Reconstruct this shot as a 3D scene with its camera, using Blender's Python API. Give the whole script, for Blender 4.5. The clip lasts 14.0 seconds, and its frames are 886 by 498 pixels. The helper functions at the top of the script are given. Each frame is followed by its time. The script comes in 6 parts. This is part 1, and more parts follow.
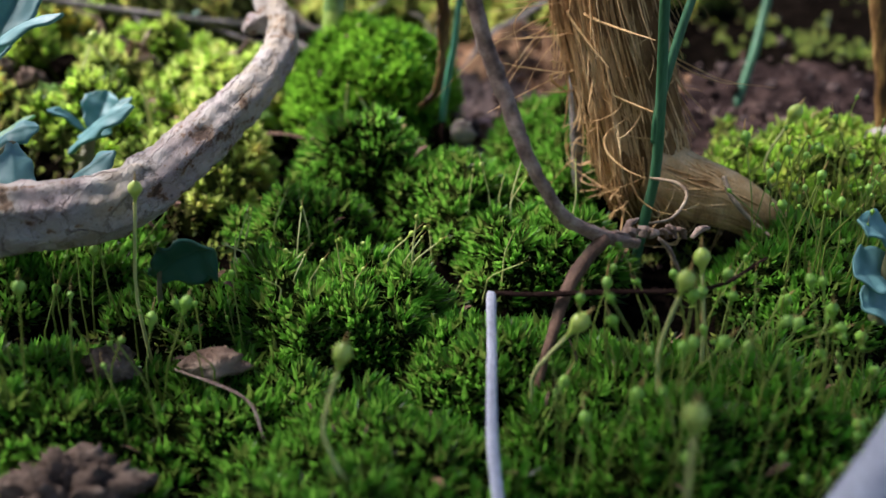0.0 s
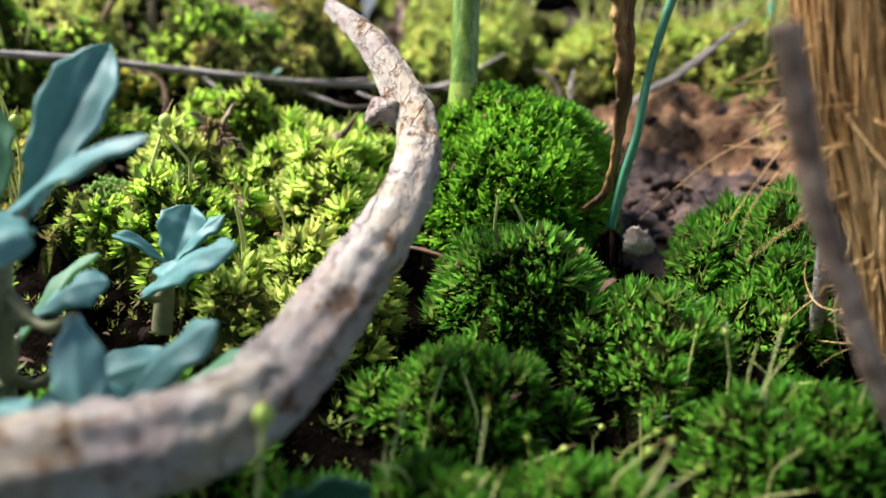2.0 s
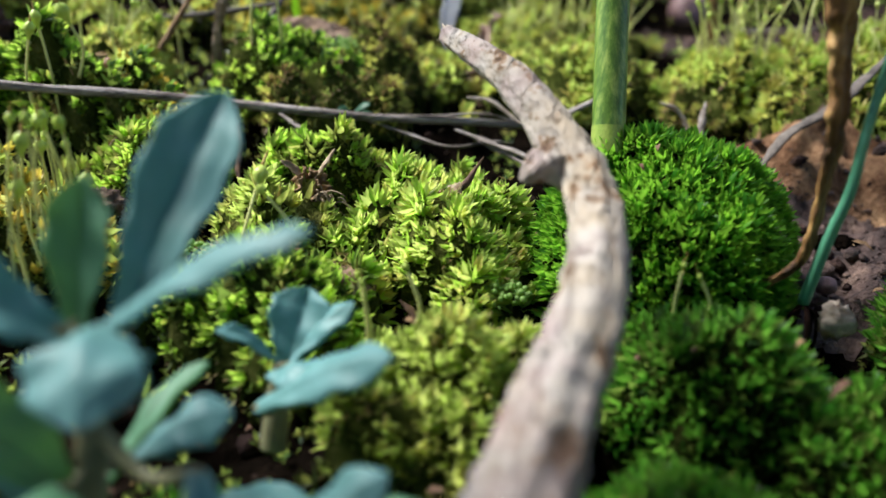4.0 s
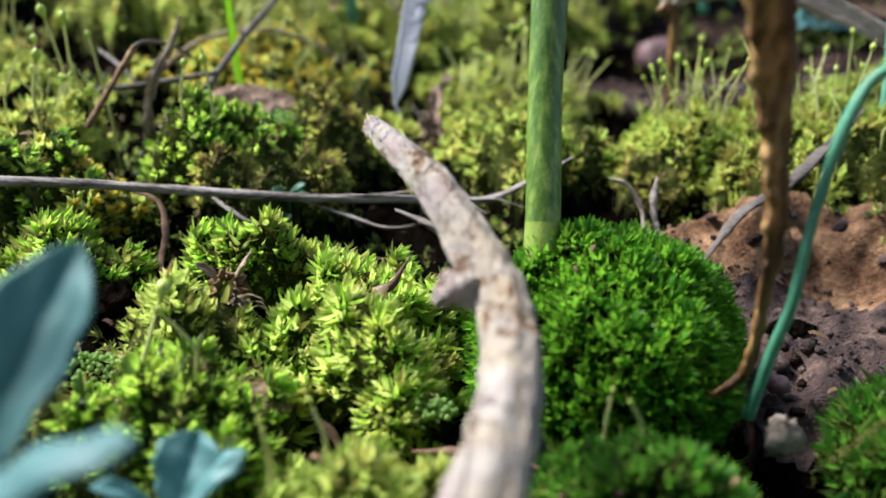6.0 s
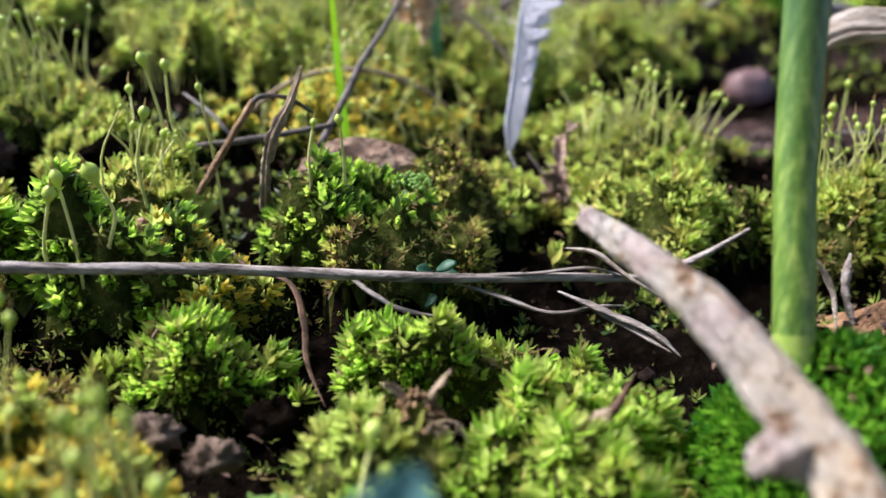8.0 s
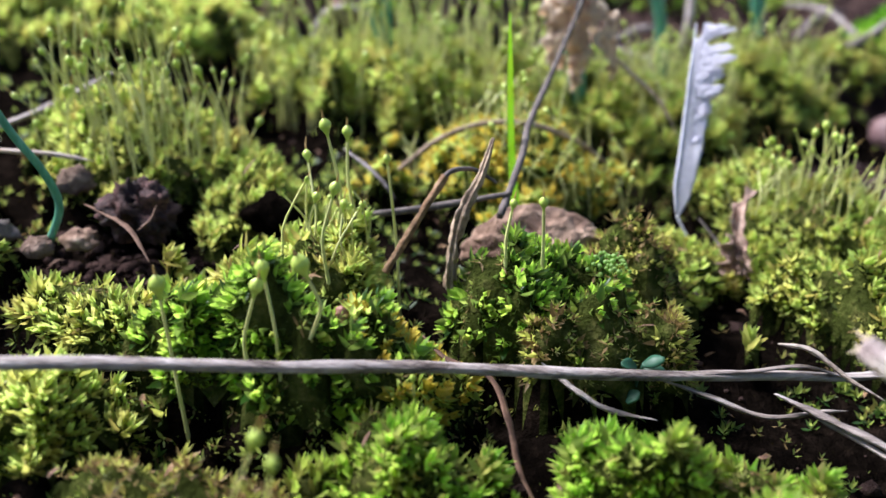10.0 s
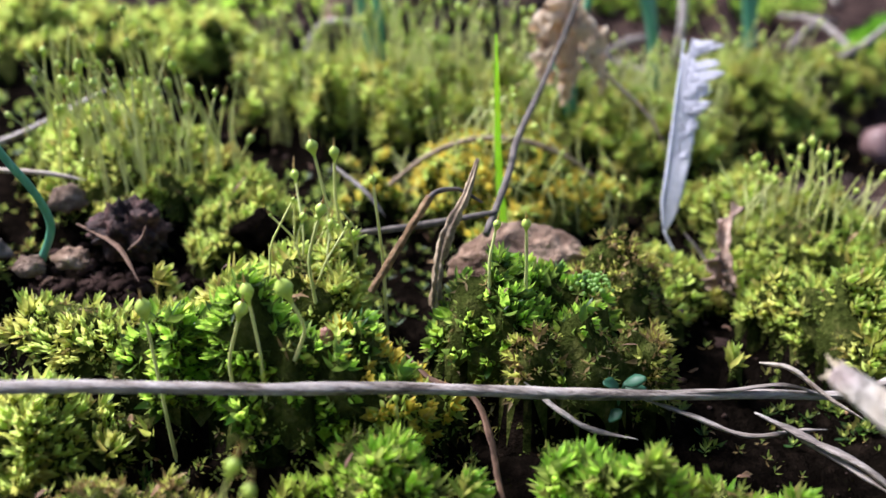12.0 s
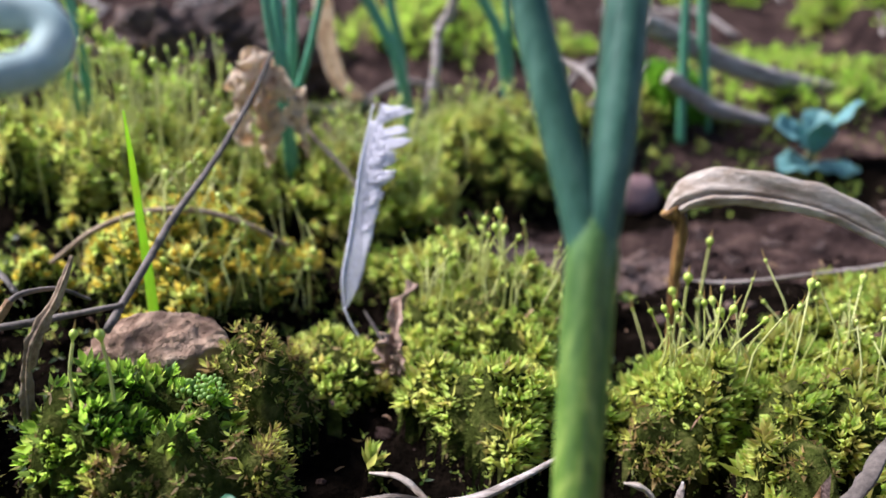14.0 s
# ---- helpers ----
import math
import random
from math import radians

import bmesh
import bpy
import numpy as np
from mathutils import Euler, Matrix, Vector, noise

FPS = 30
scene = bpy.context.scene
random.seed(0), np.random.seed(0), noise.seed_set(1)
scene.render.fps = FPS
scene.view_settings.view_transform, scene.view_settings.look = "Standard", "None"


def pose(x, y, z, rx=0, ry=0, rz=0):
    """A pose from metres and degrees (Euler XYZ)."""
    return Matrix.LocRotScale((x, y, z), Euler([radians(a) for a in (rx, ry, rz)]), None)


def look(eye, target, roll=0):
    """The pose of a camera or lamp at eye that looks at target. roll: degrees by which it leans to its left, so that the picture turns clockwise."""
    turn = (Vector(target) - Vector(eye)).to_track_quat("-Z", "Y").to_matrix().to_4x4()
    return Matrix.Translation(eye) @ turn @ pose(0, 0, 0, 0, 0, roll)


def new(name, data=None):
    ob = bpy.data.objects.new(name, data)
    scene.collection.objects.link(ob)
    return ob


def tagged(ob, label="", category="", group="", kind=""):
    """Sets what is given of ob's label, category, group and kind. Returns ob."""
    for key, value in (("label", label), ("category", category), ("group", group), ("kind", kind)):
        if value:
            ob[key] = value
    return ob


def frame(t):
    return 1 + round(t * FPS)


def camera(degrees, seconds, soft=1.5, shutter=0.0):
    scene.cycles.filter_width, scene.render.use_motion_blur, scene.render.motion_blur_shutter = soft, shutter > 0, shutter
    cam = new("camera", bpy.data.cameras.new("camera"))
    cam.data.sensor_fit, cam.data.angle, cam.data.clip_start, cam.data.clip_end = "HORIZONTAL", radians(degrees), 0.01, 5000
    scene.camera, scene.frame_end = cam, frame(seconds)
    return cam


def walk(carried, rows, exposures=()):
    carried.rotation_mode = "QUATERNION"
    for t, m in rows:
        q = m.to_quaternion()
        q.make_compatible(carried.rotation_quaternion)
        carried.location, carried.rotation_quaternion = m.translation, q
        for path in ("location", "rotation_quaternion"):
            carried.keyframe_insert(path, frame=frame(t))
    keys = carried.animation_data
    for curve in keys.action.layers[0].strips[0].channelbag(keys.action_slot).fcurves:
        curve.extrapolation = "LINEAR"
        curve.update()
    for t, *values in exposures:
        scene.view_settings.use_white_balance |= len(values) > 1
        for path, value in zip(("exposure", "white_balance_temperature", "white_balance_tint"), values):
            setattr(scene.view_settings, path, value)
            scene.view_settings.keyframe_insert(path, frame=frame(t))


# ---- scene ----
cam = camera(51.9, 14.0)
METRES, EYE, TILT, LEAN, TURN = 0.2, 0.04, -26.0, 0.0, 0.0
ROWS = [
    (0.0, 0.0, 0.0, 0.0, 0.0, 0.0, 0.0),
    (0.5, -0.0331, 0.0601, 0.0023, 0.14, -0.5, -0.41),
    (1.0, -0.0352, 0.1123, 0.0167, 0.66, -0.3, -0.54),
    (1.5, -0.0382, 0.1347, 0.0514, 1.09, -0.16, -0.39),
    (2.0, -0.0883, 0.1572, 0.0852, 1.39, 0.13, -0.12),
    (2.5, -0.1337, 0.1895, 0.0896, 1.49, 0.35, -0.03),
    (3.0, -0.1498, 0.2185, 0.095, 1.76, 0.45, -0.05),
    (5.5, -0.1685, 0.2766, 0.1532, 1.73, 1.94, 0.38),
    (6.0, -0.1282, 0.2828, 0.1633, 1.56, 2.09, 0.88),
    (6.5, -0.1221, 0.2848, 0.1724, 1.68, 2.4, 1.22),
    (7.0, -0.126, 0.2848, 0.1966, 1.04, 2.3, 1.73),
    (7.5, -0.179, 0.3199, 0.2035, 0.65, 2.34, 1.85),
    (8.0, -0.2385, 0.3519, 0.2181, 0.32, 2.07, 0.94),
    (8.5, -0.2682, 0.3761, 0.2427, 1.49, 2.0, 0.03),
    (9.0, -0.3181, 0.3859, 0.2575, 2.54, 1.65, -0.4),
    (11.5, -0.3307, 0.374, 0.2844, 3.18, 1.91, -0.92),
    (12.0, -0.317, 0.3735, 0.2826, 3.21, 1.8, -0.74),
    (12.5, -0.3006, 0.3704, 0.2923, 2.58, 1.69, -0.7),
    (13.0, -0.2319, 0.3802, 0.3038, 0.27, 2.13, -0.21),
    (13.5, -0.1849, 0.3895, 0.323, -2.16, 2.28, 0.28),
    (14.0, -0.1541, 0.4098, 0.3356, -3.13, 2.31, 0.43),
]
walk(cam, [(t, pose(0, 0, EYE, TILT, LEAN, TURN) @ pose(METRES * x, METRES * y, METRES * z, 90 + pitch, roll, yaw)) for t, x, y, z, yaw, pitch, roll in ROWS],
     exposures=[(0.0, 1.23, 6100, 15), (0.5, 1.72, 6200, 12), (1.0, 1.82, 6250, 11), (1.5, 1.72, 6250, 10), (2.5, 1.20, 6250, 8), (3.0, 1.05, 6250, 7), (5.5, 1.21, 6000, 5), (6.0, 1.20, 6000, 8), (7.0, 1.24, 6050, 11), (7.5, 1.26, 6050, 12), (9.0, 1.34, 5850, 16), (11.5, 1.40, 5800, 14), (13.0, 1.31, 5950, 15), (14.0, 1.30, 5950, 16)])
cam.data.dof.use_dof = True
cam.data.dof.focus_distance = 0.101
cam.data.dof.aperture_fstop = 19.0

# ---- light ----
SUN_EL, SUN_AZ = 50.0, -66.0          # soft light from the left
world = bpy.data.worlds.new("sky")
scene.world = world
world.use_nodes = True
wn = world.node_tree
sky = wn.nodes.new("ShaderNodeTexSky")
sky.sky_type = "NISHITA"
sky.sun_disc = False
sky.sun_elevation, sky.sun_rotation = radians(SUN_EL), radians(SUN_AZ)
wn.nodes["Background"].inputs["Strength"].default_value = 0.064
wn.links.new(sky.outputs["Color"], wn.nodes["Background"].inputs["Color"])
sun = new("sun", bpy.data.lights.new("sun", "SUN"))
sun.data.energy, sun.data.angle, sun.data.color = 4.2, radians(26.0), (1.0, 0.94, 0.88)
ce = math.cos(radians(SUN_EL))
SUN_FROM = Vector((math.sin(radians(SUN_AZ)) * ce, math.cos(radians(SUN_AZ)) * ce, math.sin(radians(SUN_EL))))
sun.matrix_world = look(SUN_FROM * 3, (0, 0, 0))


# ---- materials ----
def nodes_of(name):
    m = bpy.data.materials.new(name)
    m.use_nodes = True
    nt = m.node_tree
    return m, nt, nt.nodes["Principled BSDF"]


def link(nt, a, b):
    nt.links.new(a, b)


def ramp(nt, fac, stops):
    r = nt.nodes.new("ShaderNodeValToRGB")
    while len(r.color_ramp.elements) < len(stops):
        r.color_ramp.elements.new(0.5)
    for e, (p, c) in zip(r.color_ramp.elements, stops):
        e.position, e.color = p, (*c, 1)
    link(nt, fac, r.inputs["Fac"])
    return r.outputs["Color"]


def noise_of(nt, scale, detail=4.0, rough=0.6, stretch=None, coord="Object"):
    tc = nt.nodes.new("ShaderNodeTexCoord")
    n = nt.nodes.new("ShaderNodeTexNoise")
    n.inputs["Scale"].default_value, n.inputs["Detail"].default_value, n.inputs["Roughness"].default_value = scale, detail, rough
    src = tc.outputs[coord]
    if stretch:
        mp = nt.nodes.new("ShaderNodeMapping")
        mp.inputs["Scale"].default_value = stretch
        link(nt, src, mp.inputs["Vector"])
        src = mp.outputs["Vector"]
    link(nt, src, n.inputs["Vector"])
    return n.outputs["Fac"]


def mixed(nt, fac, a, b, kind="MIX"):
    mx = nt.nodes.new("ShaderNodeMix")
    mx.data_type, mx.blend_type = "RGBA", kind
    for socket, value in ((mx.inputs[0], fac), (mx.inputs[6], a), (mx.inputs[7], b)):
        if isinstance(value, (int, float)):
            socket.default_value = value
        elif isinstance(value, tuple):
            socket.default_value = (*value, 1)
        else:
            link(nt, value, socket)
    return mx.outputs[2]


def bump(nt, height, bsdf, strength, distance):
    b = nt.nodes.new("ShaderNodeBump")
    b.inputs["Strength"].default_value, b.inputs["Distance"].default_value = strength, distance
    link(nt, height, b.inputs["Height"])
    link(nt, b.outputs["Normal"], bsdf.inputs["Normal"])


def leaf_material(name, dark, mid, light, rough=0.42, through_light=0.45, patch=90.0, old=None, age=0.5, glow=(0.58, 0.82, 0.15)):
    """Thin green leaves: colour varies from leaf to leaf and from patch to patch, withers in spots; light shines through."""
    m, nt, p = nodes_of(name)
    geo = nt.nodes.new("ShaderNodeNewGeometry")
    one = ramp(nt, geo.outputs["Random Per Island"], [(0.0, dark), (0.5, mid), (1.0, light)])
    many = ramp(nt, noise_of(nt, patch, 3), [(0.3, dark), (0.5, mid), (0.7, light)])
    col = mixed(nt, 0.5, one, many)
    if old:
        spots = ramp(nt, noise_of(nt, 170, 4, 0.65), [(0.50, (0, 0, 0)), (0.66, (age, age, age))])
        col = mixed(nt, spots, col, old)
        few = ramp(nt, geo.outputs["Random Per Island"], [(0.90, (0, 0, 0)), (0.93, (0.8, 0.8, 0.8))])
        col = mixed(nt, few, col, old)
    link(nt, mixed(nt, 1.0, col, (0.80, 0.80, 0.80), "MULTIPLY"), p.inputs["Base Color"])
    p.inputs["Roughness"].default_value = rough
    p.inputs["Specular IOR Level"].default_value = 0.4
    tr = nt.nodes.new("ShaderNodeBsdfTranslucent")
    warm = mixed(nt, 0.5, col, glow)
    link(nt, warm, tr.inputs["Color"])
    ms = nt.nodes.new("ShaderNodeMixShader")
    ms.inputs["Fac"].default_value = through_light
    link(nt, p.outputs["BSDF"], ms.inputs[1])
    link(nt, tr.outputs["BSDF"], ms.inputs[2])
    link(nt, ms.outputs["Shader"], nt.nodes["Material Output"].inputs["Surface"])
    return m


def plain_material(name, stops, scale, rough, grain=2000.0, relief=0.4, depth=0.0003, stretch=None, detail=6.0, through_light=0.0):
    """Solid matter: colour by a coarse noise, mottled by a fine one, with relief."""
    m, nt, p = nodes_of(name)
    big = noise_of(nt, scale, detail, 0.65, stretch)
    fine = noise_of(nt, grain, 4, 0.7, stretch)
    col = ramp(nt, big, stops)
    spots = ramp(nt, fine, [(0.3, (0.55, 0.55, 0.55)), (0.7, (1.2, 1.2, 1.2))])
    col = mixed(nt, 0.6, col, spots, "MULTIPLY")
    link(nt, col, p.inputs["Base Color"])
    p.inputs["Roughness"].default_value = rough
    p.inputs["Specular IOR Level"].default_value = 0.0 if rough > 0.8 else 0.35
    add = nt.nodes.new("ShaderNodeMath")
    link(nt, big, add.inputs[0])
    link(nt, fine, add.inputs[1])
    bump(nt, add.outputs[0], p, relief, depth)
    if through_light:
        tr = nt.nodes.new("ShaderNodeBsdfTranslucent")
        link(nt, col, tr.inputs["Color"])
        ms = nt.nodes.new("ShaderNodeMixShader")
        ms.inputs["Fac"].default_value = through_light
        link(nt, p.outputs["BSDF"], ms.inputs[1])
        link(nt, tr.outputs["BSDF"], ms.inputs[2])
        link(nt, ms.outputs["Shader"], nt.nodes["Material Output"].inputs["Surface"])
    return m


# Soil albedo pulled near black, so shade in the gaps is partly colour.
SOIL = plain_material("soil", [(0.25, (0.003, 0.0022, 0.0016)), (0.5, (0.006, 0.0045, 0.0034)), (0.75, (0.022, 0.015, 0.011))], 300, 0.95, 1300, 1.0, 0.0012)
CLAY = plain_material("clay", [(0.28, (0.016, 0.010, 0.010)), (0.45, (0.078, 0.048, 0.043)), (0.60, (0.19, 0.122, 0.102)), (0.76, (0.40, 0.27, 0.205))], 240, 0.68, 1500, 1.0, 0.0014)
BANK = plain_material("orange_clay", [(0.28, (0.05, 0.026, 0.015)), (0.43, (0.22, 0.12, 0.070)), (0.57, (0.40, 0.235, 0.135)), (0.73, (0.58, 0.37, 0.21))], 260, 0.85, 1500, 1.0, 0.0012)
EARTH = plain_material("earth", [(0.28, (0.010, 0.007, 0.007)), (0.46, (0.040, 0.026, 0.024)), (0.60, (0.10, 0.064, 0.055)), (0.75, (0.21, 0.14, 0.11))], 110, 0.9, 900, 1.0, 0.002)
# Thatch under cushions, its colour lowered so gaps between shoots look shaded.
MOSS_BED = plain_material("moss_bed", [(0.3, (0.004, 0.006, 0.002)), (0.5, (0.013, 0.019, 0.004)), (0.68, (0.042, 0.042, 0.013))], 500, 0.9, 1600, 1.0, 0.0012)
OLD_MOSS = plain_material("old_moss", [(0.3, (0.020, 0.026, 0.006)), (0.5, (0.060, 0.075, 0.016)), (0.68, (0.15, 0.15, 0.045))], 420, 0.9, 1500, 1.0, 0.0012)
# Deep green kind, its colour lowered further in place of shade at the front.
MOSS_DARK_SHADED = leaf_material("moss_green_shaded", (0.006, 0.030, 0.003), (0.014, 0.062, 0.006), (0.036, 0.12, 0.011), 0.40, 0.4, 90, (0.10, 0.11, 0.025), 0.3)
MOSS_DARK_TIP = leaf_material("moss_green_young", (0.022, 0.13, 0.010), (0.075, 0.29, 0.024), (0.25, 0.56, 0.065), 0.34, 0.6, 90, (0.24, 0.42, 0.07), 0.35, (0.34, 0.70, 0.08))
# Velvet: lower leaves darkened, so shade within the cushion is in their colour.
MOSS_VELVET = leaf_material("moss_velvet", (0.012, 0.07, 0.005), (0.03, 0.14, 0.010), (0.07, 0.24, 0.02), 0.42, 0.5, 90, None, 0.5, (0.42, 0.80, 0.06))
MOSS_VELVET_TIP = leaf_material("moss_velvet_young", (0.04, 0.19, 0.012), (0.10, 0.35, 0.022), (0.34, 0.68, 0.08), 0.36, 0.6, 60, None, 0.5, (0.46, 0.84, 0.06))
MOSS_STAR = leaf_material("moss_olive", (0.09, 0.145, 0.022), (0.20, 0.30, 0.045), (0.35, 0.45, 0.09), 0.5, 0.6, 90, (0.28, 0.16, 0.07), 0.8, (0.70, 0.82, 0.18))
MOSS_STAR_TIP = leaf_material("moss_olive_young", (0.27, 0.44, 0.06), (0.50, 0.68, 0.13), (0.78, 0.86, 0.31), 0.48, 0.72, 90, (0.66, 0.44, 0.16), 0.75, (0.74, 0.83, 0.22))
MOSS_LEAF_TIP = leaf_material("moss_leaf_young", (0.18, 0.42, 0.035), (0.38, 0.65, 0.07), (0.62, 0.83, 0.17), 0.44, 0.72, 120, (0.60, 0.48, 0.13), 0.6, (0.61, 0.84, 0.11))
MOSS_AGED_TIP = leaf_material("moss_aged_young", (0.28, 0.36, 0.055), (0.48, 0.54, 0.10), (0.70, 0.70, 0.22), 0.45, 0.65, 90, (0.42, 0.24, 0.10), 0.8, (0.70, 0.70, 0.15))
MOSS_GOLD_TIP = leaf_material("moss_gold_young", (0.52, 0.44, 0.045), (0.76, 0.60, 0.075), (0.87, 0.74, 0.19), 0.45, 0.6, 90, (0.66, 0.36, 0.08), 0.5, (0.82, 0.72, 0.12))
MOSS_BROWN = leaf_material("moss_withered", (0.10, 0.068, 0.024), (0.28, 0.185, 0.065), (0.52, 0.36, 0.14), 0.6, 0.3, 90, None, 0.5, (0.50, 0.34, 0.14))
SETA = leaf_material("seta", (0.66, 0.71, 0.18), (0.80, 0.82, 0.30), (0.90, 0.90, 0.46), 0.40, 0.12, 90, None, 0.5, (0.79, 0.81, 0.34))
CAPSULE = leaf_material("capsule", (0.46, 0.64, 0.07), (0.60, 0.76, 0.13), (0.78, 0.86, 0.26), 0.30, 0.12, 90, None, 0.5, (0.78, 0.84, 0.24))
BEAK = leaf_material("capsule_beak", (0.46, 0.24, 0.06), (0.56, 0.36, 0.11), (0.60, 0.50, 0.20), 0.45, 0.1, 90, None, 0.5, (0.70, 0.46, 0.14))

# Greener, darker copies of seta and capsule, with front shade in the colour.
SHADE_STALK = (leaf_material("shaded_green_seta", (0.20, 0.27, 0.04), (0.28, 0.36, 0.06), (0.38, 0.45, 0.10), 0.45, 0.1, 90, None, 0.5, (0.6, 0.7, 0.1)), leaf_material("shaded_green_capsule", (0.22, 0.46, 0.04), (0.32, 0.60, 0.07), (0.44, 0.70, 0.13), 0.4, 0.1, 90, None, 0.5, (0.6, 0.75, 0.1)), BEAK)
BEAD = leaf_material("green_bead", (0.16, 0.32, 0.06), (0.26, 0.46, 0.10), (0.40, 0.58, 0.18), 0.5, 0.4)


def bark_material():
    """Weathered bark: cream skin, brown where it has flaked off, dark pores, fine cracks along the stem."""
    m, nt, p = nodes_of("pale_bark")
    plates = noise_of(nt, 300, 8, 0.68, (1.0, 0.55, 1.0))
    streaks = noise_of(nt, 1500, 5, 0.7, (1.0, 0.22, 1.0))
    hues = noise_of(nt, 150, 3, 0.5)
    tc = nt.nodes.new("ShaderNodeTexCoord")
    mp = nt.nodes.new("ShaderNodeMapping")
    mp.inputs["Scale"].default_value = (1.0, 0.32, 1.0)
    link(nt, tc.outputs["Object"], mp.inputs["Vector"])
    pores = nt.nodes.new("ShaderNodeTexVoronoi")
    pores.inputs["Scale"].default_value = 1500
    link(nt, mp.outputs["Vector"], pores.inputs["Vector"])
    crack = nt.nodes.new("ShaderNodeTexVoronoi")
    crack.feature = "DISTANCE_TO_EDGE"
    crack.inputs["Scale"].default_value = 300
    wob = noise_of(nt, 700, 3)
    shift = mixed(nt, 0.004, mp.outputs["Vector"], wob)
    link(nt, shift, crack.inputs["Vector"])
    skin = ramp(nt, plates, [(0.36, (0.12, 0.07, 0.040)), (0.415, (0.31, 0.20, 0.12)), (0.43, (0.46, 0.395, 0.335)), (0.62, (0.52, 0.47, 0.425)), (0.8, (0.61, 0.57, 0.53))])
    tint = ramp(nt, hues, [(0.35, (0.90, 0.80, 0.84)), (0.5, (1.0, 1.0, 1.0)), (0.65, (1.0, 0.93, 0.80))])
    col = mixed(nt, 1.0, skin, tint, "MULTIPLY")
    lines = ramp(nt, streaks, [(0.32, (0.55, 0.48, 0.42)), (0.46, (1.0, 1.0, 1.0)), (0.75, (1.08, 1.07, 1.05))])
    col = mixed(nt, 0.7, col, lines, "MULTIPLY")
    split = ramp(nt, crack.outputs["Distance"], [(0.008, (0.36, 0.27, 0.20)), (0.032, (1.0, 1.0, 1.0))])
    col = mixed(nt, 0.38, col, split, "MULTIPLY")
    dots = ramp(nt, pores.outputs["Distance"], [(0.08, (0.25, 0.20, 0.16)), (0.18, (1.0, 1.0, 1.0))])
    col = mixed(nt, 0.5, col, dots, "MULTIPLY")
    link(nt, col, p.inputs["Base Color"])
    p.inputs["Roughness"].default_value = 0.7
    p.inputs["Specular IOR Level"].default_value = 0.3
    add = nt.nodes.new("ShaderNodeMath")
    link(nt, plates, add.inputs[0])
    link(nt, streaks, add.inputs[1])
    more = nt.nodes.new("ShaderNodeMath")
    link(nt, add.outputs[0], more.inputs[0])
    link(nt, split, more.inputs[1])
    bump(nt, more.outputs[0], p, 1.0, 0.0008)
    return m


BARK = bark_material()
WOOD_END = plain_material("torn_wood", [(0.3, (0.35, 0.25, 0.15)), (0.7, (0.65, 0.55, 0.40))], 500, 0.8, 3000, 0.7, 0.0003)
FIBRE = plain_material("fibre", [(0.32, (0.30, 0.145, 0.045)), (0.5, (0.68, 0.41, 0.165)), (0.72, (0.90, 0.65, 0.34))], 300, 0.7, 4000, 0.6, 0.0002, (1, 1, 0.2))
FIBRE_CORE = plain_material("fibre_core", [(0.3, (0.10, 0.050, 0.020)), (0.7, (0.32, 0.18, 0.075))], 400, 0.85, 3000, 0.8, 0.0004, (1, 1, 0.15))
STRAW = plain_material("dry_straw", [(0.34, (0.08, 0.06, 0.05)), (0.46, (0.29, 0.24, 0.21)), (0.66, (0.54, 0.48, 0.45))], 700, 0.6, 2600, 0.9, 0.0004, (0.07, 1, 1))
DRY = plain_material("withered_stem", [(0.36, (0.045, 0.020, 0.008)), (0.48, (0.20, 0.098, 0.030)), (0.58, (0.43, 0.25, 0.085)), (0.74, (0.66, 0.46, 0.20))], 420, 0.6, 1600, 1.0, 0.0005, (1, 1, 0.18), 6, 0.0)
GREY_TWIG = plain_material("grey_twig", [(0.3, (0.05, 0.04, 0.035)), (0.55, (0.14, 0.115, 0.10)), (0.8, (0.28, 0.24, 0.21))], 500, 0.75, 2500, 0.6, 0.0002)
VINE = plain_material("vine_bark", [(0.32, (0.12, 0.070, 0.050)), (0.5, (0.33, 0.22, 0.165)), (0.72, (0.58, 0.44, 0.35))], 500, 0.75, 2500, 0.7, 0.0003)
TAN_TWIG = plain_material("tan_twig", [(0.3, (0.13, 0.08, 0.05)), (0.5, (0.36, 0.26, 0.165)), (0.75, (0.60, 0.47, 0.33))], 500, 0.7, 2500, 0.7, 0.0003)
BROWN_TWIG = plain_material("brown_twig", [(0.3, (0.08, 0.042, 0.018)), (0.5, (0.28, 0.165, 0.080)), (0.72, (0.56, 0.38, 0.21))], 600, 0.75, 2500, 0.9, 0.0004)
ROOT = plain_material("root", [(0.3, (0.07, 0.035, 0.022)), (0.6, (0.19, 0.105, 0.065)), (0.85, (0.33, 0.21, 0.14))], 500, 0.75, 2500, 0.6, 0.0002)
HUSK = plain_material("dry_husk", [(0.30, (0.24, 0.13, 0.08)), (0.39, (0.64, 0.47, 0.32)), (0.50, (0.92, 0.79, 0.64))], 420, 0.6, 1600, 0.8, 0.0006, None, 6, 0.6)
TWIST = plain_material("dry_leaf", [(0.30, (0.16, 0.11, 0.08)), (0.42, (0.46, 0.36, 0.28)), (0.65, (0.74, 0.66, 0.58))], 330, 0.65, 1800, 0.9, 0.0006, (0.4, 1, 1), 6, 0.2)
PALE_STALK = plain_material("pale_stalk_foot", [(0.3, (0.26, 0.38, 0.06)), (0.7, (0.40, 0.48, 0.12))], 150, 0.35, 900, 0.15, 0.0001, (6, 6, 0.4), 4, 0.0)
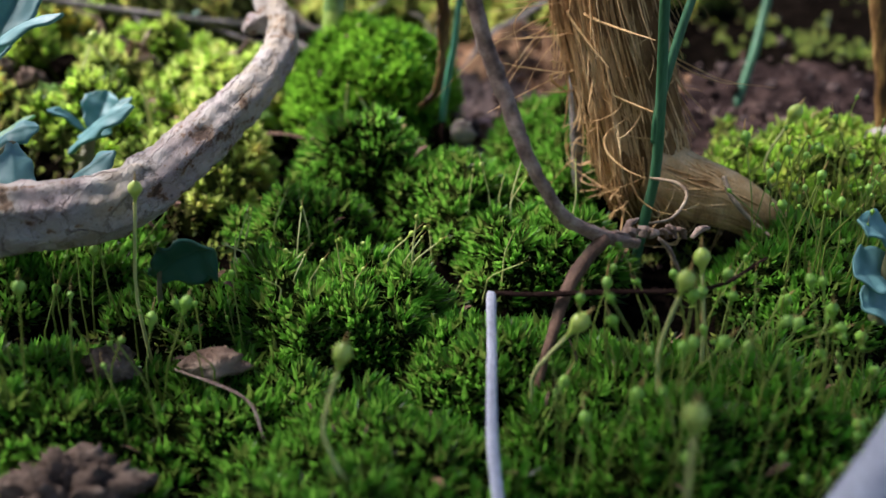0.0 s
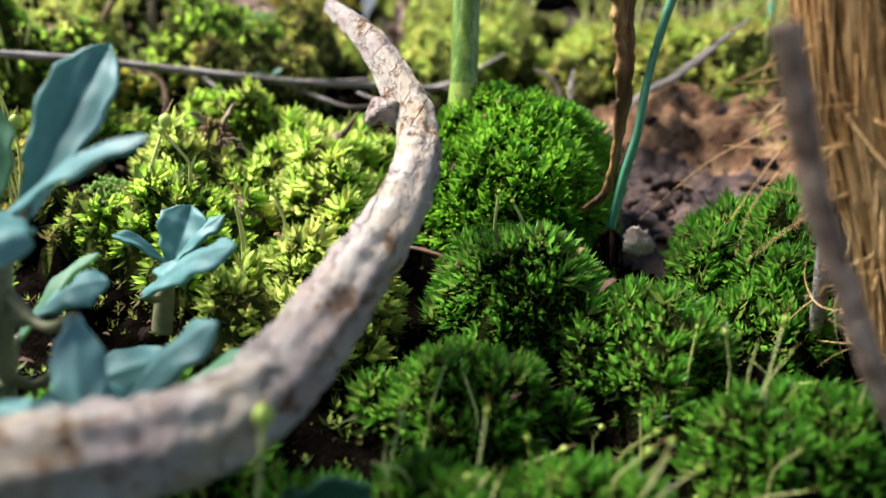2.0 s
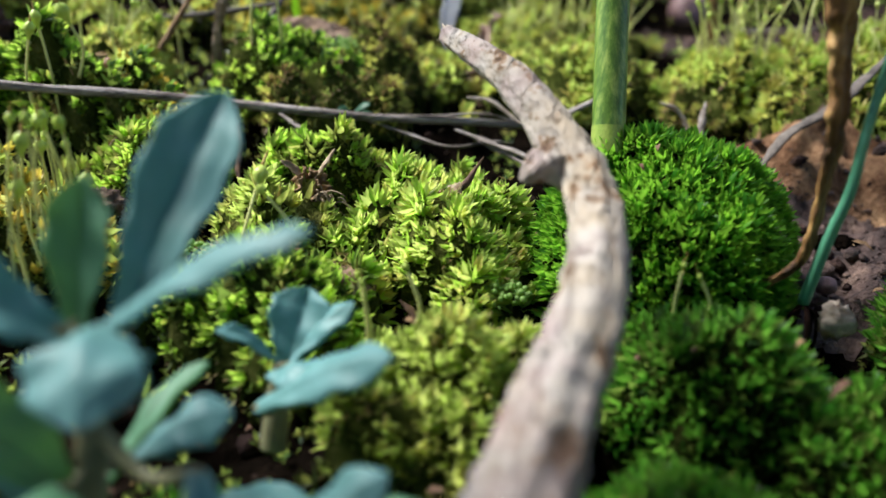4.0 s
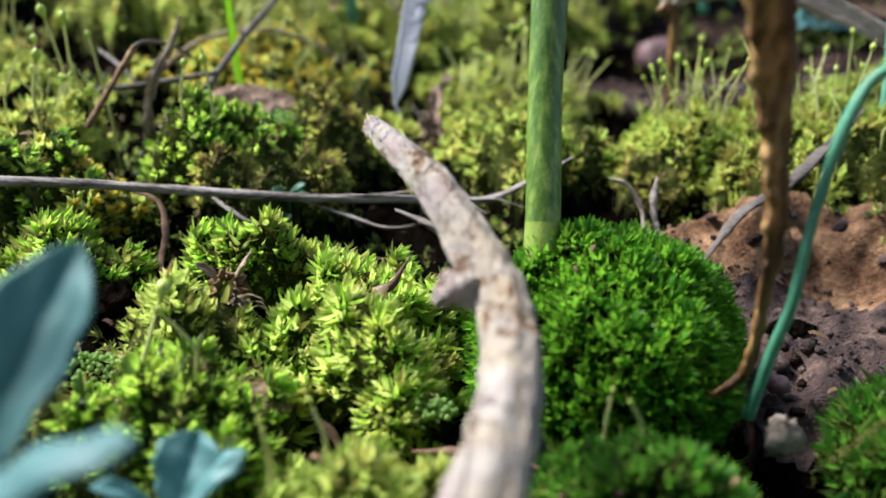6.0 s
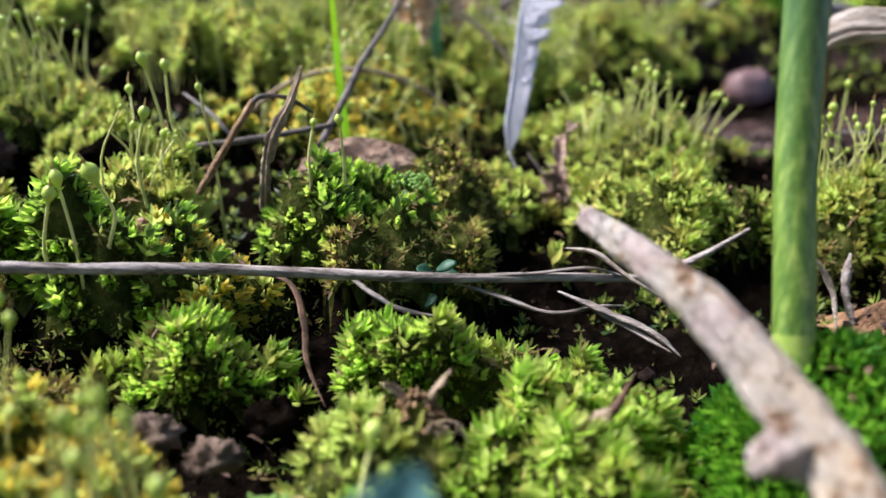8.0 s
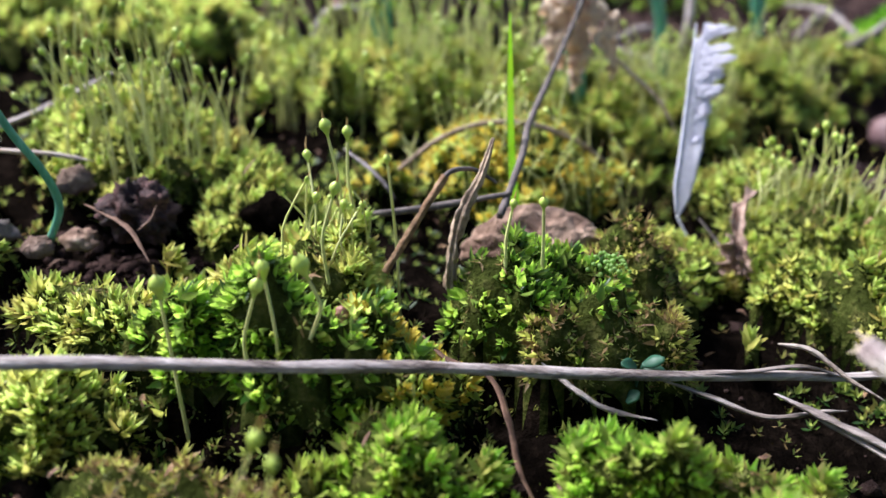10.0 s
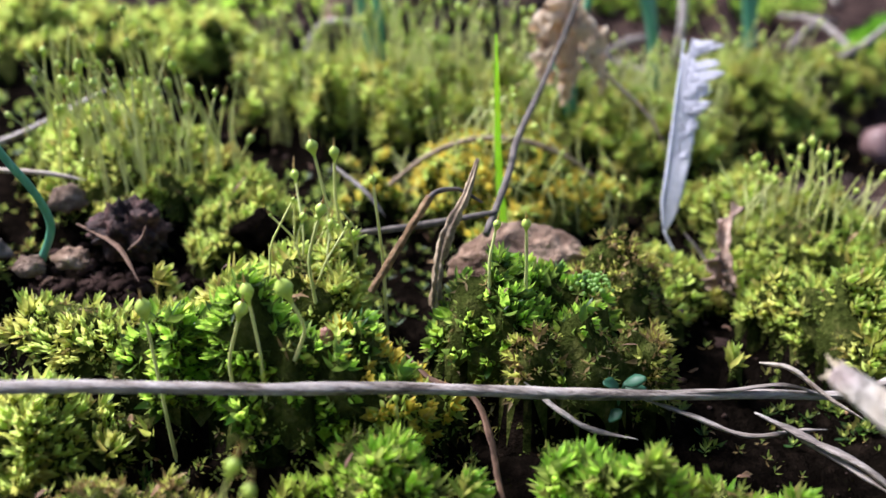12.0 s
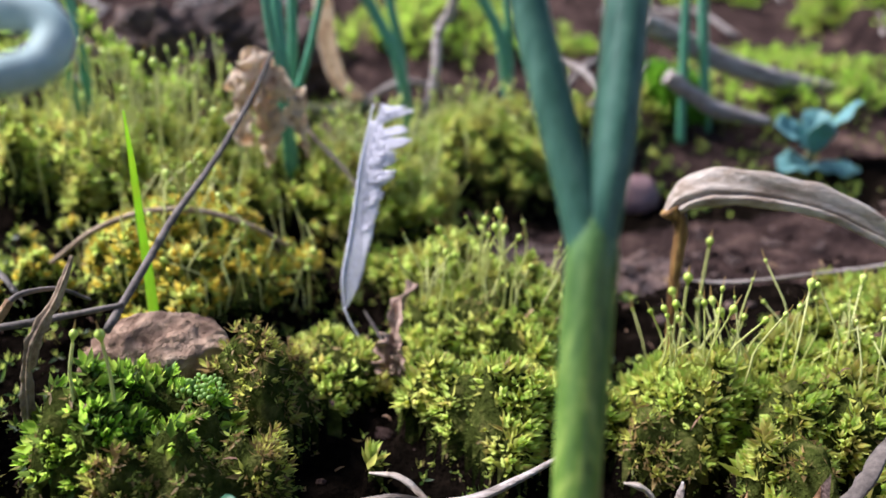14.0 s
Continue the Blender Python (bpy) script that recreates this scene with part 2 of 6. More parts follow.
ONION = plain_material("blue_green_leaf", [(0.3, (0.026, 0.080, 0.056)), (0.5, (0.046, 0.125, 0.088)), (0.72, (0.09, 0.19, 0.14))], 150, 0.35, 900, 0.15, 0.0001, (5, 5, 0.5), 4, 0.0)
CHIVE = plain_material("thin_green_leaf", [(0.3, (0.075, 0.25, 0.14)), (0.5, (0.105, 0.33, 0.20)), (0.72, (0.16, 0.41, 0.27))], 150, 0.4, 900, 0.15, 0.0001, (5, 5, 0.5), 4, 0.0)
GARLIC = plain_material("slim_green_leaf", [(0.3, (0.026, 0.095, 0.040)), (0.5, (0.050, 0.155, 0.070)), (0.72, (0.095, 0.23, 0.115))], 150, 0.45, 900, 0.15, 0.0001, (5, 5, 0.5), 4, 0.0)
ONION_PALE = plain_material("pale_blue_leaf", [(0.3, (0.32, 0.46, 0.46)), (0.7, (0.56, 0.66, 0.62))], 150, 0.7, 900, 0.15, 0.0001, None, 4, 0.0)
GLAUCOUS = leaf_material("glaucous_leaf", (0.08, 0.22, 0.20), (0.13, 0.32, 0.31), (0.22, 0.44, 0.45), 0.5, 0.25, 420, None, 0.5, (0.20, 0.55, 0.25))
SOFT_GREEN = leaf_material("green_underleaf", (0.06, 0.19, 0.10), (0.10, 0.27, 0.15), (0.17, 0.36, 0.22), 0.55, 0.35, 300)
# Darker copy of the weed leaf, with the stick's shade in its colour.
GLAUCOUS_SHADED = leaf_material("shade_tinted_leaf", (0.02, 0.09, 0.06), (0.03, 0.12, 0.08), (0.05, 0.16, 0.10), 0.5, 0.1, 140)
SEEDLING = leaf_material("seedling_leaf", (0.02, 0.09, 0.05), (0.035, 0.13, 0.07), (0.06, 0.18, 0.10), 0.5, 0.2, 200)
STEM_GREEN = plain_material("soft_stem", [(0.3, (0.12, 0.11, 0.06)), (0.7, (0.24, 0.24, 0.12))], 300, 0.5, 1500, 0.3, 0.0001)


def stalk_material():
    """Onion stalk: fine lengthwise streaks, yellow-green low down and deeper green towards the leaves."""
    m, nt, p = nodes_of("onion_stalk_skin")
    streak = noise_of(nt, 170, 6, 0.65, (7, 7, 0.35))
    low = ramp(nt, streak, [(0.34, (0.060, 0.125, 0.020)), (0.5, (0.125, 0.225, 0.036)), (0.66, (0.30, 0.40, 0.085))])
    high = ramp(nt, streak, [(0.32, (0.040, 0.095, 0.028)), (0.5, (0.070, 0.15, 0.045)), (0.70, (0.12, 0.22, 0.075))])
    tc = nt.nodes.new("ShaderNodeTexCoord")
    sep = nt.nodes.new("ShaderNodeSeparateXYZ")
    link(nt, tc.outputs["Object"], sep.inputs["Vector"])
    up = nt.nodes.new("ShaderNodeMapRange")
    up.inputs["From Min"].default_value, up.inputs["From Max"].default_value = 0.016, 0.034
    link(nt, sep.outputs["Z"], up.inputs["Value"])
    link(nt, mixed(nt, up.outputs["Result"], low, high), p.inputs["Base Color"])
    p.inputs["Roughness"].default_value = 0.34
    bump(nt, streak, p, 0.3, 0.0002)
    return m


STALK_SKIN = stalk_material()


def rock_material():
    """Brown rock with a knobbly, wrinkled skin."""
    m, nt, p = nodes_of("brown_rock")
    big = noise_of(nt, 190, 5, 0.6)
    fine = noise_of(nt, 1600, 4, 0.7)
    tc = nt.nodes.new("ShaderNodeTexCoord")
    knob = nt.nodes.new("ShaderNodeTexVoronoi")
    knob.feature = "SMOOTH_F1"
    knob.inputs["Scale"].default_value = 480
    link(nt, tc.outputs["Object"], knob.inputs["Vector"])
    col = ramp(nt, big, [(0.32, (0.20, 0.118, 0.082)), (0.5, (0.41, 0.275, 0.19)), (0.7, (0.60, 0.455, 0.34))])
    hollow = ramp(nt, knob.outputs["Distance"], [(0.18, (1.15, 1.15, 1.15)), (0.52, (0.52, 0.46, 0.44))])
    col = mixed(nt, 0.8, col, hollow, "MULTIPLY")
    link(nt, col, p.inputs["Base Color"])
    p.inputs["Roughness"].default_value = 0.75
    p.inputs["Specular IOR Level"].default_value = 0.25
    sub_ = nt.nodes.new("ShaderNodeMath")
    sub_.operation = "SUBTRACT"
    link(nt, fine, sub_.inputs[0])
    link(nt, knob.outputs["Distance"], sub_.inputs[1])
    bump(nt, sub_.outputs[0], p, 0.9, 0.0013)
    return m


ROCK = rock_material()
RED_ROCK = plain_material("red_rock", [(0.35, (0.012, 0.008, 0.008)), (0.52, (0.07, 0.034, 0.030)), (0.70, (0.26, 0.13, 0.105))], 330, 0.8, 1200, 1.0, 0.0011)
PINK_STONE = plain_material("pink_stone", [(0.3, (0.16, 0.092, 0.092)), (0.7, (0.30, 0.19, 0.19))], 120, 0.55, 900, 0.3, 0.0003)
PALE_STONE = plain_material("pale_clod", [(0.3, (0.10, 0.066, 0.052)), (0.55, (0.27, 0.195, 0.15)), (0.8, (0.48, 0.38, 0.30))], 400, 0.85, 1400, 1.0, 0.0009)
FEATHER = plain_material("feather_vane", [(0.3, (0.80, 0.78, 0.84)), (0.7, (0.92, 0.90, 0.95))], 500, 0.6, 3000, 0.2, 0.0001, None, 4, 0.5)
WHITE_STEM = plain_material("bleached_stem", [(0.3, (0.46, 0.46, 0.52)), (0.7, (0.64, 0.64, 0.70))], 200, 0.5, 1500, 0.3, 0.0002)
SEED = plain_material("red_seed", [(0.3, (0.22, 0.09, 0.06)), (0.7, (0.50, 0.26, 0.19))], 500, 0.5, 2000, 0.4, 0.0002)
HEAD = plain_material("dark_head", [(0.3, (0.012, 0.007, 0.006)), (0.7, (0.045, 0.026, 0.020))], 400, 0.85, 1500, 0.8, 0.0004)


# ---- mesh tools ----
def mesh_of(name, verts, faces, smooth=True, materials=(), index=None):
    me = bpy.data.meshes.new(name)
    me.from_pydata([tuple(v) for v in verts], [], [tuple(f) for f in faces])
    for m in materials:
        me.materials.append(m)
    if smooth:
        me.polygons.foreach_set("use_smooth", [True] * len(me.polygons))
    if index is not None:
        me.polygons.foreach_set("material_index", index)
    me.update()
    return me


def tri_mesh(name, co, tris, materials, index=None):
    me = bpy.data.meshes.new(name)
    me.vertices.add(len(co))
    me.vertices.foreach_set("co", np.ascontiguousarray(co, np.float32).ravel())
    me.loops.add(len(tris) * 3)
    me.loops.foreach_set("vertex_index", np.ascontiguousarray(tris, np.int32).ravel())
    me.polygons.add(len(tris))
    me.polygons.foreach_set("loop_start", np.arange(0, len(tris) * 3, 3, dtype=np.int32))
    for m in materials:
        me.materials.append(m)
    if index is not None:
        me.polygons.foreach_set("material_index", np.ascontiguousarray(index, np.int32))
    me.polygons.foreach_set("use_smooth", np.ones(len(tris), bool))
    me.update(calc_edges=True)
    return me


def part(name, me, parent=None, label=""):
    """Links a mesh as one object, under a thing or a part."""
    ob = new(name, me)
    if parent is not None:
        ob.parent = parent
    return tagged(ob, label)


def thing(name, label, category, group="", kind="", at=(0, 0, 0)):
    ob = new(name)
    ob.location = at
    ob.empty_display_size = 0.002
    return tagged(ob, label, category, group, kind)


def curve_points(pts, n):
    """n points on a smooth curve through pts."""
    p = [Vector(q) for q in pts]
    p = [p[0] * 2 - p[1]] + p + [p[-1] * 2 - p[-2]]
    out = []
    for k in range(n):
        s = k / (n - 1) * (len(p) - 3)
        i = min(int(s), len(p) - 4)
        u = s - i
        a, b, c, d = p[i:i + 4]
        out.append(0.5 * ((2 * b) + (c - a) * u + (2 * a - 5 * b + 4 * c - d) * u * u + (3 * b - a - 3 * c + d) * u ** 3))
    return out


def tube_data(pts, radii, n=24, sides=10, rough=0.0, freq=600.0, flat=1.0, ridges=0, ridge=0.0, spin=0.0, seed=0.0, tip=True):
    """Verts and faces of a tapered, uneven tube. flat squashes it; ridges run along it."""
    c = curve_points(pts, n)
    rs = np.interp(np.linspace(0, 1, n), np.linspace(0, 1, len(radii)), radii)
    verts, faces = [], []
    up = Vector((0.13, 0.21, 1)).normalized()
    for i, q in enumerate(c):
        t = (c[min(i + 1, n - 1)] - c[max(i - 1, 0)]).normalized()
        if abs(t.dot(up)) > 0.97:
            up = Vector((1, 0.1, 0.05)).normalized()
        a = t.cross(up).normalized()
        b = a.cross(t)
        up = b
        for k in range(sides):
            w = 2 * math.pi * k / sides + spin * i / n
            d = a * math.cos(w) + b * math.sin(w) * flat
            r = rs[i]
            if ridges:
                r *= 1 + ridge * math.sin(ridges * w + 2.0 * noise.noise((q + d * r) * 90))
            if rough:
                v = (q + d * r) * freq
                r *= 1 + rough * (noise.noise(v + Vector((seed, 0, 0))) + 0.5 * noise.noise(v * 2.3 + Vector((0, seed, 7))))
            verts.append(q + d * r)
    for i in range(n - 1):
        for k in range(sides):
            k2 = (k + 1) % sides
            faces.append((i * sides + k, i * sides + k2, (i + 1) * sides + k2, (i + 1) * sides + k))
    if tip:
        verts.append(c[0])
        verts.append(c[-1])
        e = len(verts)
        for k in range(sides):
            k2 = (k + 1) % sides
            faces.append((k2, k, e - 2))
            faces.append(((n - 1) * sides + k, (n - 1) * sides + k2, e - 1))
    return verts, faces


def tube(name, pts, radii, mat, **kw):
    v, f = tube_data(pts, radii, **kw)
    return mesh_of(name, v, f, True, (mat,))


def lump(name, size, mat, rough=0.25, freq=3.0, seed=0.0, rings=14, sides=20, facet=0.0, knob=0.0):
    """A stone or clod: an uneven ball, half-axes size, about its own middle."""
    verts, faces = [], []
    for i in range(rings + 1):
        th = math.pi * i / rings
        for k in range(sides):
            ph = 2 * math.pi * k / sides
            d = Vector((math.sin(th) * math.cos(ph), math.sin(th) * math.sin(ph), math.cos(th)))
            s = Vector((seed * 3.1, seed * 1.7, seed))
            r = 1 + rough * (noise.noise(d * freq * 0.5 + s) + 0.5 * noise.noise(d * freq * 1.3 + s) + 0.3 * noise.noise(d * freq * 3 + s))
            if facet:
                r -= facet * abs(noise.noise(d * freq * 0.8 + s * 2))
            if knob:
                p = Vector((d.x * size[0], d.y * size[1], d.z * size[2])) * 520 + s
                p += 0.35 * Vector((noise.noise(p * 0.7), noise.noise(p * 0.7 + s), noise.noise(p * 0.7 - s)))
                near = noise.voronoi(p)[0]
                r += knob * (min(near[1] - near[0], 0.5) - 0.3)
            verts.append((d.x * size[0] * r, d.y * size[1] * r, d.z * size[2] * r))
    for i in range(rings):
        for k in range(sides):
            k2 = (k + 1) % sides
            faces.append((i * sides + k, (i + 1) * sides + k, (i + 1) * sides + k2, i * sides + k2))
    return mesh_of(name, verts, faces, True, (mat,))


def join_data(parts):
    verts, faces = [], []
    for v, f in parts:
        o = len(verts)
        verts += list(v)
        faces += [tuple(i + o for i in q) for q in f]
    return verts, faces


def sheet(name, pts, widths, mat, side, n=16, m=6, cup=0.15, lobes=0.0, lobe_n=3, wave=0.0, thick=0.00022, seed=0.0, twist=0.0, rib_depth=0.09):
    """A leaf blade along a curve: side is the way across it; cup folds it along its rib, lobes scallop its edge."""
    c = curve_points(pts, n)
    ws = np.interp(np.linspace(0, 1, n), np.linspace(0, 1, len(widths)), widths)
    side = Vector(side).normalized()
    verts, faces, low = [], [], []
    for i, q in enumerate(c):
        t = (c[min(i + 1, n - 1)] - c[max(i - 1, 0)]).normalized()
        s = (side - t * side.dot(t)).normalized()
        nrm = s.cross(t)
        a = twist * i / n
        s, nrm = s * math.cos(a) + nrm * math.sin(a), nrm * math.cos(a) - s * math.sin(a)
        u = i / (n - 1)
        w = ws[i] * (1 + lobes * math.sin(2 * math.pi * lobe_n * u))
        for k in range(m + 1):
            x = 2 * k / m - 1
            h = cup * w * (x * x) + wave * w * math.sin(5 * u * math.pi + seed + x * 2) * abs(x) + 0.05 * w * noise.noise(q * 500 + Vector((x * 2, seed, 0)))
            rib = rib_depth * w * math.exp(-(x * 6) ** 2)
            pnt = q + s * (x * w) + nrm * (h - rib)
            verts.append(pnt)
            low.append(pnt - nrm * thick)
    o = len(verts)
    verts += low
    st = m + 1
    for i in range(n - 1):
        for k in range(m):
            f = (i * st + k, i * st + k + 1, (i + 1) * st + k + 1, (i + 1) * st + k)
            faces.append(f)
            faces.append(tuple(o + j for j in f[::-1]))
        for k in (0, m):
            f = (i * st + k, (i + 1) * st + k, o + (i + 1) * st + k, o + i * st + k)
            faces.append(f if k == 0 else f[::-1])
    for i in (0, n - 1):
        for k in range(m):
            faces.append((i * st + k, i * st + k + 1, o + i * st + k + 1, o + i * st + k))
    return mesh_of(name, verts, faces, True, (mat,))


# ---- lie of the land ----
# moss cushions: middle x, y; half-axes; height; kind of shoot; label
CUSHIONS = [
    (-0.0118, 0.1465, 0.0150, 0.0150, 0.0195, "velvet"), (-0.0115, 0.1245, 0.0100, 0.0085, 0.0100, "fine"),
    (0.0010, 0.1160, 0.0085, 0.0100, 0.0090, "fine"), (0.0178, 0.1310, 0.0118, 0.0140, 0.0095, "fine"),
    (-0.0170, 0.1080, 0.0105, 0.0075, 0.0080, "fine"), (0.0120, 0.1010, 0.0105, 0.0085, 0.0085, "fine"),
    (-0.0120, 0.0900, 0.0150, 0.0095, 0.0070, "fine"), (0.0040, 0.0800, 0.0090, 0.0080, 0.0060, "fine"), (-0.0220, 0.0760, 0.0090, 0.0080, 0.0050, "fine"), (0.0240, 0.0700, 0.0220, 0.0140, 0.0060, "fine"),
    (-0.0060, 0.0640, 0.0180, 0.0110, 0.0050, "fine"), (-0.0350, 0.1210, 0.0115, 0.0100, 0.0090, "star"),
    (-0.0540, 0.1320, 0.0120, 0.0095, 0.0095, "broad"), (-0.0360, 0.1475, 0.0135, 0.0115, 0.0095, "star"),
    (-0.0480, 0.1625, 0.0145, 0.0055, 0.0095, "star"), (-0.0530, 0.1460, 0.0105, 0.0080, 0.0095, "star"),
    (-0.0730, 0.1610, 0.0115, 0.0055, 0.0070, "star"), (-0.0830, 0.1410, 0.0150, 0.0095, 0.0120, "gold"),
    (-0.0585, 0.1880, 0.0130, 0.0090, 0.0135, "broad"), (-0.0165, 0.2000, 0.0140, 0.0090, 0.0085, "star"),
    (-0.0760, 0.1745, 0.0100, 0.0055, 0.0100, "gold"), (-0.0880, 0.1745, 0.0130, 0.0080, 0.0125, "broad"), (-0.1120, 0.1840, 0.0110, 0.0060, 0.0045, "star"), (-0.1010, 0.1860, 0.0060, 0.0050, 0.0050, "star"),
    (-0.0880, 0.1920, 0.0145, 0.0085, 0.0105, "star"), (-0.1180, 0.2220, 0.0180, 0.0125, 0.0130, "star"),
    (-0.0640, 0.2340, 0.0210, 0.0160, 0.0100, "gold"), (-0.0800, 0.2640, 0.0340, 0.0160, 0.0120, "star"),
    (-0.0160, 0.2220, 0.0160, 0.0115, 0.0080, "star"), (0.0070, 0.1990, 0.0125, 0.0095, 0.0090, "star"),
    (0.0250, 0.1960, 0.0170, 0.0140, 0.0125, "star"), (-0.0140, 0.2850, 0.0190, 0.0110, 0.0110, "star"),
    (-0.0330, 0.2620, 0.0150, 0.0120, 0.0110, "star"), (-0.1080, 0.1660, 0.0100, 0.0060, 0.0050, "star"),
    # First cushion here is browned to darken it, in place of shaded green moss.
    (-0.0920, 0.1570, 0.0120, 0.0050, 0.0030, "brown"), (-0.0480, 0.1000, 0.0130, 0.0110, 0.0035, "fine"),
    (-0.0300, 0.0920, 0.0100, 0.0060, 0.0045, "fine"), (-0.0380, 0.0700, 0.0140, 0.0120, 0.0045, "fine"),
    (0.0520, 0.1200, 0.0170, 0.0140, 0.0090, "star"), (0.0440, 0.0950, 0.0140, 0.0110, 0.0070, "fine"),
    (-0.0400, 0.2100, 0.0100, 0.0070, 0.0050, "star"), (-0.0480, 0.2000, 0.0080, 0.0080, 0.0110, "brown"), (-0.0530, 0.1805, 0.0065, 0.0045, 0.0105, "brown"), (0.0010, 0.1935, 0.0055, 0.0045, 0.0070, "brown"), (-0.0665, 0.1835, 0.0045, 0.0035, 0.0065, "brown"), (-0.0590, 0.1800, 0.0045, 0.0035, 0.0085, "brown"), (-0.0465, 0.1850, 0.0050, 0.0045, 0.0100, "brown"), (0.0150, 0.1870, 0.0065, 0.0050, 0.0080, "brown"), (0.0320, 0.1870, 0.0050, 0.0040, 0.0085, "brown"), (-0.0930, 0.1850, 0.0060, 0.0040, 0.0080, "brown"),
    (0.0500, 0.2200, 0.0180, 0.0140, 0.0080, "star"), (-0.1400, 0.1960, 0.0140, 0.0120, 0.0090, "star"),
    (-0.0030, 0.3030, 0.0170, 0.0100, 0.0080, "star"), (0.0150, 0.3050, 0.0170, 0.0100, 0.0085, "star"), (0.0320, 0.3160, 0.0140, 0.0110, 0.0120, "velvet"), (-0.1320, 0.2860, 0.0200, 0.0120, 0.0100, "star"), (-0.1620, 0.2820, 0.0180, 0.0120, 0.0090, "star"),
    (-0.0250, 0.2380, 0.0120, 0.0080, 0.0060, "star"), (-0.0980, 0.2140, 0.0120, 0.0080, 0.0060, "star"),
]
rng = np.random.default_rng(7)
FAR = []
for row in range(9):
    for col in range(9):
        fx = -0.36 + col * 0.085 + row * 0.006 + rng.uniform(-0.03, 0.03)
        fy = 0.315 + row * 0.048 + rng.uniform(-0.018, 0.018)
        if fy < 0.33 and -0.02 < fx < 0.06:
            continue
        if rng.random() < 0.45:
            FAR.append((fx, fy, rng.uniform(0.022, 0.042), rng.uniform(0.014, 0.026), rng.uniform(0.008, 0.020), "far"))
ALL = np.array([(*c[:4], c[4] + 0.0026) for c in CUSHIONS] + [c[:5] for c in FAR])
KIND = [c[5] for c in CUSHIONS + FAR]
# bare earth: middle x, y; half-axes
BARE = [(0.0120, 0.1600, 0.0170, 0.0260), (0.0000, 0.2480, 0.0260, 0.0140), (0.0350, 0.2600, 0.0500, 0.0200), (-0.0330, 0.1750, 0.0200, 0.0040),
        (-0.1160, 0.1990, 0.0180, 0.0110), (-0.0370, 0.2020, 0.0080, 0.0100), (-0.0640, 0.1690, 0.0110, 0.0050), (-0.1100, 0.3100, 0.0500, 0.0260), (0.0600, 0.1560, 0.0300, 0.0300)]


def lattice(x, y, cell, seed):
    """Smooth value noise on arrays, 0 to 1."""
    def h(i, j):
        v = np.sin(i * 127.1 + j * 311.7 + seed * 74.7) * 43758.5453
        return v - np.floor(v)
    u, v = x / cell, y / cell
    i, j = np.floor(u), np.floor(v)
    fu, fv = u - i, v - j
    fu, fv = fu * fu * (3 - 2 * fu), fv * fv * (3 - 2 * fv)
    return (h(i, j) * (1 - fu) + h(i + 1, j) * fu) * (1 - fv) + (h(i, j + 1) * (1 - fu) + h(i + 1, j + 1) * fu) * fv


def base_height(x, y):
    z = -0.0172 + 0.09 * (np.minimum(y, 0.36) - 0.08) + 0.02 * np.clip(y - 0.36, 0, 0.6)
    z = z - 0.0085 * np.exp(-((x - 0.022) / 0.030) ** 2 - ((y - 0.274) / 0.020) ** 2)
    return z + 0.11 * np.clip(-x - 0.03, 0, 0.14) + 0.03 * np.clip(x - 0.03, 0, 0.3)


def bare_mask(x, y, only=range(9)):
    m = np.zeros_like(x)
    for cx, cy, rx, ry in [BARE[k] for k in only]:
        m = np.maximum(m, np.clip(1.6 - 1.6 * np.hypot((x - cx) / rx, (y - cy) / ry), 0, 1))
    return np.clip(m * 2, 0, 1)


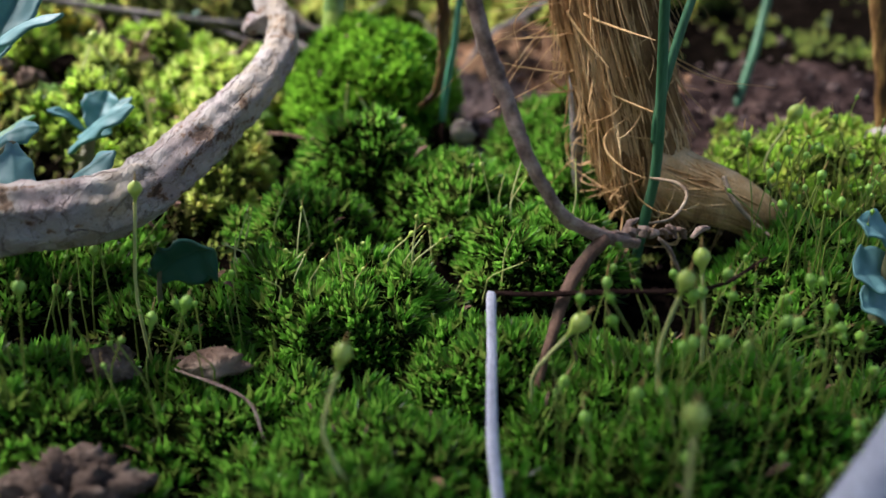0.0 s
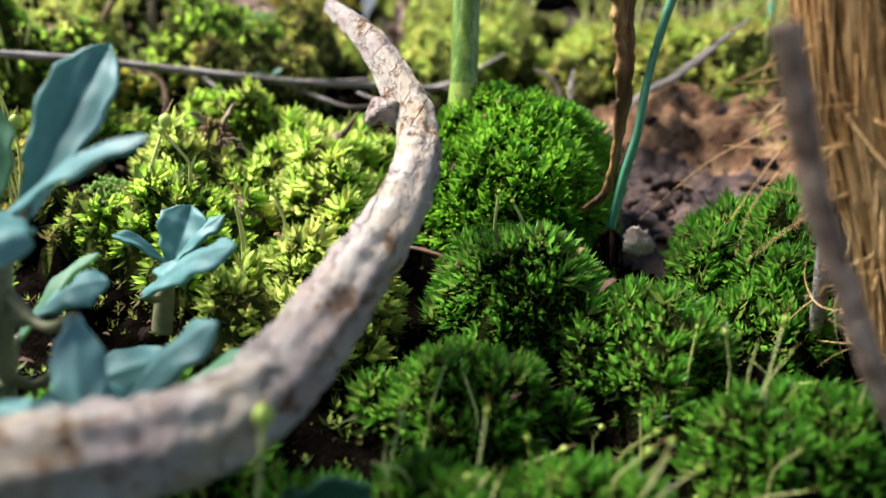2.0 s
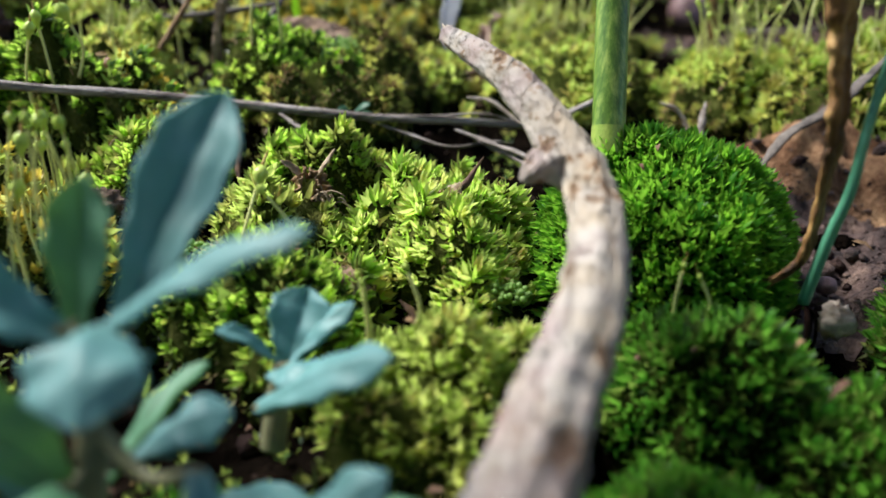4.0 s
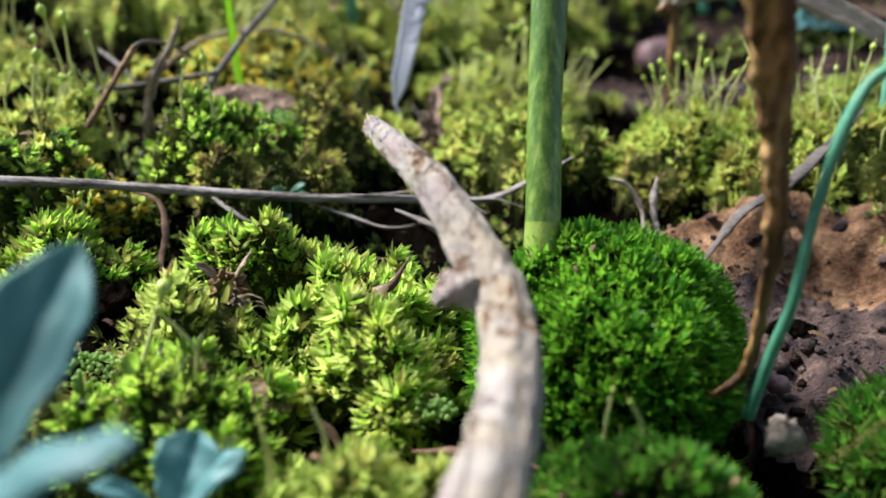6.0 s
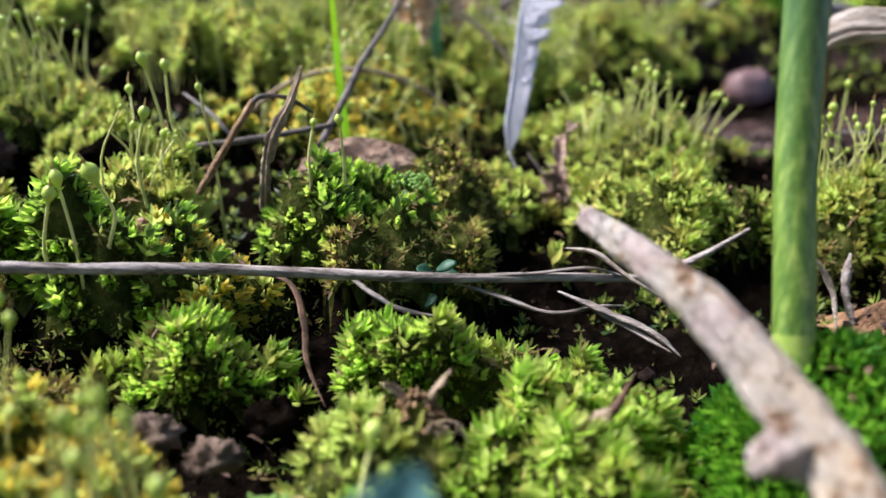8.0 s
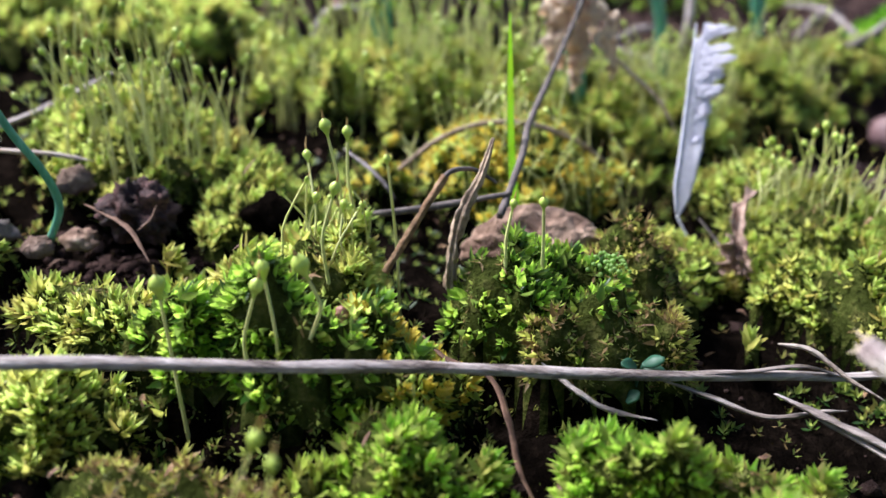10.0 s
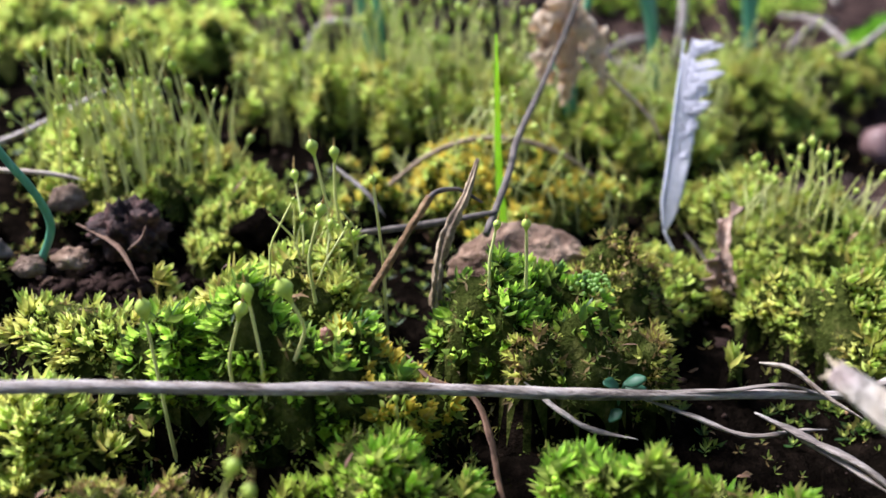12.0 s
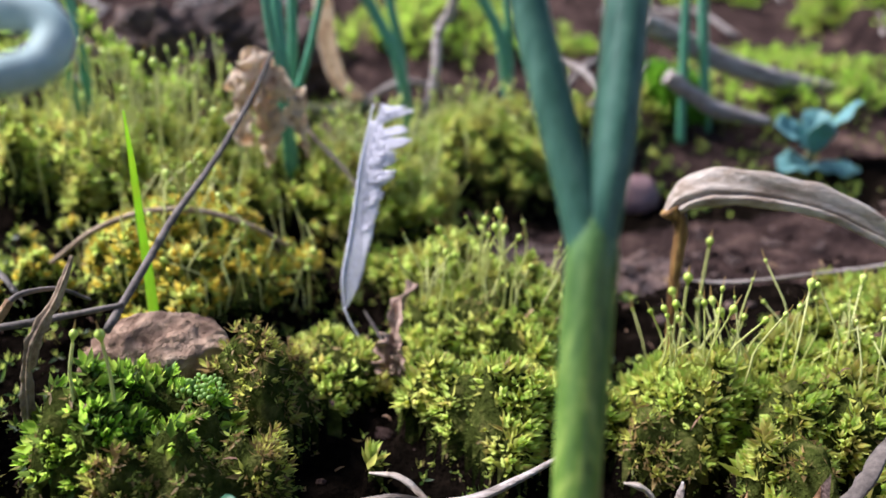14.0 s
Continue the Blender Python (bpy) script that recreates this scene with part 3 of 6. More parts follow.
def land(x, y):
    """Height of the earth at arrays x, y, and which cushion lies there (-1: none)."""
    x, y = np.asarray(x, float), np.asarray(y, float)
    z = base_height(x, y)
    wob = lattice(x, y, 0.006, 3) - 0.5
    z = z + 0.0030 * (lattice(x, y, 0.011, 1) - 0.5) + 0.0014 * wob + 0.0011 * (lattice(x, y, 0.0023, 5) - 0.5) + 0.0007 * (lattice(x, y, 0.0011, 6) - 0.5)
    crumbly = bare_mask(x, y, (0, 8))
    bank = np.exp(-((x - 0.017) / 0.017) ** 2 - ((y - 0.1775) / 0.0065) ** 2) + 0.8 * np.exp(-((x - 0.034) / 0.010) ** 2 - ((y - 0.170) / 0.008) ** 2)
    z = z + crumbly * (0.0030 * (lattice(x, y, 0.0048, 41) - 0.5) + 0.0022 * (lattice(x, y, 0.0019, 42) - 0.4)) + bank * (0.0085 + 0.0040 * (lattice(x, y, 0.0035, 43) - 0.5) + 0.0030 * (lattice(x, y, 0.0016, 44) - 0.5))
    rise = np.zeros_like(z)
    which = np.full(z.shape, -1)
    for k, (cx, cy, rx, ry, h) in enumerate(ALL):
        near = (np.abs(x - cx) < rx * 1.25) & (np.abs(y - cy) < ry * 1.25)
        if not near.any():
            continue
        xs, ys = x[near], y[near]
        ragged = 0.12 if KIND[k] == "velvet" else 0.45 if KIND[k] == "fine" else 0.80
        d = np.hypot((xs - cx) / rx, (ys - cy) / ry) * (1 + ragged * (lattice(xs, ys, 0.0055, k + 11) - 0.5) + 0.5 * ragged * (lattice(xs, ys, 0.0024, k + 19) - 0.5))
        r = h * np.clip(1 - d * d, 0, 1) ** (0.48 if KIND[k] in ("velvet", "fine") else 0.70)
        if KIND[k] == "velvet":
            r = r * (0.84 + 0.10 * lattice(xs, ys, 0.0045, k + 31) + 0.12 * lattice(xs, ys, 0.0022, k + 77))
        elif KIND[k] == "fine":
            r = r * (0.56 + 0.42 * lattice(xs, ys, 0.0068, k + 31) + 0.32 * lattice(xs, ys, 0.0029, k + 77))
        else:
            r = r * (0.56 + 0.46 * lattice(xs, ys, 0.0052, k + 31) + 0.46 * lattice(xs, ys, 0.0024, k + 77))
        old = rise[near]
        win = r > old
        rise[near] = np.where(win, r, old)
        w = which[near]
        w[win] = k
        which[near] = w
    return z + rise * 0.90, which


def share_of_height(x, y, z, which):
    """How far up its cushion a point lies: 0 at the foot, about 1 on top."""
    h = np.where(which >= 0, ALL[which, 4], 1.0)
    return (z - base_height(x, y)) / h


def height_at(x, y):
    return float(land(np.array([x]), np.array([y]))[0][0])


def spaced(lo, hi, step, reach, grow=1.22):
    """Even steps from lo to hi, then ever wider ones out to reach."""
    mid = list(np.arange(lo, hi, step))
    out, s, v = [], step, hi
    while v < reach:
        out.append(v)
        s *= grow
        v += s
    inn, s, v = [], step, lo
    while v > -reach:
        s *= grow
        v -= s
        inn.append(v)
    return np.array(inn[::-1] + mid + out)


gx, gy = spaced(-0.15, 0.08, 0.0009, 1.6), spaced(0.04, 0.30, 0.0009, 1.6)
mx, my = np.meshgrid(gx, gy)
mz, _ = land(mx, my)
nx_, ny_ = len(gx), len(gy)
gi = (np.arange(ny_ - 1)[:, None] * nx_ + np.arange(nx_ - 1)[None, :]).ravel()
gt = np.concatenate([np.c_[gi, gi + 1, gi + nx_ + 1], np.c_[gi, gi + nx_ + 1, gi + nx_]])
cxm, cym = mx.ravel()[gi] + 0.0005, my.ravel()[gi] + 0.0005
mottle = 0.6 + 0.8 * lattice(cxm, cym, 0.004, 8)
clay = np.where(bare_mask(cxm, cym, (0, 1)) * mottle > 0.55, 1, 0)
clay = np.where((clay == 0) & ((bare_mask(cxm, cym, (2, 7, 8)) * mottle > 0.5) | (cym > 0.29) | (cym < 0.0) | (np.abs(cxm) > 0.3)), 2, clay)
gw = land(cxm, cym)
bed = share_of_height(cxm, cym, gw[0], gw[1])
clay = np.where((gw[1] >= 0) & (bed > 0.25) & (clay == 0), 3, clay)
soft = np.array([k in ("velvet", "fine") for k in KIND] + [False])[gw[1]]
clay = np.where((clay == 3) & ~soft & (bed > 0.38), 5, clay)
ledge = np.exp(-((cxm - 0.017) / 0.019) ** 2 - ((cym - 0.1775) / 0.0075) ** 2) + np.exp(-((cxm - 0.034) / 0.011) ** 2 - ((cym - 0.170) / 0.009) ** 2)
clay = np.where((ledge * mottle > 0.30) & (gw[1] < 0), 4, clay)
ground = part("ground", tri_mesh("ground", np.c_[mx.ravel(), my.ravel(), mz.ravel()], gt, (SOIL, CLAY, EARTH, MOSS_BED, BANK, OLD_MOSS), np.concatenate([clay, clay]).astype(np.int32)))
tagged(ground, "garden soil, near-black to deepen gap shade, with crumbly brown patches", "soil", kind="structure")

# ---- moss ----
LEAF_TRIS = np.array([(0, 2, 1), (0, 3, 2), (1, 2, 5), (1, 5, 4), (2, 3, 6), (2, 6, 5), (4, 5, 7), (5, 6, 7)])


def turned(p, az, el, h0):
    ce_, se_ = math.cos(el), math.sin(el)
    q = np.c_[p[:, 0], p[:, 1] * ce_ - p[:, 2] * se_, p[:, 1] * se_ + p[:, 2] * ce_]
    ca, sa = math.cos(az), math.sin(az)
    return np.c_[q[:, 0] * ca - q[:, 1] * sa, q[:, 0] * sa + q[:, 1] * ca, q[:, 2] + h0]


def moss_leaf(az, el, length, half, h0, curl, fold):
    """One pointed, folded, curling leaf."""
    p = np.array([(0, 0, 0), (-half * 0.95, 0.3, 0.03), (0, 0.33, -fold), (half * 0.95, 0.3, 0.03), (-half * 0.60, 0.66, 0.03 + curl * 0.4), (0, 0.69, curl * 0.4 - fold), (half * 0.60, 0.66, 0.03 + curl * 0.4), (0, 1, curl)]) * length
    return turned(p, az, el, h0)


SIMPLE_TRIS = np.array([(0, 3, 1), (0, 2, 3), (1, 3, 4), (3, 2, 4)])


def simple_leaf(az, el, length, half, h0, curl, fold):
    p = np.array([(0, 0, 0), (-half, 0.42, 0.02), (half, 0.42, 0.02), (0, 0.46, -fold), (0, 1, curl)]) * length
    return turned(p, az, el, h0)


# kind: leaves, lowest and highest tilt, half width, stem height, size in metres, shoots per square millimetre
SHOOTS = {
    "star": (9, 36, 87, 0.20, 0.7, 0.0022, 0.95), "fine": (11, 36, 88, 0.125, 0.7, 0.0024, 1.05), "velvet": (9, 42, 88, 0.20, 0.5, 0.0019, 1.8), "broad": (9, 34, 84, 0.24, 0.6, 0.0021, 0.75),
    "gold": (11, 26, 84, 0.25, 0.6, 0.0017, 0.65), "brown": (10, 15, 75, 0.15, 0.6, 0.0016, 0.7), "far": (8, 25, 82, 0.16, 0.6, 0.0036, 0.11), "carpet": (9, 14, 76, 0.16, 0.5, 0.0018, 0.17), "flank": (7, 0, 60, 0.15, 0.6, 0.0017, 0.3),
}
FEW = ("fine", "far", "carpet", "brown", "flank")
LOOK = {"star": (MOSS_STAR, MOSS_STAR_TIP), "fine": (MOSS_DARK_SHADED, MOSS_DARK_TIP), "velvet": (MOSS_VELVET, MOSS_VELVET_TIP), "broad": (MOSS_DARK_SHADED, MOSS_LEAF_TIP), "gold": (MOSS_STAR_TIP, MOSS_GOLD_TIP),
        "brown": (MOSS_BROWN, MOSS_AGED_TIP), "far": (MOSS_STAR, MOSS_LEAF_TIP), "carpet": (MOSS_DARK_SHADED, MOSS_STAR), "flank": (MOSS_BROWN, MOSS_STAR)}
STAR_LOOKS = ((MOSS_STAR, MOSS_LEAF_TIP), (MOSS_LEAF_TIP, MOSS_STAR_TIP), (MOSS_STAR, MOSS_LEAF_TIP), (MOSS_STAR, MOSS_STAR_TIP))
FAR_LOOK = (MOSS_AGED_TIP, MOSS_STAR_TIP)
TEMPLATES = {}
for kind, (nl, lo, hi, half, stem, size, _) in SHOOTS.items():
    made = []
    for v in range(7):
        leaves, young = [], []
        for k in range(nl):
            u = k / (nl - 1)
            el = radians(lo + (hi - lo) * u ** 1.1 + rng.uniform(-9, 9))
            leaves.append((simple_leaf if kind in FEW else moss_leaf)(k * 2.4 + rng.uniform(-0.3, 0.3), el, (1.05 - 0.42 * u) * rng.uniform(0.8, 1.2), half * rng.uniform(0.8, 1.2), stem * (u - 1) * 0.9, rng.uniform(-0.10, 0.20), rng.uniform(0.03, 0.10)))
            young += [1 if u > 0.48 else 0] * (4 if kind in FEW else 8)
        co = np.concatenate(leaves)
        few = kind in FEW
        tr = np.concatenate([(SIMPLE_TRIS if few else LEAF_TRIS) + (5 if few else 8) * k for k in range(nl)])
        made.append((co * size, tr, np.array(young)))
    TEMPLATES[kind] = made


def moss_mesh(name, kind, pos, nrm, scale, mats=None):
    """All shoots of one cushion as one mesh."""
    cos, trs, yng, o = [], [], [], 0
    pick = rng.integers(0, 7, len(pos))
    turn = rng.uniform(0, 2 * math.pi, len(pos))
    for v in range(7):
        sel = np.where(pick == v)[0]
        if not len(sel):
            continue
        co, tr, young = TEMPLATES[kind][v]
        n_ = nrm[sel]
        ref = np.tile(np.array([1.0, 0, 0]), (len(sel), 1))
        a = np.cross(ref, n_)
        a /= np.linalg.norm(a, axis=1, keepdims=True)
        b = np.cross(n_, a)
        c, s = np.cos(turn[sel])[:, None], np.sin(turn[sel])[:, None]
        ax, bx = a * c + b * s, b * c - a * s
        allp = pos[sel][:, None, :] + scale[sel][:, None, None] * (co[None, :, 0:1] * ax[:, None, :] + co[None, :, 1:2] * bx[:, None, :] + co[None, :, 2:3] * n_[:, None, :])
        cos.append(allp.reshape(-1, 3))
        off = o + np.arange(len(sel))[:, None, None] * len(co)
        trs.append((tr[None] + off).reshape(-1, 3))
        yng.append(np.tile(young, len(sel)))
        o += len(sel) * len(co)
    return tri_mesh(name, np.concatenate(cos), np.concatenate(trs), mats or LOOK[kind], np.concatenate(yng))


def scatter(x0, x1, y0, y1, step):
    xs, ys = np.meshgrid(np.arange(x0, x1, step), np.arange(y0, y1, step))
    xs = xs.ravel() + rng.uniform(-0.5, 0.5, xs.size) * step
    ys = ys.ravel() + rng.uniform(-0.5, 0.5, ys.size) * step
    z, w = land(xs, ys)
    e = 0.0009
    zx, zy = land(xs + e, ys)[0], land(xs, ys + e)[0]
    n_ = np.c_[-(zx - z) / e, -(zy - z) / e, np.ones_like(z)]
    steep = np.linalg.norm(n_, axis=1)
    even = np.array([k in ("velvet", "fine") for k in KIND] + [False])[w][:, None]
    upright = np.array([{"velvet": 0.9, "fine": 0.58}.get(k, 0.66) for k in KIND] + [0.75])[w][:, None]
    n_[:, :2] *= upright
    n_ += rng.normal(0, 1, n_.shape) * np.where(even, 0.24, 0.17) * np.maximum(1.0, 0.5 * steep[:, None])
    n_ /= np.linalg.norm(n_, axis=1, keepdims=True)
    z = z + rng.uniform(-0.0010, 0.0014, len(z)) * np.where(even[:, 0], 0.5, 1.0)
    steep = np.minimum(steep, 3.2) * np.clip(0.6 + 0.8 * lattice(xs, ys, 0.0032, 55), 0.4, 1.3)
    return np.c_[xs, ys, z], n_, steep, w


LABELS = {"star": "cushion of yellow-green star-leaved moss on soil", "fine": "dense cushion of fine dark green moss, colour lowered as shade", "velvet": "large rounded velvety cushion of deep green moss", "broad": "clump of glossy broad-leaved green moss",
          "gold": "golden yellow-green tuft of star moss", "brown": "half-withered brownish clump of moss", "far": "mound of yellow-green moss further back"}
pos, nrm, steep, which = scatter(-0.20, 0.14, 0.036, 0.33, 0.00045)
chance = rng.random(len(pos))
share = share_of_height(pos[:, 0], pos[:, 1], pos[:, 2], which) + rng.normal(0, 0.07, len(pos))
flank = np.zeros(len(pos), bool)
loose = np.clip(2.6 * lattice(pos[:, 0], pos[:, 1], 0.0036, 91) - 0.45, 0.06, 1.15)
cell = 0.00045 ** 2 * 1e6
for k, c in enumerate(CUSHIONS):
    kind = c[5]
    dens = SHOOTS[kind][6] * (0.80 if c[1] > 0.235 else 1.0)
    sel = (which == k) & (chance < dens * cell * steep * (loose if kind in ("star", "broad", "brown") else 1.0))
    low = 0.40 if kind in ("star", "gold", "broad", "brown") else 0.30
    flank |= (which == k) & ((share < low) | (loose < 0.35) if kind in ("star", "gold", "broad", "brown") else sel & (share < low))
    sel &= share >= low
    if sel.sum() < 20:
        continue
    grow = (1.28 if c[1] > 0.235 else 1.0) * rng.uniform(0.55, 1.35, sel.sum())
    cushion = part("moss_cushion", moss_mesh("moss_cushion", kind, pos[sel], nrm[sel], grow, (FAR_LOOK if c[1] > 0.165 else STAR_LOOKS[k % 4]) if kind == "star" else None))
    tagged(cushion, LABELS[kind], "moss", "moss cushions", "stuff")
flank &= rng.random(len(pos)) < 0.42 * cell * steep
flank |= (which == -1) & (chance < 0.02 * cell) & (bare_mask(pos[:, 0], pos[:, 1], (0, 1, 2, 8)) < 0.2)
withered = part("withered_moss", moss_mesh("withered_moss", "flank", pos[flank], nrm[flank], rng.uniform(0.4, 0.95, flank.sum())))
tagged(withered, "brown withered lower shoots at the feet of moss cushions", "moss", kind="stuff")
patchy = lattice(pos[:, 0], pos[:, 1], 0.009, 21) * 0.7 + lattice(pos[:, 0], pos[:, 1], 0.004, 22) * 0.3
sel = (which == -1) & (patchy > 0.50) & (bare_mask(pos[:, 0], pos[:, 1]) < 0.15) & (chance < SHOOTS["carpet"][6] * cell * steep)
carpet = part("moss_carpet", moss_mesh("moss_carpet", "carpet", pos[sel], nrm[sel], rng.uniform(0.6, 1.15, sel.sum())))
tagged(carpet, "low patchy green moss between the cushions", "moss", kind="stuff")
fpos, fnrm, fsteep, fwhich = scatter(-0.42, 0.42, 0.30, 0.76, 0.0016)
fch = rng.random(len(fpos))
for k in range(len(CUSHIONS), len(ALL)):
    sel = (fwhich == k) & (fch < SHOOTS["far"][6] * 0.0016 ** 2 * 1e6 * fsteep)
    if sel.sum() < 20:
        continue
    far = part("moss_mound", moss_mesh("moss_mound", "far", fpos[sel], fnrm[sel], rng.uniform(0.8, 1.3, sel.sum())))
    tagged(far, LABELS["far"], "moss", "far moss mounds", "stuff")

# brown scraps of dead leaf and stem on moss and soil
sv, st_, o = [], [], 0
lx, ly = rng.uniform(-0.13, 0.06, 420), rng.uniform(0.06, 0.25, 420)
lz = land(lx, ly)[0]
for x, y, z in zip(lx, ly, lz):
    a, l, w = rng.uniform(0, 6.28), rng.uniform(0.0007, 0.0028), rng.uniform(0.00010, 0.00035)
    d = np.array((math.cos(a), math.sin(a), rng.normal(0.1, 0.35))) * l
    s_ = np.array((-math.sin(a), math.cos(a), rng.normal(0, 0.4))) * w
    m_ = np.array((0, 0, rng.uniform(0.0002, 0.0007)))
    p = np.array((x, y, z + rng.uniform(0.0008, 0.0018)))
    sv += [p, p + d * 0.4 - s_ + m_, p + d * 0.4 + s_ + m_, p + d * 0.8 - s_ * 0.7 + m_ * 0.6, p + d * 0.8 + s_ * 0.7 + m_ * 0.6, p + d]
    st_ += [(o, o + 1, o + 2), (o + 1, o + 3, o + 2), (o + 2, o + 3, o + 4), (o + 3, o + 5, o + 4)]
    o += 6
scraps = part("plant_litter", tri_mesh("plant_litter", np.array(sv), np.array(st_), (ROOT, BROWN_TWIG, ROOT), rng.integers(0, 3, 420).repeat(4)))
tagged(scraps, "small brown scraps of dead leaf scattered on moss", "plant litter", kind="stuff")

# soil crumbs in the bare places
crumbs = []
for k in range(4200):
    if k % 4:
        b = BARE[(0, 1, 2, 4, 8, 7)[k % 6]]
        x, y = b[0] + rng.normal(0, 0.5) * b[2], b[1] + rng.normal(0, 0.5) * b[3]
    else:
        x, y = rng.uniform(-0.13, 0.06), rng.uniform(0.05, 0.26)
    r = 0.0002 + 0.0011 * rng.random() ** 6
    crumbs.append((x, y, r, 1.0 if k % 6 == 3 or k % 4 == 0 or rng.random() < 0.15 else 0.0))
cx_, cy_, cr_, cm_ = np.array(crumbs).T
cz_, cw_ = land(cx_, cy_)
ico = bmesh.new()
bmesh.ops.create_icosphere(ico, subdivisions=1, radius=1.0)
ico_v = np.array([v.co[:] for v in ico.verts])
ico_t = np.array([[v.index for v in f.verts] for f in ico.faces])
ico.free()
keep = cw_ == -1
cv, ct, o = [], [], 0
for x, y, z, r in zip(cx_[keep], cy_[keep], cz_[keep], cr_[keep]):
    v = ico_v * (1 + rng.normal(0, 0.22, (len(ico_v), 1))) * r * np.array([rng.uniform(0.8, 1.3), rng.uniform(0.8, 1.3), rng.uniform(0.6, 1.0)])
    cv.append(v + (x, y, z + r * 0.25))
    ct.append(ico_t + o)
    o += len(v)
crumb_ob = part("soil_crumbs", tri_mesh("soil_crumbs", np.concatenate(cv), np.concatenate(ct), (CLAY, EARTH), cm_[keep].astype(np.int32).repeat(len(ico_t))))
tagged(crumb_ob, "loose brown crumbs of soil on the ground", "soil", kind="stuff")


# ---- spore stalks ----
def seta_data(h, lean, bend, cap, beak, thick=1.0, rings=12, sides=10):
    """Stalk, capsule and beak of one sporophyte, foot at the origin: three (verts, faces)."""
    top = Vector((lean[0], lean[1], h))
    mid = Vector((lean[0] * 0.25 + bend[0], lean[1] * 0.25 + bend[1], h * 0.55))
    stalk = tube_data([(0, 0, -0.001), mid * 0.5 + Vector((bend[0] * 0.3, 0, 0)), mid, top], [0.00020 * thick, 0.00017 * thick, 0.00015 * thick, 0.00014 * thick], n=8, sides=4 if sides < 8 else 5, tip=False)
    d = (top - mid).normalized()
    prof = [(0.0, 0.20), (0.16, 0.26), (0.32, 0.48), (0.50, 0.86), (0.66, 1.0), (0.82, 0.80), (0.93, 0.45), (1.0, 0.22)]
    pts = [top + d * (cap * 3.2 * u) for u, _ in prof]
    capsule = tube_data(pts, [cap * r for _, r in prof], n=rings, sides=sides)
    tip = top + d * cap * 3.2
    side = Vector((d.y, -d.x, 0.3))
    bk = tube_data([tip - d * cap * 0.1, tip + d * beak * 0.5 + side * beak * 0.05, tip + d * beak + side * beak * 0.3], [cap * 0.24, cap * 0.14, cap * 0.03], n=5, sides=5)
    return stalk, capsule, bk


def random_seta(hmin=0.006, hmax=0.010, cmin=0.00035, cmax=0.00065, thick=1.0):
    h = rng.uniform(hmin, hmax)
    return seta_data(h, (rng.normal(0, 0.0020), rng.normal(0, 0.0020)), (rng.normal(0, 0.0005), rng.normal(0, 0.0005)), cmin * 0.6 + (cmax - cmin * 0.6) * rng.random() ** 1.8, rng.uniform(0.0006, 0.0016), thick, 8, 7)


def sporophyte(x, y, top, cap=0.00055, lean=(0, 0), bend=(0.0003, 0), beak=0.001, foot=None, thick=1.3):
    """A single moss sporophyte whose capsule starts at height top."""
    z = height_at(x, y) if foot is None else foot
    root = thing("moss_sporophyte", "thin yellow-green moss stalk with a pear-shaped green capsule", "moss stalk", "moss sporophytes", at=(x, y, z))
    a, b, c = seta_data(max(top - z, 0.003), lean, bend, cap, beak, thick)
    part("stalk", mesh_of("stalk", *a, True, (SETA,)), root)
    pod = part("capsule", mesh_of("capsule", *b, True, (CAPSULE,)), root, "swollen glossy green capsule")
    part("beak", mesh_of("beak", *c, True, (BEAK,)), pod, "thin brownish pointed beak")
    return root


def clump(cx, cy, rx, ry, count, hmin, hmax, cmin, cmax, label, mats=(SETA, CAPSULE, BEAK)):
    vs, fs, ix = [], [], []
    o = 0
    for k in range(count):
        a, r = rng.uniform(0, 2 * math.pi), math.sqrt(rng.random())
        x, y = cx + rx * r * math.cos(a), cy + ry * r * math.sin(a)
        z = height_at(x, y)
        for j, (v, f) in enumerate(random_seta(hmin, hmax, cmin, cmax, 0.6 if cy < 0.15 else 0.85)):
            vs += [(q[0] + x, q[1] + y, q[2] + z) for q in v]
            fs += [tuple(i + o for i in q) for q in f]
            ix += [j] * len(f)
            o += len(v)
    ob = part("moss_stalks", mesh_of("moss_stalks", vs, fs, True, mats, ix))
    return tagged(ob, label, "moss stalks", "clumps of moss stalks", "stuff")


clump(0.0270, 0.0680, 0.0200, 0.0130, 110, 0.005, 0.012, 0.0003, 0.00065, "crowded moss stalks with round green capsules in shade", SHADE_STALK)
clump(0.0480, 0.1000, 0.0130, 0.0130, 80, 0.007, 0.012, 0.0003, 0.00065, "crowded moss stalks with round green capsules", SHADE_STALK)
clump(-0.1180, 0.2210, 0.0160, 0.0100, 85, 0.009, 0.016, 0.0003, 0.0007, "dense tuft of pale moss stalks and capsules")
clump(-0.0800, 0.2620, 0.0330, 0.0130, 210, 0.008, 0.017, 0.0004, 0.0008, "dense drift of thin yellow-green moss stalks")
clump(-0.0620, 0.2340, 0.0190, 0.0140, 80, 0.004, 0.009, 0.0003, 0.0006, "thin yellow-green moss stalks over golden moss")
clump(-0.0330, 0.2620, 0.0130, 0.0100, 70, 0.006, 0.012, 0.0003, 0.0006, "dense drift of thin yellow-green moss stalks")
clump(-0.0870, 0.1930, 0.0100, 0.0060, 14, 0.005, 0.011, 0.0003, 0.0006, "slender moss stalks rising from olive moss")
clump(-0.0160, 0.2240, 0.0140, 0.0080, 56, 0.005, 0.011, 0.0003, 0.0006, "slender moss stalks with small round capsules")
clump(0.0140, 0.2060, 0.0170, 0.0110, 60, 0.004, 0.012, 0.0003, 0.0006, "slender curved moss stalks over bright moss")
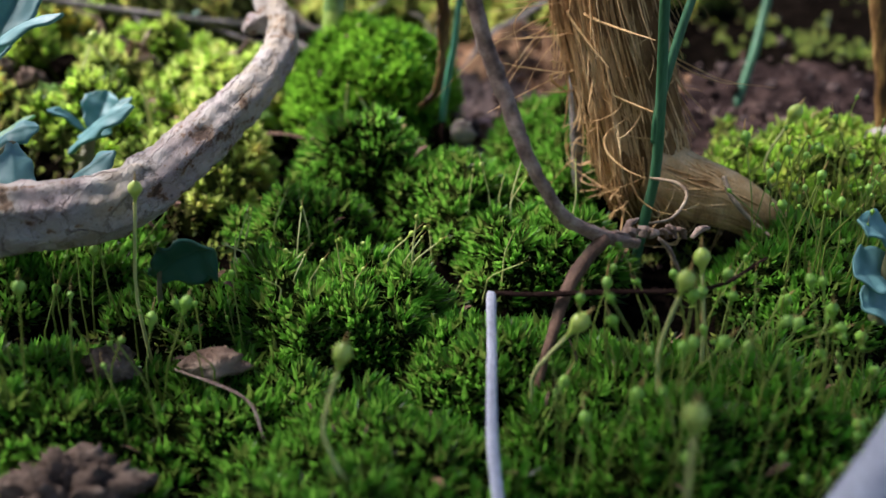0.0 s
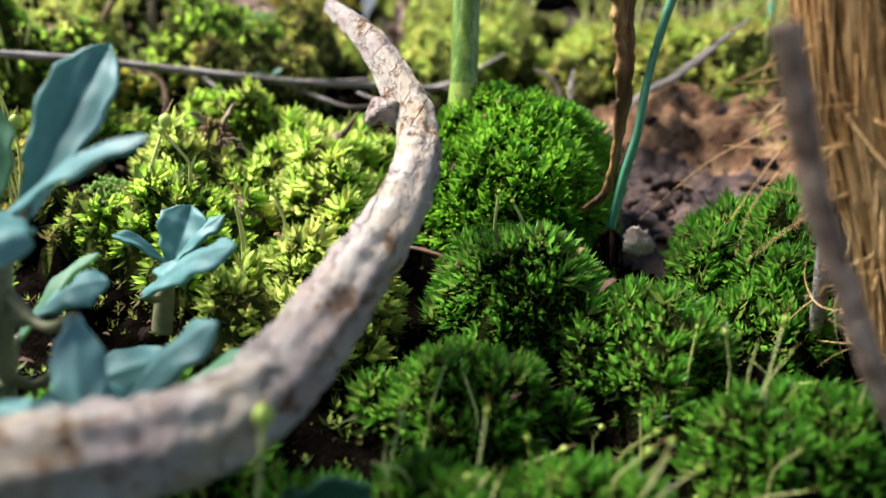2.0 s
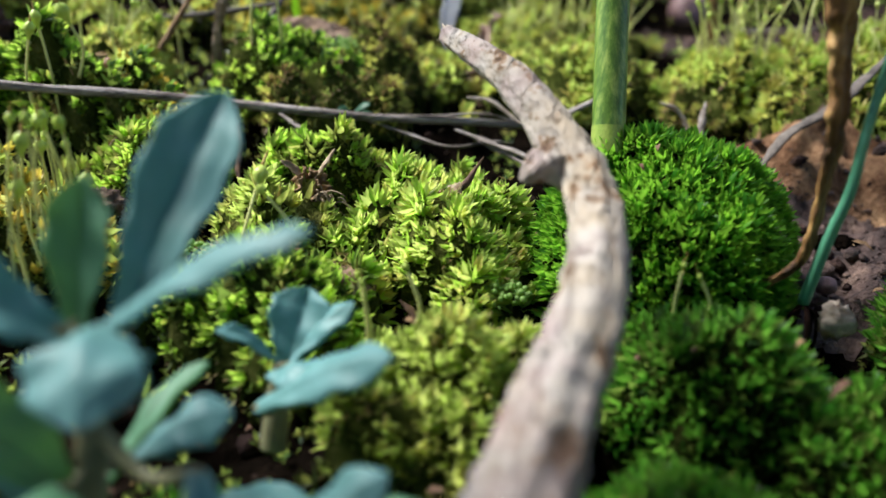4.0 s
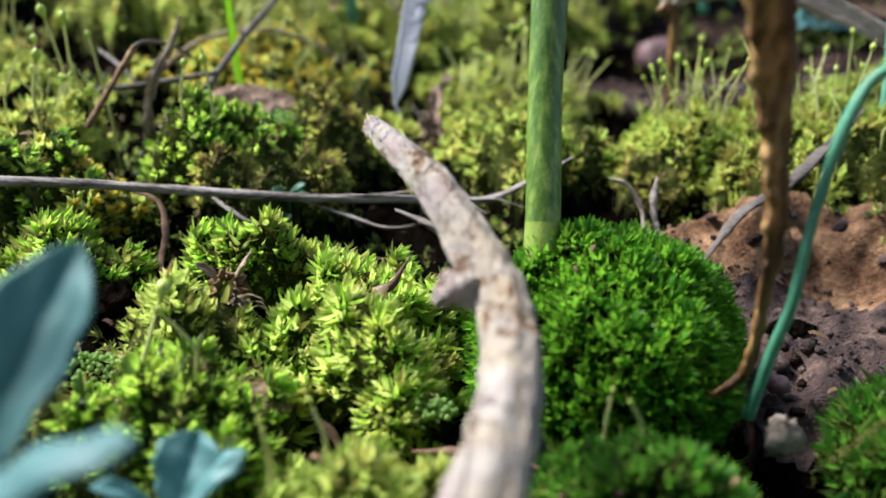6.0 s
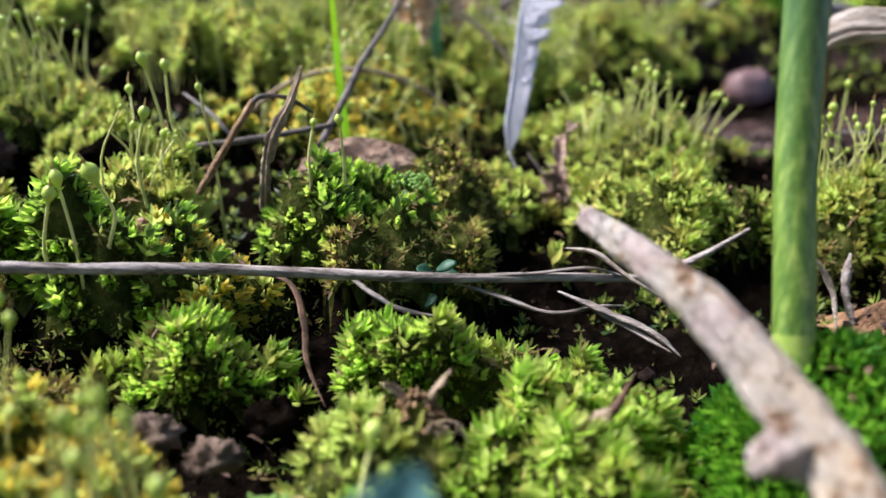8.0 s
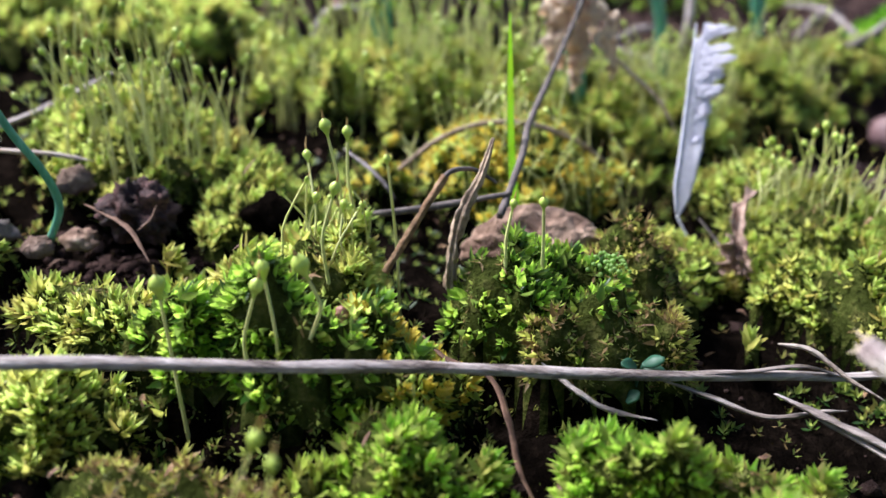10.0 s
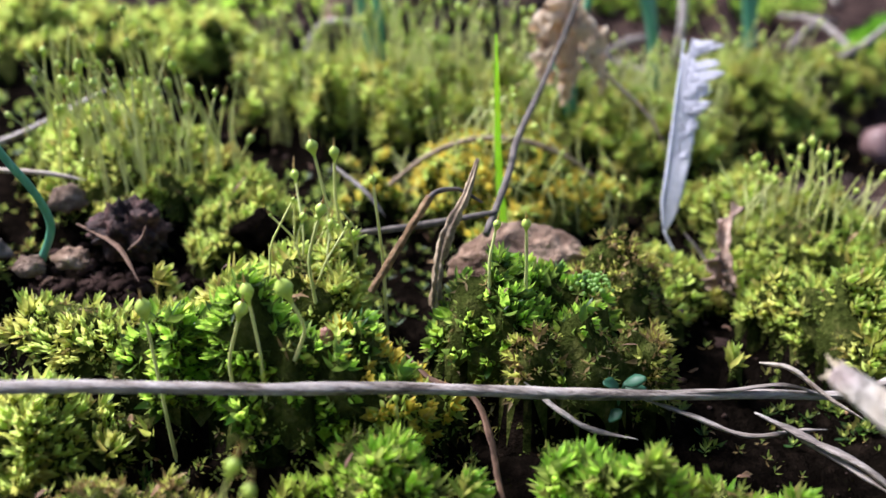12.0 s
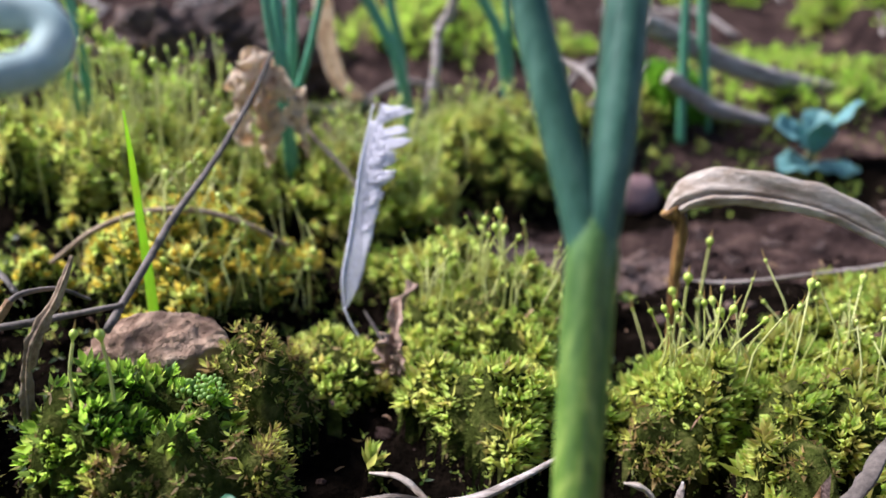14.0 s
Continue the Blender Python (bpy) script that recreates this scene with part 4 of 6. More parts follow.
clump(0.0360, 0.2000, 0.0120, 0.0130, 44, 0.004, 0.012, 0.0003, 0.0006, "slender curved moss stalks over bright moss")
clump(-0.0330, 0.0800, 0.0140, 0.0140, 34, 0.006, 0.011, 0.0003, 0.00065, "scattered moss stalks with green capsules", SHADE_STALK)
clump(-0.0130, 0.0960, 0.0140, 0.0110, 26, 0.003, 0.0075, 0.0002, 0.0004, "slender pointed moss stalks in dark green moss")
clump(0.0060, 0.1020, 0.0100, 0.0080, 14, 0.004, 0.008, 0.0002, 0.0004, "slender pointed moss stalks in dark green moss")
clump(-0.0860, 0.1400, 0.0120, 0.0070, 11, 0.006, 0.013, 0.0004, 0.0008, "short moss stalks with green capsules in golden moss")
clump(-0.0200, 0.2900, 0.0300, 0.0120, 110, 0.006, 0.012, 0.0004, 0.0008, "dense drift of thin yellow-green moss stalks")
for x, y, top, cap in ((-0.0845, 0.1869, 0.0198, 0.00075), (-0.0597, 0.1850, 0.0192, 0.0006), (-0.0836, 0.1705, 0.0180, 0.0010), (-0.0640, 0.1850, 0.0185, 0.0005), (-0.0868, 0.1700, 0.0172, 0.0008),
                       (-0.0898, 0.1698, 0.0162, 0.0008), (-0.0969, 0.1690, 0.0162, 0.0009), (-0.0860, 0.1960, 0.0240, 0.0008), (-0.0820, 0.1970, 0.0230, 0.0007), (-0.0770, 0.1930, 0.0215, 0.0005),
                       (-0.0500, 0.1345, 0.0085, 0.0005), (-0.0720, 0.1690, 0.0060, 0.0004), (-0.0155, 0.2280, 0.0150, 0.0007), (-0.0180, 0.2270, 0.0145, 0.0006), (0.0080, 0.2120, 0.0120, 0.0007),
                       (0.0060, 0.2100, 0.0110, 0.0006), (0.0150, 0.2200, 0.0130, 0.0006), (-0.0320, 0.0860, 0.0045, 0.0008), (-0.0080, 0.0610, 0.0000, 0.0009), (0.0170, 0.0500, 0.0025, 0.0009),
                       (0.0450, 0.1130, 0.0035, 0.0011), (-0.0110, 0.1290, 0.0020, 0.0003), (-0.0140, 0.1290, 0.0030, 0.0003), (-0.0425, 0.1240, 0.0040, 0.0003), (-0.0410, 0.1245, 0.0042, 0.0003), (-0.0385, 0.1250, 0.0044, 0.0003),
                       (0.0200, 0.0700, 0.0025, 0.0009), (0.0260, 0.0760, 0.0005, 0.0009), (0.0090, 0.0720, -0.0030, 0.0010)):
    sporophyte(x + rng.normal(0, 0.0002), y, top - cap, cap * 0.95, (rng.normal(0, 0.0010), rng.normal(0, 0.0006)), (rng.normal(0, 0.0011), 0))

for k in range(11):
    # tall pale stalks behind the blue-green weed
    x, y = -0.0705 + rng.normal(0, 0.0022), 0.1300 + rng.normal(0, 0.0022)
    sporophyte(x, y, rng.uniform(0.0095, 0.0185), rng.uniform(0.0004, 0.0008), (rng.normal(0, 0.0012), rng.normal(0, 0.0008)), (rng.normal(0, 0.0006), 0), rng.uniform(0.0008, 0.0016), 0.002, 0.9)
sporophyte(-0.0558, 0.1343, 0.0070, 0.0008, (0.0020, 0.0040), (0.0004, 0), 0.0018)


def bead_patch(x, y, z, r, count):
    """A patch of round green beads, crowded over a small mound."""
    root = thing("bead_moss", "small patch of round bead-like green buds on moss", "moss", "bead patches", at=(x, y, z))
    ball = bmesh.new()
    bmesh.ops.create_icosphere(ball, subdivisions=2, radius=1.0)
    me = bpy.data.meshes.new("bead")
    ball.to_mesh(me)
    ball.free()
    me.polygons.foreach_set("use_smooth", [True] * len(me.polygons))
    me.materials.append(BEAD)
    for k in range(count):
        a, q = 2.4 * k, math.sqrt((k + 0.5) / count)
        ob = part("bead", me, root)
        ob.location = (r * q * math.cos(a) + rng.normal(0, 0.0001), r * q * math.sin(a) * 0.8, r * 0.55 * math.sqrt(1.02 - q * q) + rng.normal(0, 0.0003))
        ob.scale = [rng.uniform(0.00016, 0.00034)] * 3


bead_patch(-0.0294, 0.1366, -0.0042, 0.0024, 56)
bead_patch(-0.0625, 0.1412, -0.0022, 0.0034, 80)
bead_patch(-0.0520, 0.1900, 0.0090, 0.0028, 70)

# ---- the large stick ----
STICK = [(-0.0756, 0.0747, 0.0022), (-0.0548, 0.0799, 0.0030), (-0.0455, 0.0826, 0.0028), (-0.0384, 0.0859, 0.0023), (-0.0348, 0.0887, 0.0021), (-0.0320, 0.0928, 0.0028), (-0.0295, 0.0982, 0.0040), (-0.0273, 0.1051, 0.0052),
         (-0.0245, 0.1126, 0.0070), (-0.0227, 0.1215, 0.0090), (-0.0228, 0.1290, 0.0109), (-0.0255, 0.1360, 0.0138), (-0.0286, 0.1425, 0.0165), (-0.0320, 0.1490, 0.0177), (-0.0352, 0.1570, 0.0179)]
stick = thing("broken_stick", "pale weathered broken stick with peeling bark, lying over moss", "stick", at=(-0.0459, 0.0927, -0.006))
part("stem", tube("stem", [Vector(p) - stick.location for p in STICK], [0.0038, 0.0037, 0.0036, 0.0035, 0.0034, 0.0032, 0.0031, 0.0029, 0.0026, 0.0023, 0.0022, 0.0021, 0.0018, 0.0015, 0.0011], BARK, n=260, sides=48, rough=0.11, freq=520, ridges=7, ridge=0.05), stick)
part("knot", tube("knot", [Vector(p) - stick.location for p in ((-0.0236, 0.1316, 0.0114), (-0.0256, 0.1311, 0.0119), (-0.0272, 0.1306, 0.0117), (-0.0284, 0.1301, 0.0109))], [0.0021, 0.0018, 0.0014, 0.0013, 0.0004], BARK, n=40, sides=28, rough=0.40, freq=620, ridges=5, ridge=0.15), stick, "stub of a broken side shoot")
spl = []
for k in range(11):
    a = rng.uniform(0, 6.28)
    r = 0.0008
    b0 = Vector((-0.0349 + r * math.cos(a), 0.1562, 0.0180 + r * math.sin(a)))
    spl.append(tube_data([b0, b0 + Vector((-0.0003, 0.0010, 0)), b0 + Vector((-0.0006 + rng.normal(0, 0.0003), rng.uniform(0.0012, 0.0024), rng.normal(0, 0.0003)))], [0.00032, 0.0002, 0.00004], n=5, sides=5))
v, f = join_data(spl)
part("splinters", mesh_of("splinters", [p - stick.location for p in v], f, True, (WOOD_END,)), stick, "torn pale wood at the broken end")

# ---- the onion stalk ----
stalk = thing("onion_stalk", "upright round green onion stalk growing from moss", "onion plant", at=(-0.0176, 0.1505, 0.006))
o = stalk.location
part("stem_foot", tube("stem_foot", [Vector(p) - o for p in ((-0.0181, 0.1490, 0.0040), (-0.0180, 0.1502, 0.0070), (-0.0179, 0.1512, 0.0092))], [0.00192, 0.0019, 0.00183], PALE_STALK, n=12, sides=28, tip=False), stalk, "pale yellow-green foot of the stalk")
part("stem", tube("stem", [Vector(p) - o for p in ((-0.0180, 0.1500, 0.0066), (-0.0177, 0.1535, 0.0140), (-0.0174, 0.1570, 0.0215), (-0.0168, 0.1605, 0.0300), (-0.0163, 0.1632, 0.0375), (-0.0162, 0.1645, 0.0405))], [0.0018, 0.0018, 0.0018, 0.0019, 0.0020, 0.0013], STALK_SKIN, n=40, sides=28, ridges=14, ridge=0.012), stalk)
part("leaf", tube("leaf", [Vector(p) - o for p in ((-0.0166, 0.1620, 0.0340), (-0.0166, 0.1634, 0.0378), (-0.0172, 0.1650, 0.0410), (-0.0182, 0.1668, 0.0445), (-0.0193, 0.1690, 0.0487), (-0.0207, 0.1720, 0.0543), (-0.0225, 0.1760, 0.0640), (-0.0245, 0.180, 0.082))], [0.0014, 0.0016, 0.0016, 0.0015, 0.0015, 0.0014, 0.0013, 0.0009], ONION, n=36, sides=20), stalk, "blue-green hollow leaf")
part("leaf", tube("leaf", [Vector(p) - o for p in ((-0.0163, 0.1622, 0.0340), (-0.0160, 0.1636, 0.0378), (-0.0154, 0.1650, 0.0412), (-0.0146, 0.1670, 0.0450), (-0.0140, 0.1690, 0.0487), (-0.0132, 0.1720, 0.0544), (-0.0118, 0.1760, 0.0640), (-0.010, 0.180, 0.082))], [0.0014, 0.0019, 0.0020, 0.0021, 0.0021, 0.0021, 0.0019, 0.0014], ONION, n=36, sides=20, flat=0.8), stalk, "blue-green hollow leaf")

# ---- fibrous old stalk ----
trunk = thing("fibrous_stump", "old tan plant stump with frayed dry fibres and a thick root", "plant stump", at=(0.026, 0.110, -0.008))
o = trunk.location
# Last two points lie out of view, added height that shades the front.
AXIS = [(0.0300, 0.1105, -0.0095), (0.0265, 0.1105, -0.0040), (0.0245, 0.1120, 0.0030), (0.0225, 0.1140, 0.0100), (0.0200, 0.1165, 0.0190), (0.0180, 0.1190, 0.0300), (0.0165, 0.1215, 0.0440), (0.0150, 0.1250, 0.0700), (0.0140, 0.1280, 0.1000)]
RAD = [0.0050, 0.0056, 0.0060, 0.0064, 0.0066, 0.0068, 0.0070, 0.0068, 0.0050]
part("core", tube("core", [Vector(p) - o for p in AXIS], RAD, FIBRE_CORE, n=60, sides=36, rough=0.05, freq=300, ridges=17, ridge=0.05), trunk)
ROOTAX = [(0.0265, 0.1090, -0.0020), (0.0310, 0.1070, -0.0035), (0.0365, 0.1055, -0.0050), (0.0420, 0.1045, -0.0085), (0.0470, 0.1040, -0.0140)]
part("root", tube("root", [Vector(p) - o for p in ROOTAX], [0.0044, 0.0040, 0.0034, 0.0026, 0.0015], FIBRE, n=40, sides=28, rough=0.06, freq=350, ridges=13, ridge=0.06), trunk, "thick tan fibrous root")
axis = curve_points(AXIS[:7], 60)


def fibre(a, i0, i1, w, loose, swing):
    """One strand down the stump; a loose one stands off at its lower end."""
    pts = []
    for j, i in enumerate(np.linspace(i0, i1, 6)):
        r = float(np.interp(i / 59, np.linspace(0, 1, 7), RAD[:7])) * (1.0 + w * 60) + loose * max(0, 3 - j) ** 1.4
        aa = a + swing * j / 5
        pts.append(axis[int(i)] + Vector((math.cos(aa) * r, math.sin(aa) * r, 0)) - o)
    return tube_data(pts, [w * 0.3, w, w, w, w * 0.5], n=9, sides=4, tip=False, flat=0.6)


for k in range(290):
    a = rng.uniform(2.2, 7.2)
    i0 = int(rng.integers(0, 38))
    v, f = fibre(a, i0, min(59, i0 + int(rng.integers(10, 26))), rng.uniform(0.00010, 0.00022), rng.random() ** 4 * 0.0007, rng.normal(0, 0.10))
    part("fibre", mesh_of("fibre", v, f, True, (FIBRE,)), trunk)
thin = []
for k in range(800):
    i0 = int(rng.integers(0, 44))
    thin.append(fibre(rng.uniform(0, 6.28), i0, min(59, i0 + int(rng.integers(8, 24))), rng.uniform(0.00006, 0.00014), rng.random() ** 4 * 0.0005, rng.normal(0, 0.12)))
v, f = join_data(thin)
tagged(part("fine_fibres", mesh_of("fine_fibres", v, f, True, (FIBRE,)), trunk, "countless fine straw-coloured fibres"), kind="stuff")
for k in range(88):
    a = rng.uniform(2.4, 6.9)
    i0 = int(rng.integers(0, 46)) if k < 75 else int(rng.integers(6, 16))
    r = 0.0066
    p0 = axis[i0] + Vector((math.cos(a) * r, math.sin(a) * r, 0))
    d = Vector((math.cos(a) + rng.normal(0, 0.5), math.sin(a) + rng.normal(0, 0.5), rng.normal(-0.5, 0.6))) * rng.uniform(0.0006, 0.0026)
    side = Vector((rng.normal(0, 1), rng.normal(0, 1), rng.normal(-0.3, 0.7))) * 0.0018
    w = rng.uniform(0.00007, 0.00022)
    part("loose_fibre", tube("loose_fibre", [p - o for p in (p0, p0 + d * 0.5, p0 + d * 0.9 + side * 0.5, p0 + d + side * 1.6, p0 + d * 0.8 + side * 2.6)], [w, w, w * 0.8, w * 0.3], FIBRE, n=14, sides=5, tip=False, flat=0.5), trunk, "curling loose fibre")
for k in range(30):
    # frayed tufts that hang off the sides of the stump
    a = rng.choice((3.3, 3.6, 5.6)) + rng.normal(0, 0.25)
    i0 = int(rng.integers(34, 58))
    p0 = axis[i0] + Vector((math.cos(a), math.sin(a), 0)) * 0.0064
    out_ = Vector((math.cos(a) * 1.4 + rng.normal(0, 0.4), math.sin(a) * 0.5, rng.normal(-0.6, 0.7))) * rng.uniform(0.0015, 0.0034)
    sway = Vector((rng.normal(0, 1), rng.normal(0, 0.5), rng.normal(-0.8, 0.8))) * 0.0022
    w = rng.uniform(0.00008, 0.00020)
    part("loose_fibre", tube("loose_fibre", [p - o for p in (p0, p0 + out_ * 0.5, p0 + out_ + sway * 0.4, p0 + out_ * 1.5 + sway, p0 + out_ * 1.7 + sway * 2.2)], [w, w, w * 0.8, w * 0.5, w * 0.2], FIBRE, n=16, sides=5, tip=False, flat=0.6), trunk, "curling loose fibre")
for k in range(34):
    # strands torn loose and lying slantwise over the others
    i0 = int(rng.integers(14, 50))
    v, f = fibre(rng.uniform(3.4, 6.0), i0, min(59, i0 + int(rng.integers(4, 10))), rng.uniform(0.00010, 0.00020), 0.00012, rng.choice((-1, 1)) * rng.uniform(0.4, 1.0))
    part("slanting_fibre", mesh_of("slanting_fibre", v, f, True, (FIBRE,)), trunk)
rootline = curve_points(ROOTAX, 40)
for k in range(170):
    a, i0 = rng.uniform(0, 6.28), int(rng.integers(0, 22))
    w, sw = rng.uniform(0.00009, 0.00020), rng.normal(0, 0.10)
    pts = []
    for j, i in enumerate(np.linspace(i0, min(39, i0 + int(rng.integers(10, 18))), 5)):
        r = float(np.interp(i / 39, np.linspace(0, 1, 5), [0.0044, 0.0040, 0.0034, 0.0026, 0.0015])) * 1.03
        pts.append(rootline[int(i)] + Vector((0.15 * math.cos(a + sw * j), math.cos(a + sw * j), math.sin(a + sw * j))) * r - o)
    part("root_fibre", tube("root_fibre", pts, [w * 0.4, w, w, w * 0.3], FIBRE, n=8, sides=4, tip=False), trunk)
for pts, rr in (([(0.0340, 0.1030, -0.0005), (0.0347, 0.101, -0.0024), (0.0371, 0.100, -0.0049), (0.0394, 0.098, -0.0065)], 0.0005), ([(0.0251, 0.103, -0.0006), (0.0278, 0.100, -0.0002), (0.0284, 0.098, -0.0011), (0.0259, 0.094, -0.0019), (0.0224, 0.090, -0.0008)], 0.00035)):
    part("rootlet", tube("rootlet", [Vector(p) - o for p in pts], [rr * 0.6, rr * 0.6, rr * 0.55, rr * 0.3], TAN_TWIG, n=24, sides=8, rough=0.15, freq=700), trunk, "curling tan rootlet")


def stem_thing(name, label, category, pts, radii, mat, group="", **kw):
    """A single stem, twig or straw as one thing; its foot is its origin."""
    ob = part(name, tube(name, [Vector(p) - Vector(pts[0]) for p in pts], radii, mat, **kw))
    ob.location = pts[0]
    return tagged(ob, label, category, group)


# ---- vine, straws, twigs ----
vine = thing("vine_stem", "thin twisted brown vine stem bent down to the moss", "vine", at=(0.0159, 0.0835, -0.006))
o = vine.location
part("stem", tube("stem", [Vector(p) - o for p in ((0.0010, 0.0900, 0.0300), (0.0039, 0.0880, 0.0199), (0.0052, 0.0871, 0.0165), (0.0066, 0.0859, 0.0131), (0.0080, 0.0848, 0.0096), (0.0099, 0.0841, 0.0061), (0.0123, 0.0837, 0.0027), (0.0159, 0.0835, 0.0008), (0.0199, 0.0833, -0.0001))], [0.0007, 0.0007, 0.00066, 0.00062, 0.00062, 0.00062, 0.00064, 0.0007, 0.0005], VINE, n=140, sides=18, rough=0.18, freq=700, ridges=2, ridge=0.34, spin=17), vine)
part("lower_stem", tube("lower_stem", [Vector(p) - o for p in ((0.0165, 0.0830, 0.0008), (0.0141, 0.0817, -0.0015), (0.0122, 0.0795, -0.0040), (0.0110, 0.0772, -0.0065), (0.0100, 0.0755, -0.0090), (0.009, 0.074, -0.013))], [0.0007, 0.0007, 0.0006, 0.0005, 0.0004], ROOT, n=50, sides=14, rough=0.12, freq=600, ridges=3, ridge=0.15, spin=9), vine)
for k in range(11):
    x, y, z = 0.0165 + 0.0010 * k, 0.0835 + 0.0004 * k, 0.0006 - 0.0002 * k
    a = rng.uniform(0, 6.28)
    e = Vector((math.cos(a) * 0.0016 + 0.0008, math.sin(a) * 0.0010, rng.normal(0.0002, 0.0009)))
    p0 = Vector((x, y, z))
    part("shred", tube("shred", [p - o for p in (p0, p0 + e * 0.5 + Vector((0, 0, 0.0005)), p0 + e, p0 + e * 1.3 + Vector((rng.normal(0, 0.0006), 0, -0.0006)))], [0.0004, 0.0006, 0.0005, 0.0001], VINE, n=18, sides=9, rough=0.45, freq=900, flat=0.45, ridges=3, ridge=0.25, spin=5), vine, "shrivelled papery shred")

STRAW_PTS = [(-0.1350, 0.1480, 0.0190), (-0.1047, 0.1590, 0.0139), (-0.0852, 0.1652, 0.0101), (-0.0738, 0.1688, 0.0082), (-0.0615, 0.1724, 0.0057), (-0.0480, 0.1764, 0.0030), (-0.0334, 0.1802, 0.0010), (-0.0235, 0.1820, 0.0000), (-0.0170, 0.1830, 0.0022), (-0.0110, 0.1842, 0.0052)]
straw = thing("straw", "long grey-brown dry straw with a split end across the moss", "straw", at=(-0.0615, 0.1724, 0.0050))
o = straw.location
part("stalk", tube("stalk", [Vector(p) - o for p in STRAW_PTS], [0.00085, 0.0008, 0.0008, 0.0008, 0.0008, 0.00078, 0.0007, 0.00062, 0.0005, 0.0002], STRAW, n=150, sides=16, flat=0.7, ridges=7, ridge=0.13, rough=0.10, freq=300), straw)
part("split_strip", tube("split_strip", [Vector(p) - o for p in ((-0.0430, 0.1776, 0.0026), (-0.0370, 0.1790, 0.0022), (-0.0310, 0.1806, 0.0020), (-0.0262, 0.1810, 0.0006), (-0.0215, 0.1812, 0.0004), (-0.0170, 0.1808, -0.0010))], [0.0002, 0.0004, 0.00042, 0.0004, 0.0003, 0.0001], STRAW, n=60, sides=8, flat=0.4, rough=0.12, freq=400), straw, "thin strip split from the straw")
grey = thing("dry_grass_blade", "bent grey dry grass blade standing in moss", "grass blade", at=(0.0048, 0.0560, -0.0135))
o = grey.location
part("blade", tube("blade", [Vector(p) - o for p in ((0.0048, 0.0560, -0.0135), (0.0043, 0.0640, -0.0095), (0.0046, 0.0725, -0.0065), (0.0048, 0.0789, -0.0040), (0.0051, 0.0803, -0.0041))], [0.0006, 0.00055, 0.0005, 0.0005, 0.0004], WHITE_STEM, n=50, sides=10, flat=0.4, rough=0.08), grey, "pale lilac-grey upright blade")
# The bent end is coloured near-black to stand in for its shade.
part("bent_tip", tube("bent_tip", [Vector(p) - o for p in ((0.0049, 0.0801, -0.0040), (0.0060, 0.0801, -0.0040), (0.0088, 0.0793, -0.0037), (0.0159, 0.0778, -0.0026), (0.0255, 0.0768, -0.0016), (0.0330, 0.0830, -0.0015))], [0.0004, 0.0005, 0.0005, 0.0005, 0.0004, 0.0002], HEAD, n=60, sides=10, flat=0.5, rough=0.2, freq=500), grey, "bent-over end of the blade, coloured dark as shaded")
stem_thing("bleached_stem", "thick bleached pale stem leaning out of the moss", "stem", [(0.0222, 0.0470, -0.0160), (0.0313, 0.0505, -0.0020), (0.0372, 0.0560, 0.0016), (0.0512, 0.0650, 0.0080)], [0.0022, 0.0022, 0.0021, 0.0018], WHITE_STEM, n=30, sides=20, rough=0.03)

# the withered stalk with its dark head, and the thin green leaf from one bulb
plant = thing("withered_onion", "withered brown onion stem with one thin green leaf", "onion plant", at=(-0.0002, 0.1350, -0.007))
o = plant.location
part("dry_stem", tube("dry_stem", [Vector(p) - o for p in ((-0.0095, 0.1360, -0.0038), (-0.0060, 0.1360, -0.0026), (-0.0030, 0.1358, -0.0013), (-0.0008, 0.1358, 0.0012), (0.0001, 0.1360, 0.0080), (0.0000, 0.1355, 0.0144), (-0.0007, 0.1360, 0.0219), (-0.0025, 0.1340, 0.0293), (-0.0048, 0.1300, 0.0361), (-0.0100, 0.1185, 0.0425))], [0.0003, 0.00045, 0.00055, 0.0006, 0.0007, 0.0009, 0.0013, 0.0016, 0.0017, 0.0014], DRY, n=260, sides=36, rough=0.40, freq=560, ridges=2, ridge=0.42, spin=34, flat=0.85), plant, "crinkled brown dry stem")
ob = part("seed_head", lump("seed_head", (0.0042, 0.0038, 0.0042), HEAD, 0.5, 5, 1.3), plant, "dark shrivelled seed head")
ob.location = Vector((-0.0130, 0.1110, 0.0440)) - o
part("green_leaf", tube("green_leaf", [Vector(p) - o for p in ((-0.0002, 0.1356, -0.0040), (0.0007, 0.1348, 0.0027), (0.0017, 0.1341, 0.0083), (0.0022, 0.1343, 0.0133), (0.0032, 0.1352, 0.0180), (0.0048, 0.1362, 0.0235), (0.0066, 0.1368, 0.0268), (0.0085, 0.1366, 0.0277), (0.0110, 0.1362, 0.0270), (0.0140, 0.1358, 0.0240))], [0.0006, 0.00055, 0.0005, 0.00048, 0.00045, 0.00055, 0.0005, 0.0005, 0.0004, 0.0002], CHIVE, n=80, sides=12), plant, "thin blue-green bent leaf")
for k in range(6):
    a, l = 0.9 * k + rng.normal(0, 0.25), rng.uniform(0.0012, 0.0020)
    ex, ey = l * math.cos(a), l * math.sin(a)
    part("bulb_skin", tube("bulb_skin", [Vector(p) - o for p in ((-0.0001, 0.1352, -0.0040), (-0.0001 + ex * 0.7, 0.1352 + ey * 0.7, -0.0050), (-0.0001 + ex, 0.1352 + ey, -0.0072), (-0.0001 + ex * 0.9, 0.1352 + ey * 0.9, -0.0100))], [0.0002, 0.0004, 0.0003, 0.0001], HEAD, n=14, sides=7, flat=0.35, rough=0.2, freq=700), plant, "dark papery bulb skin")

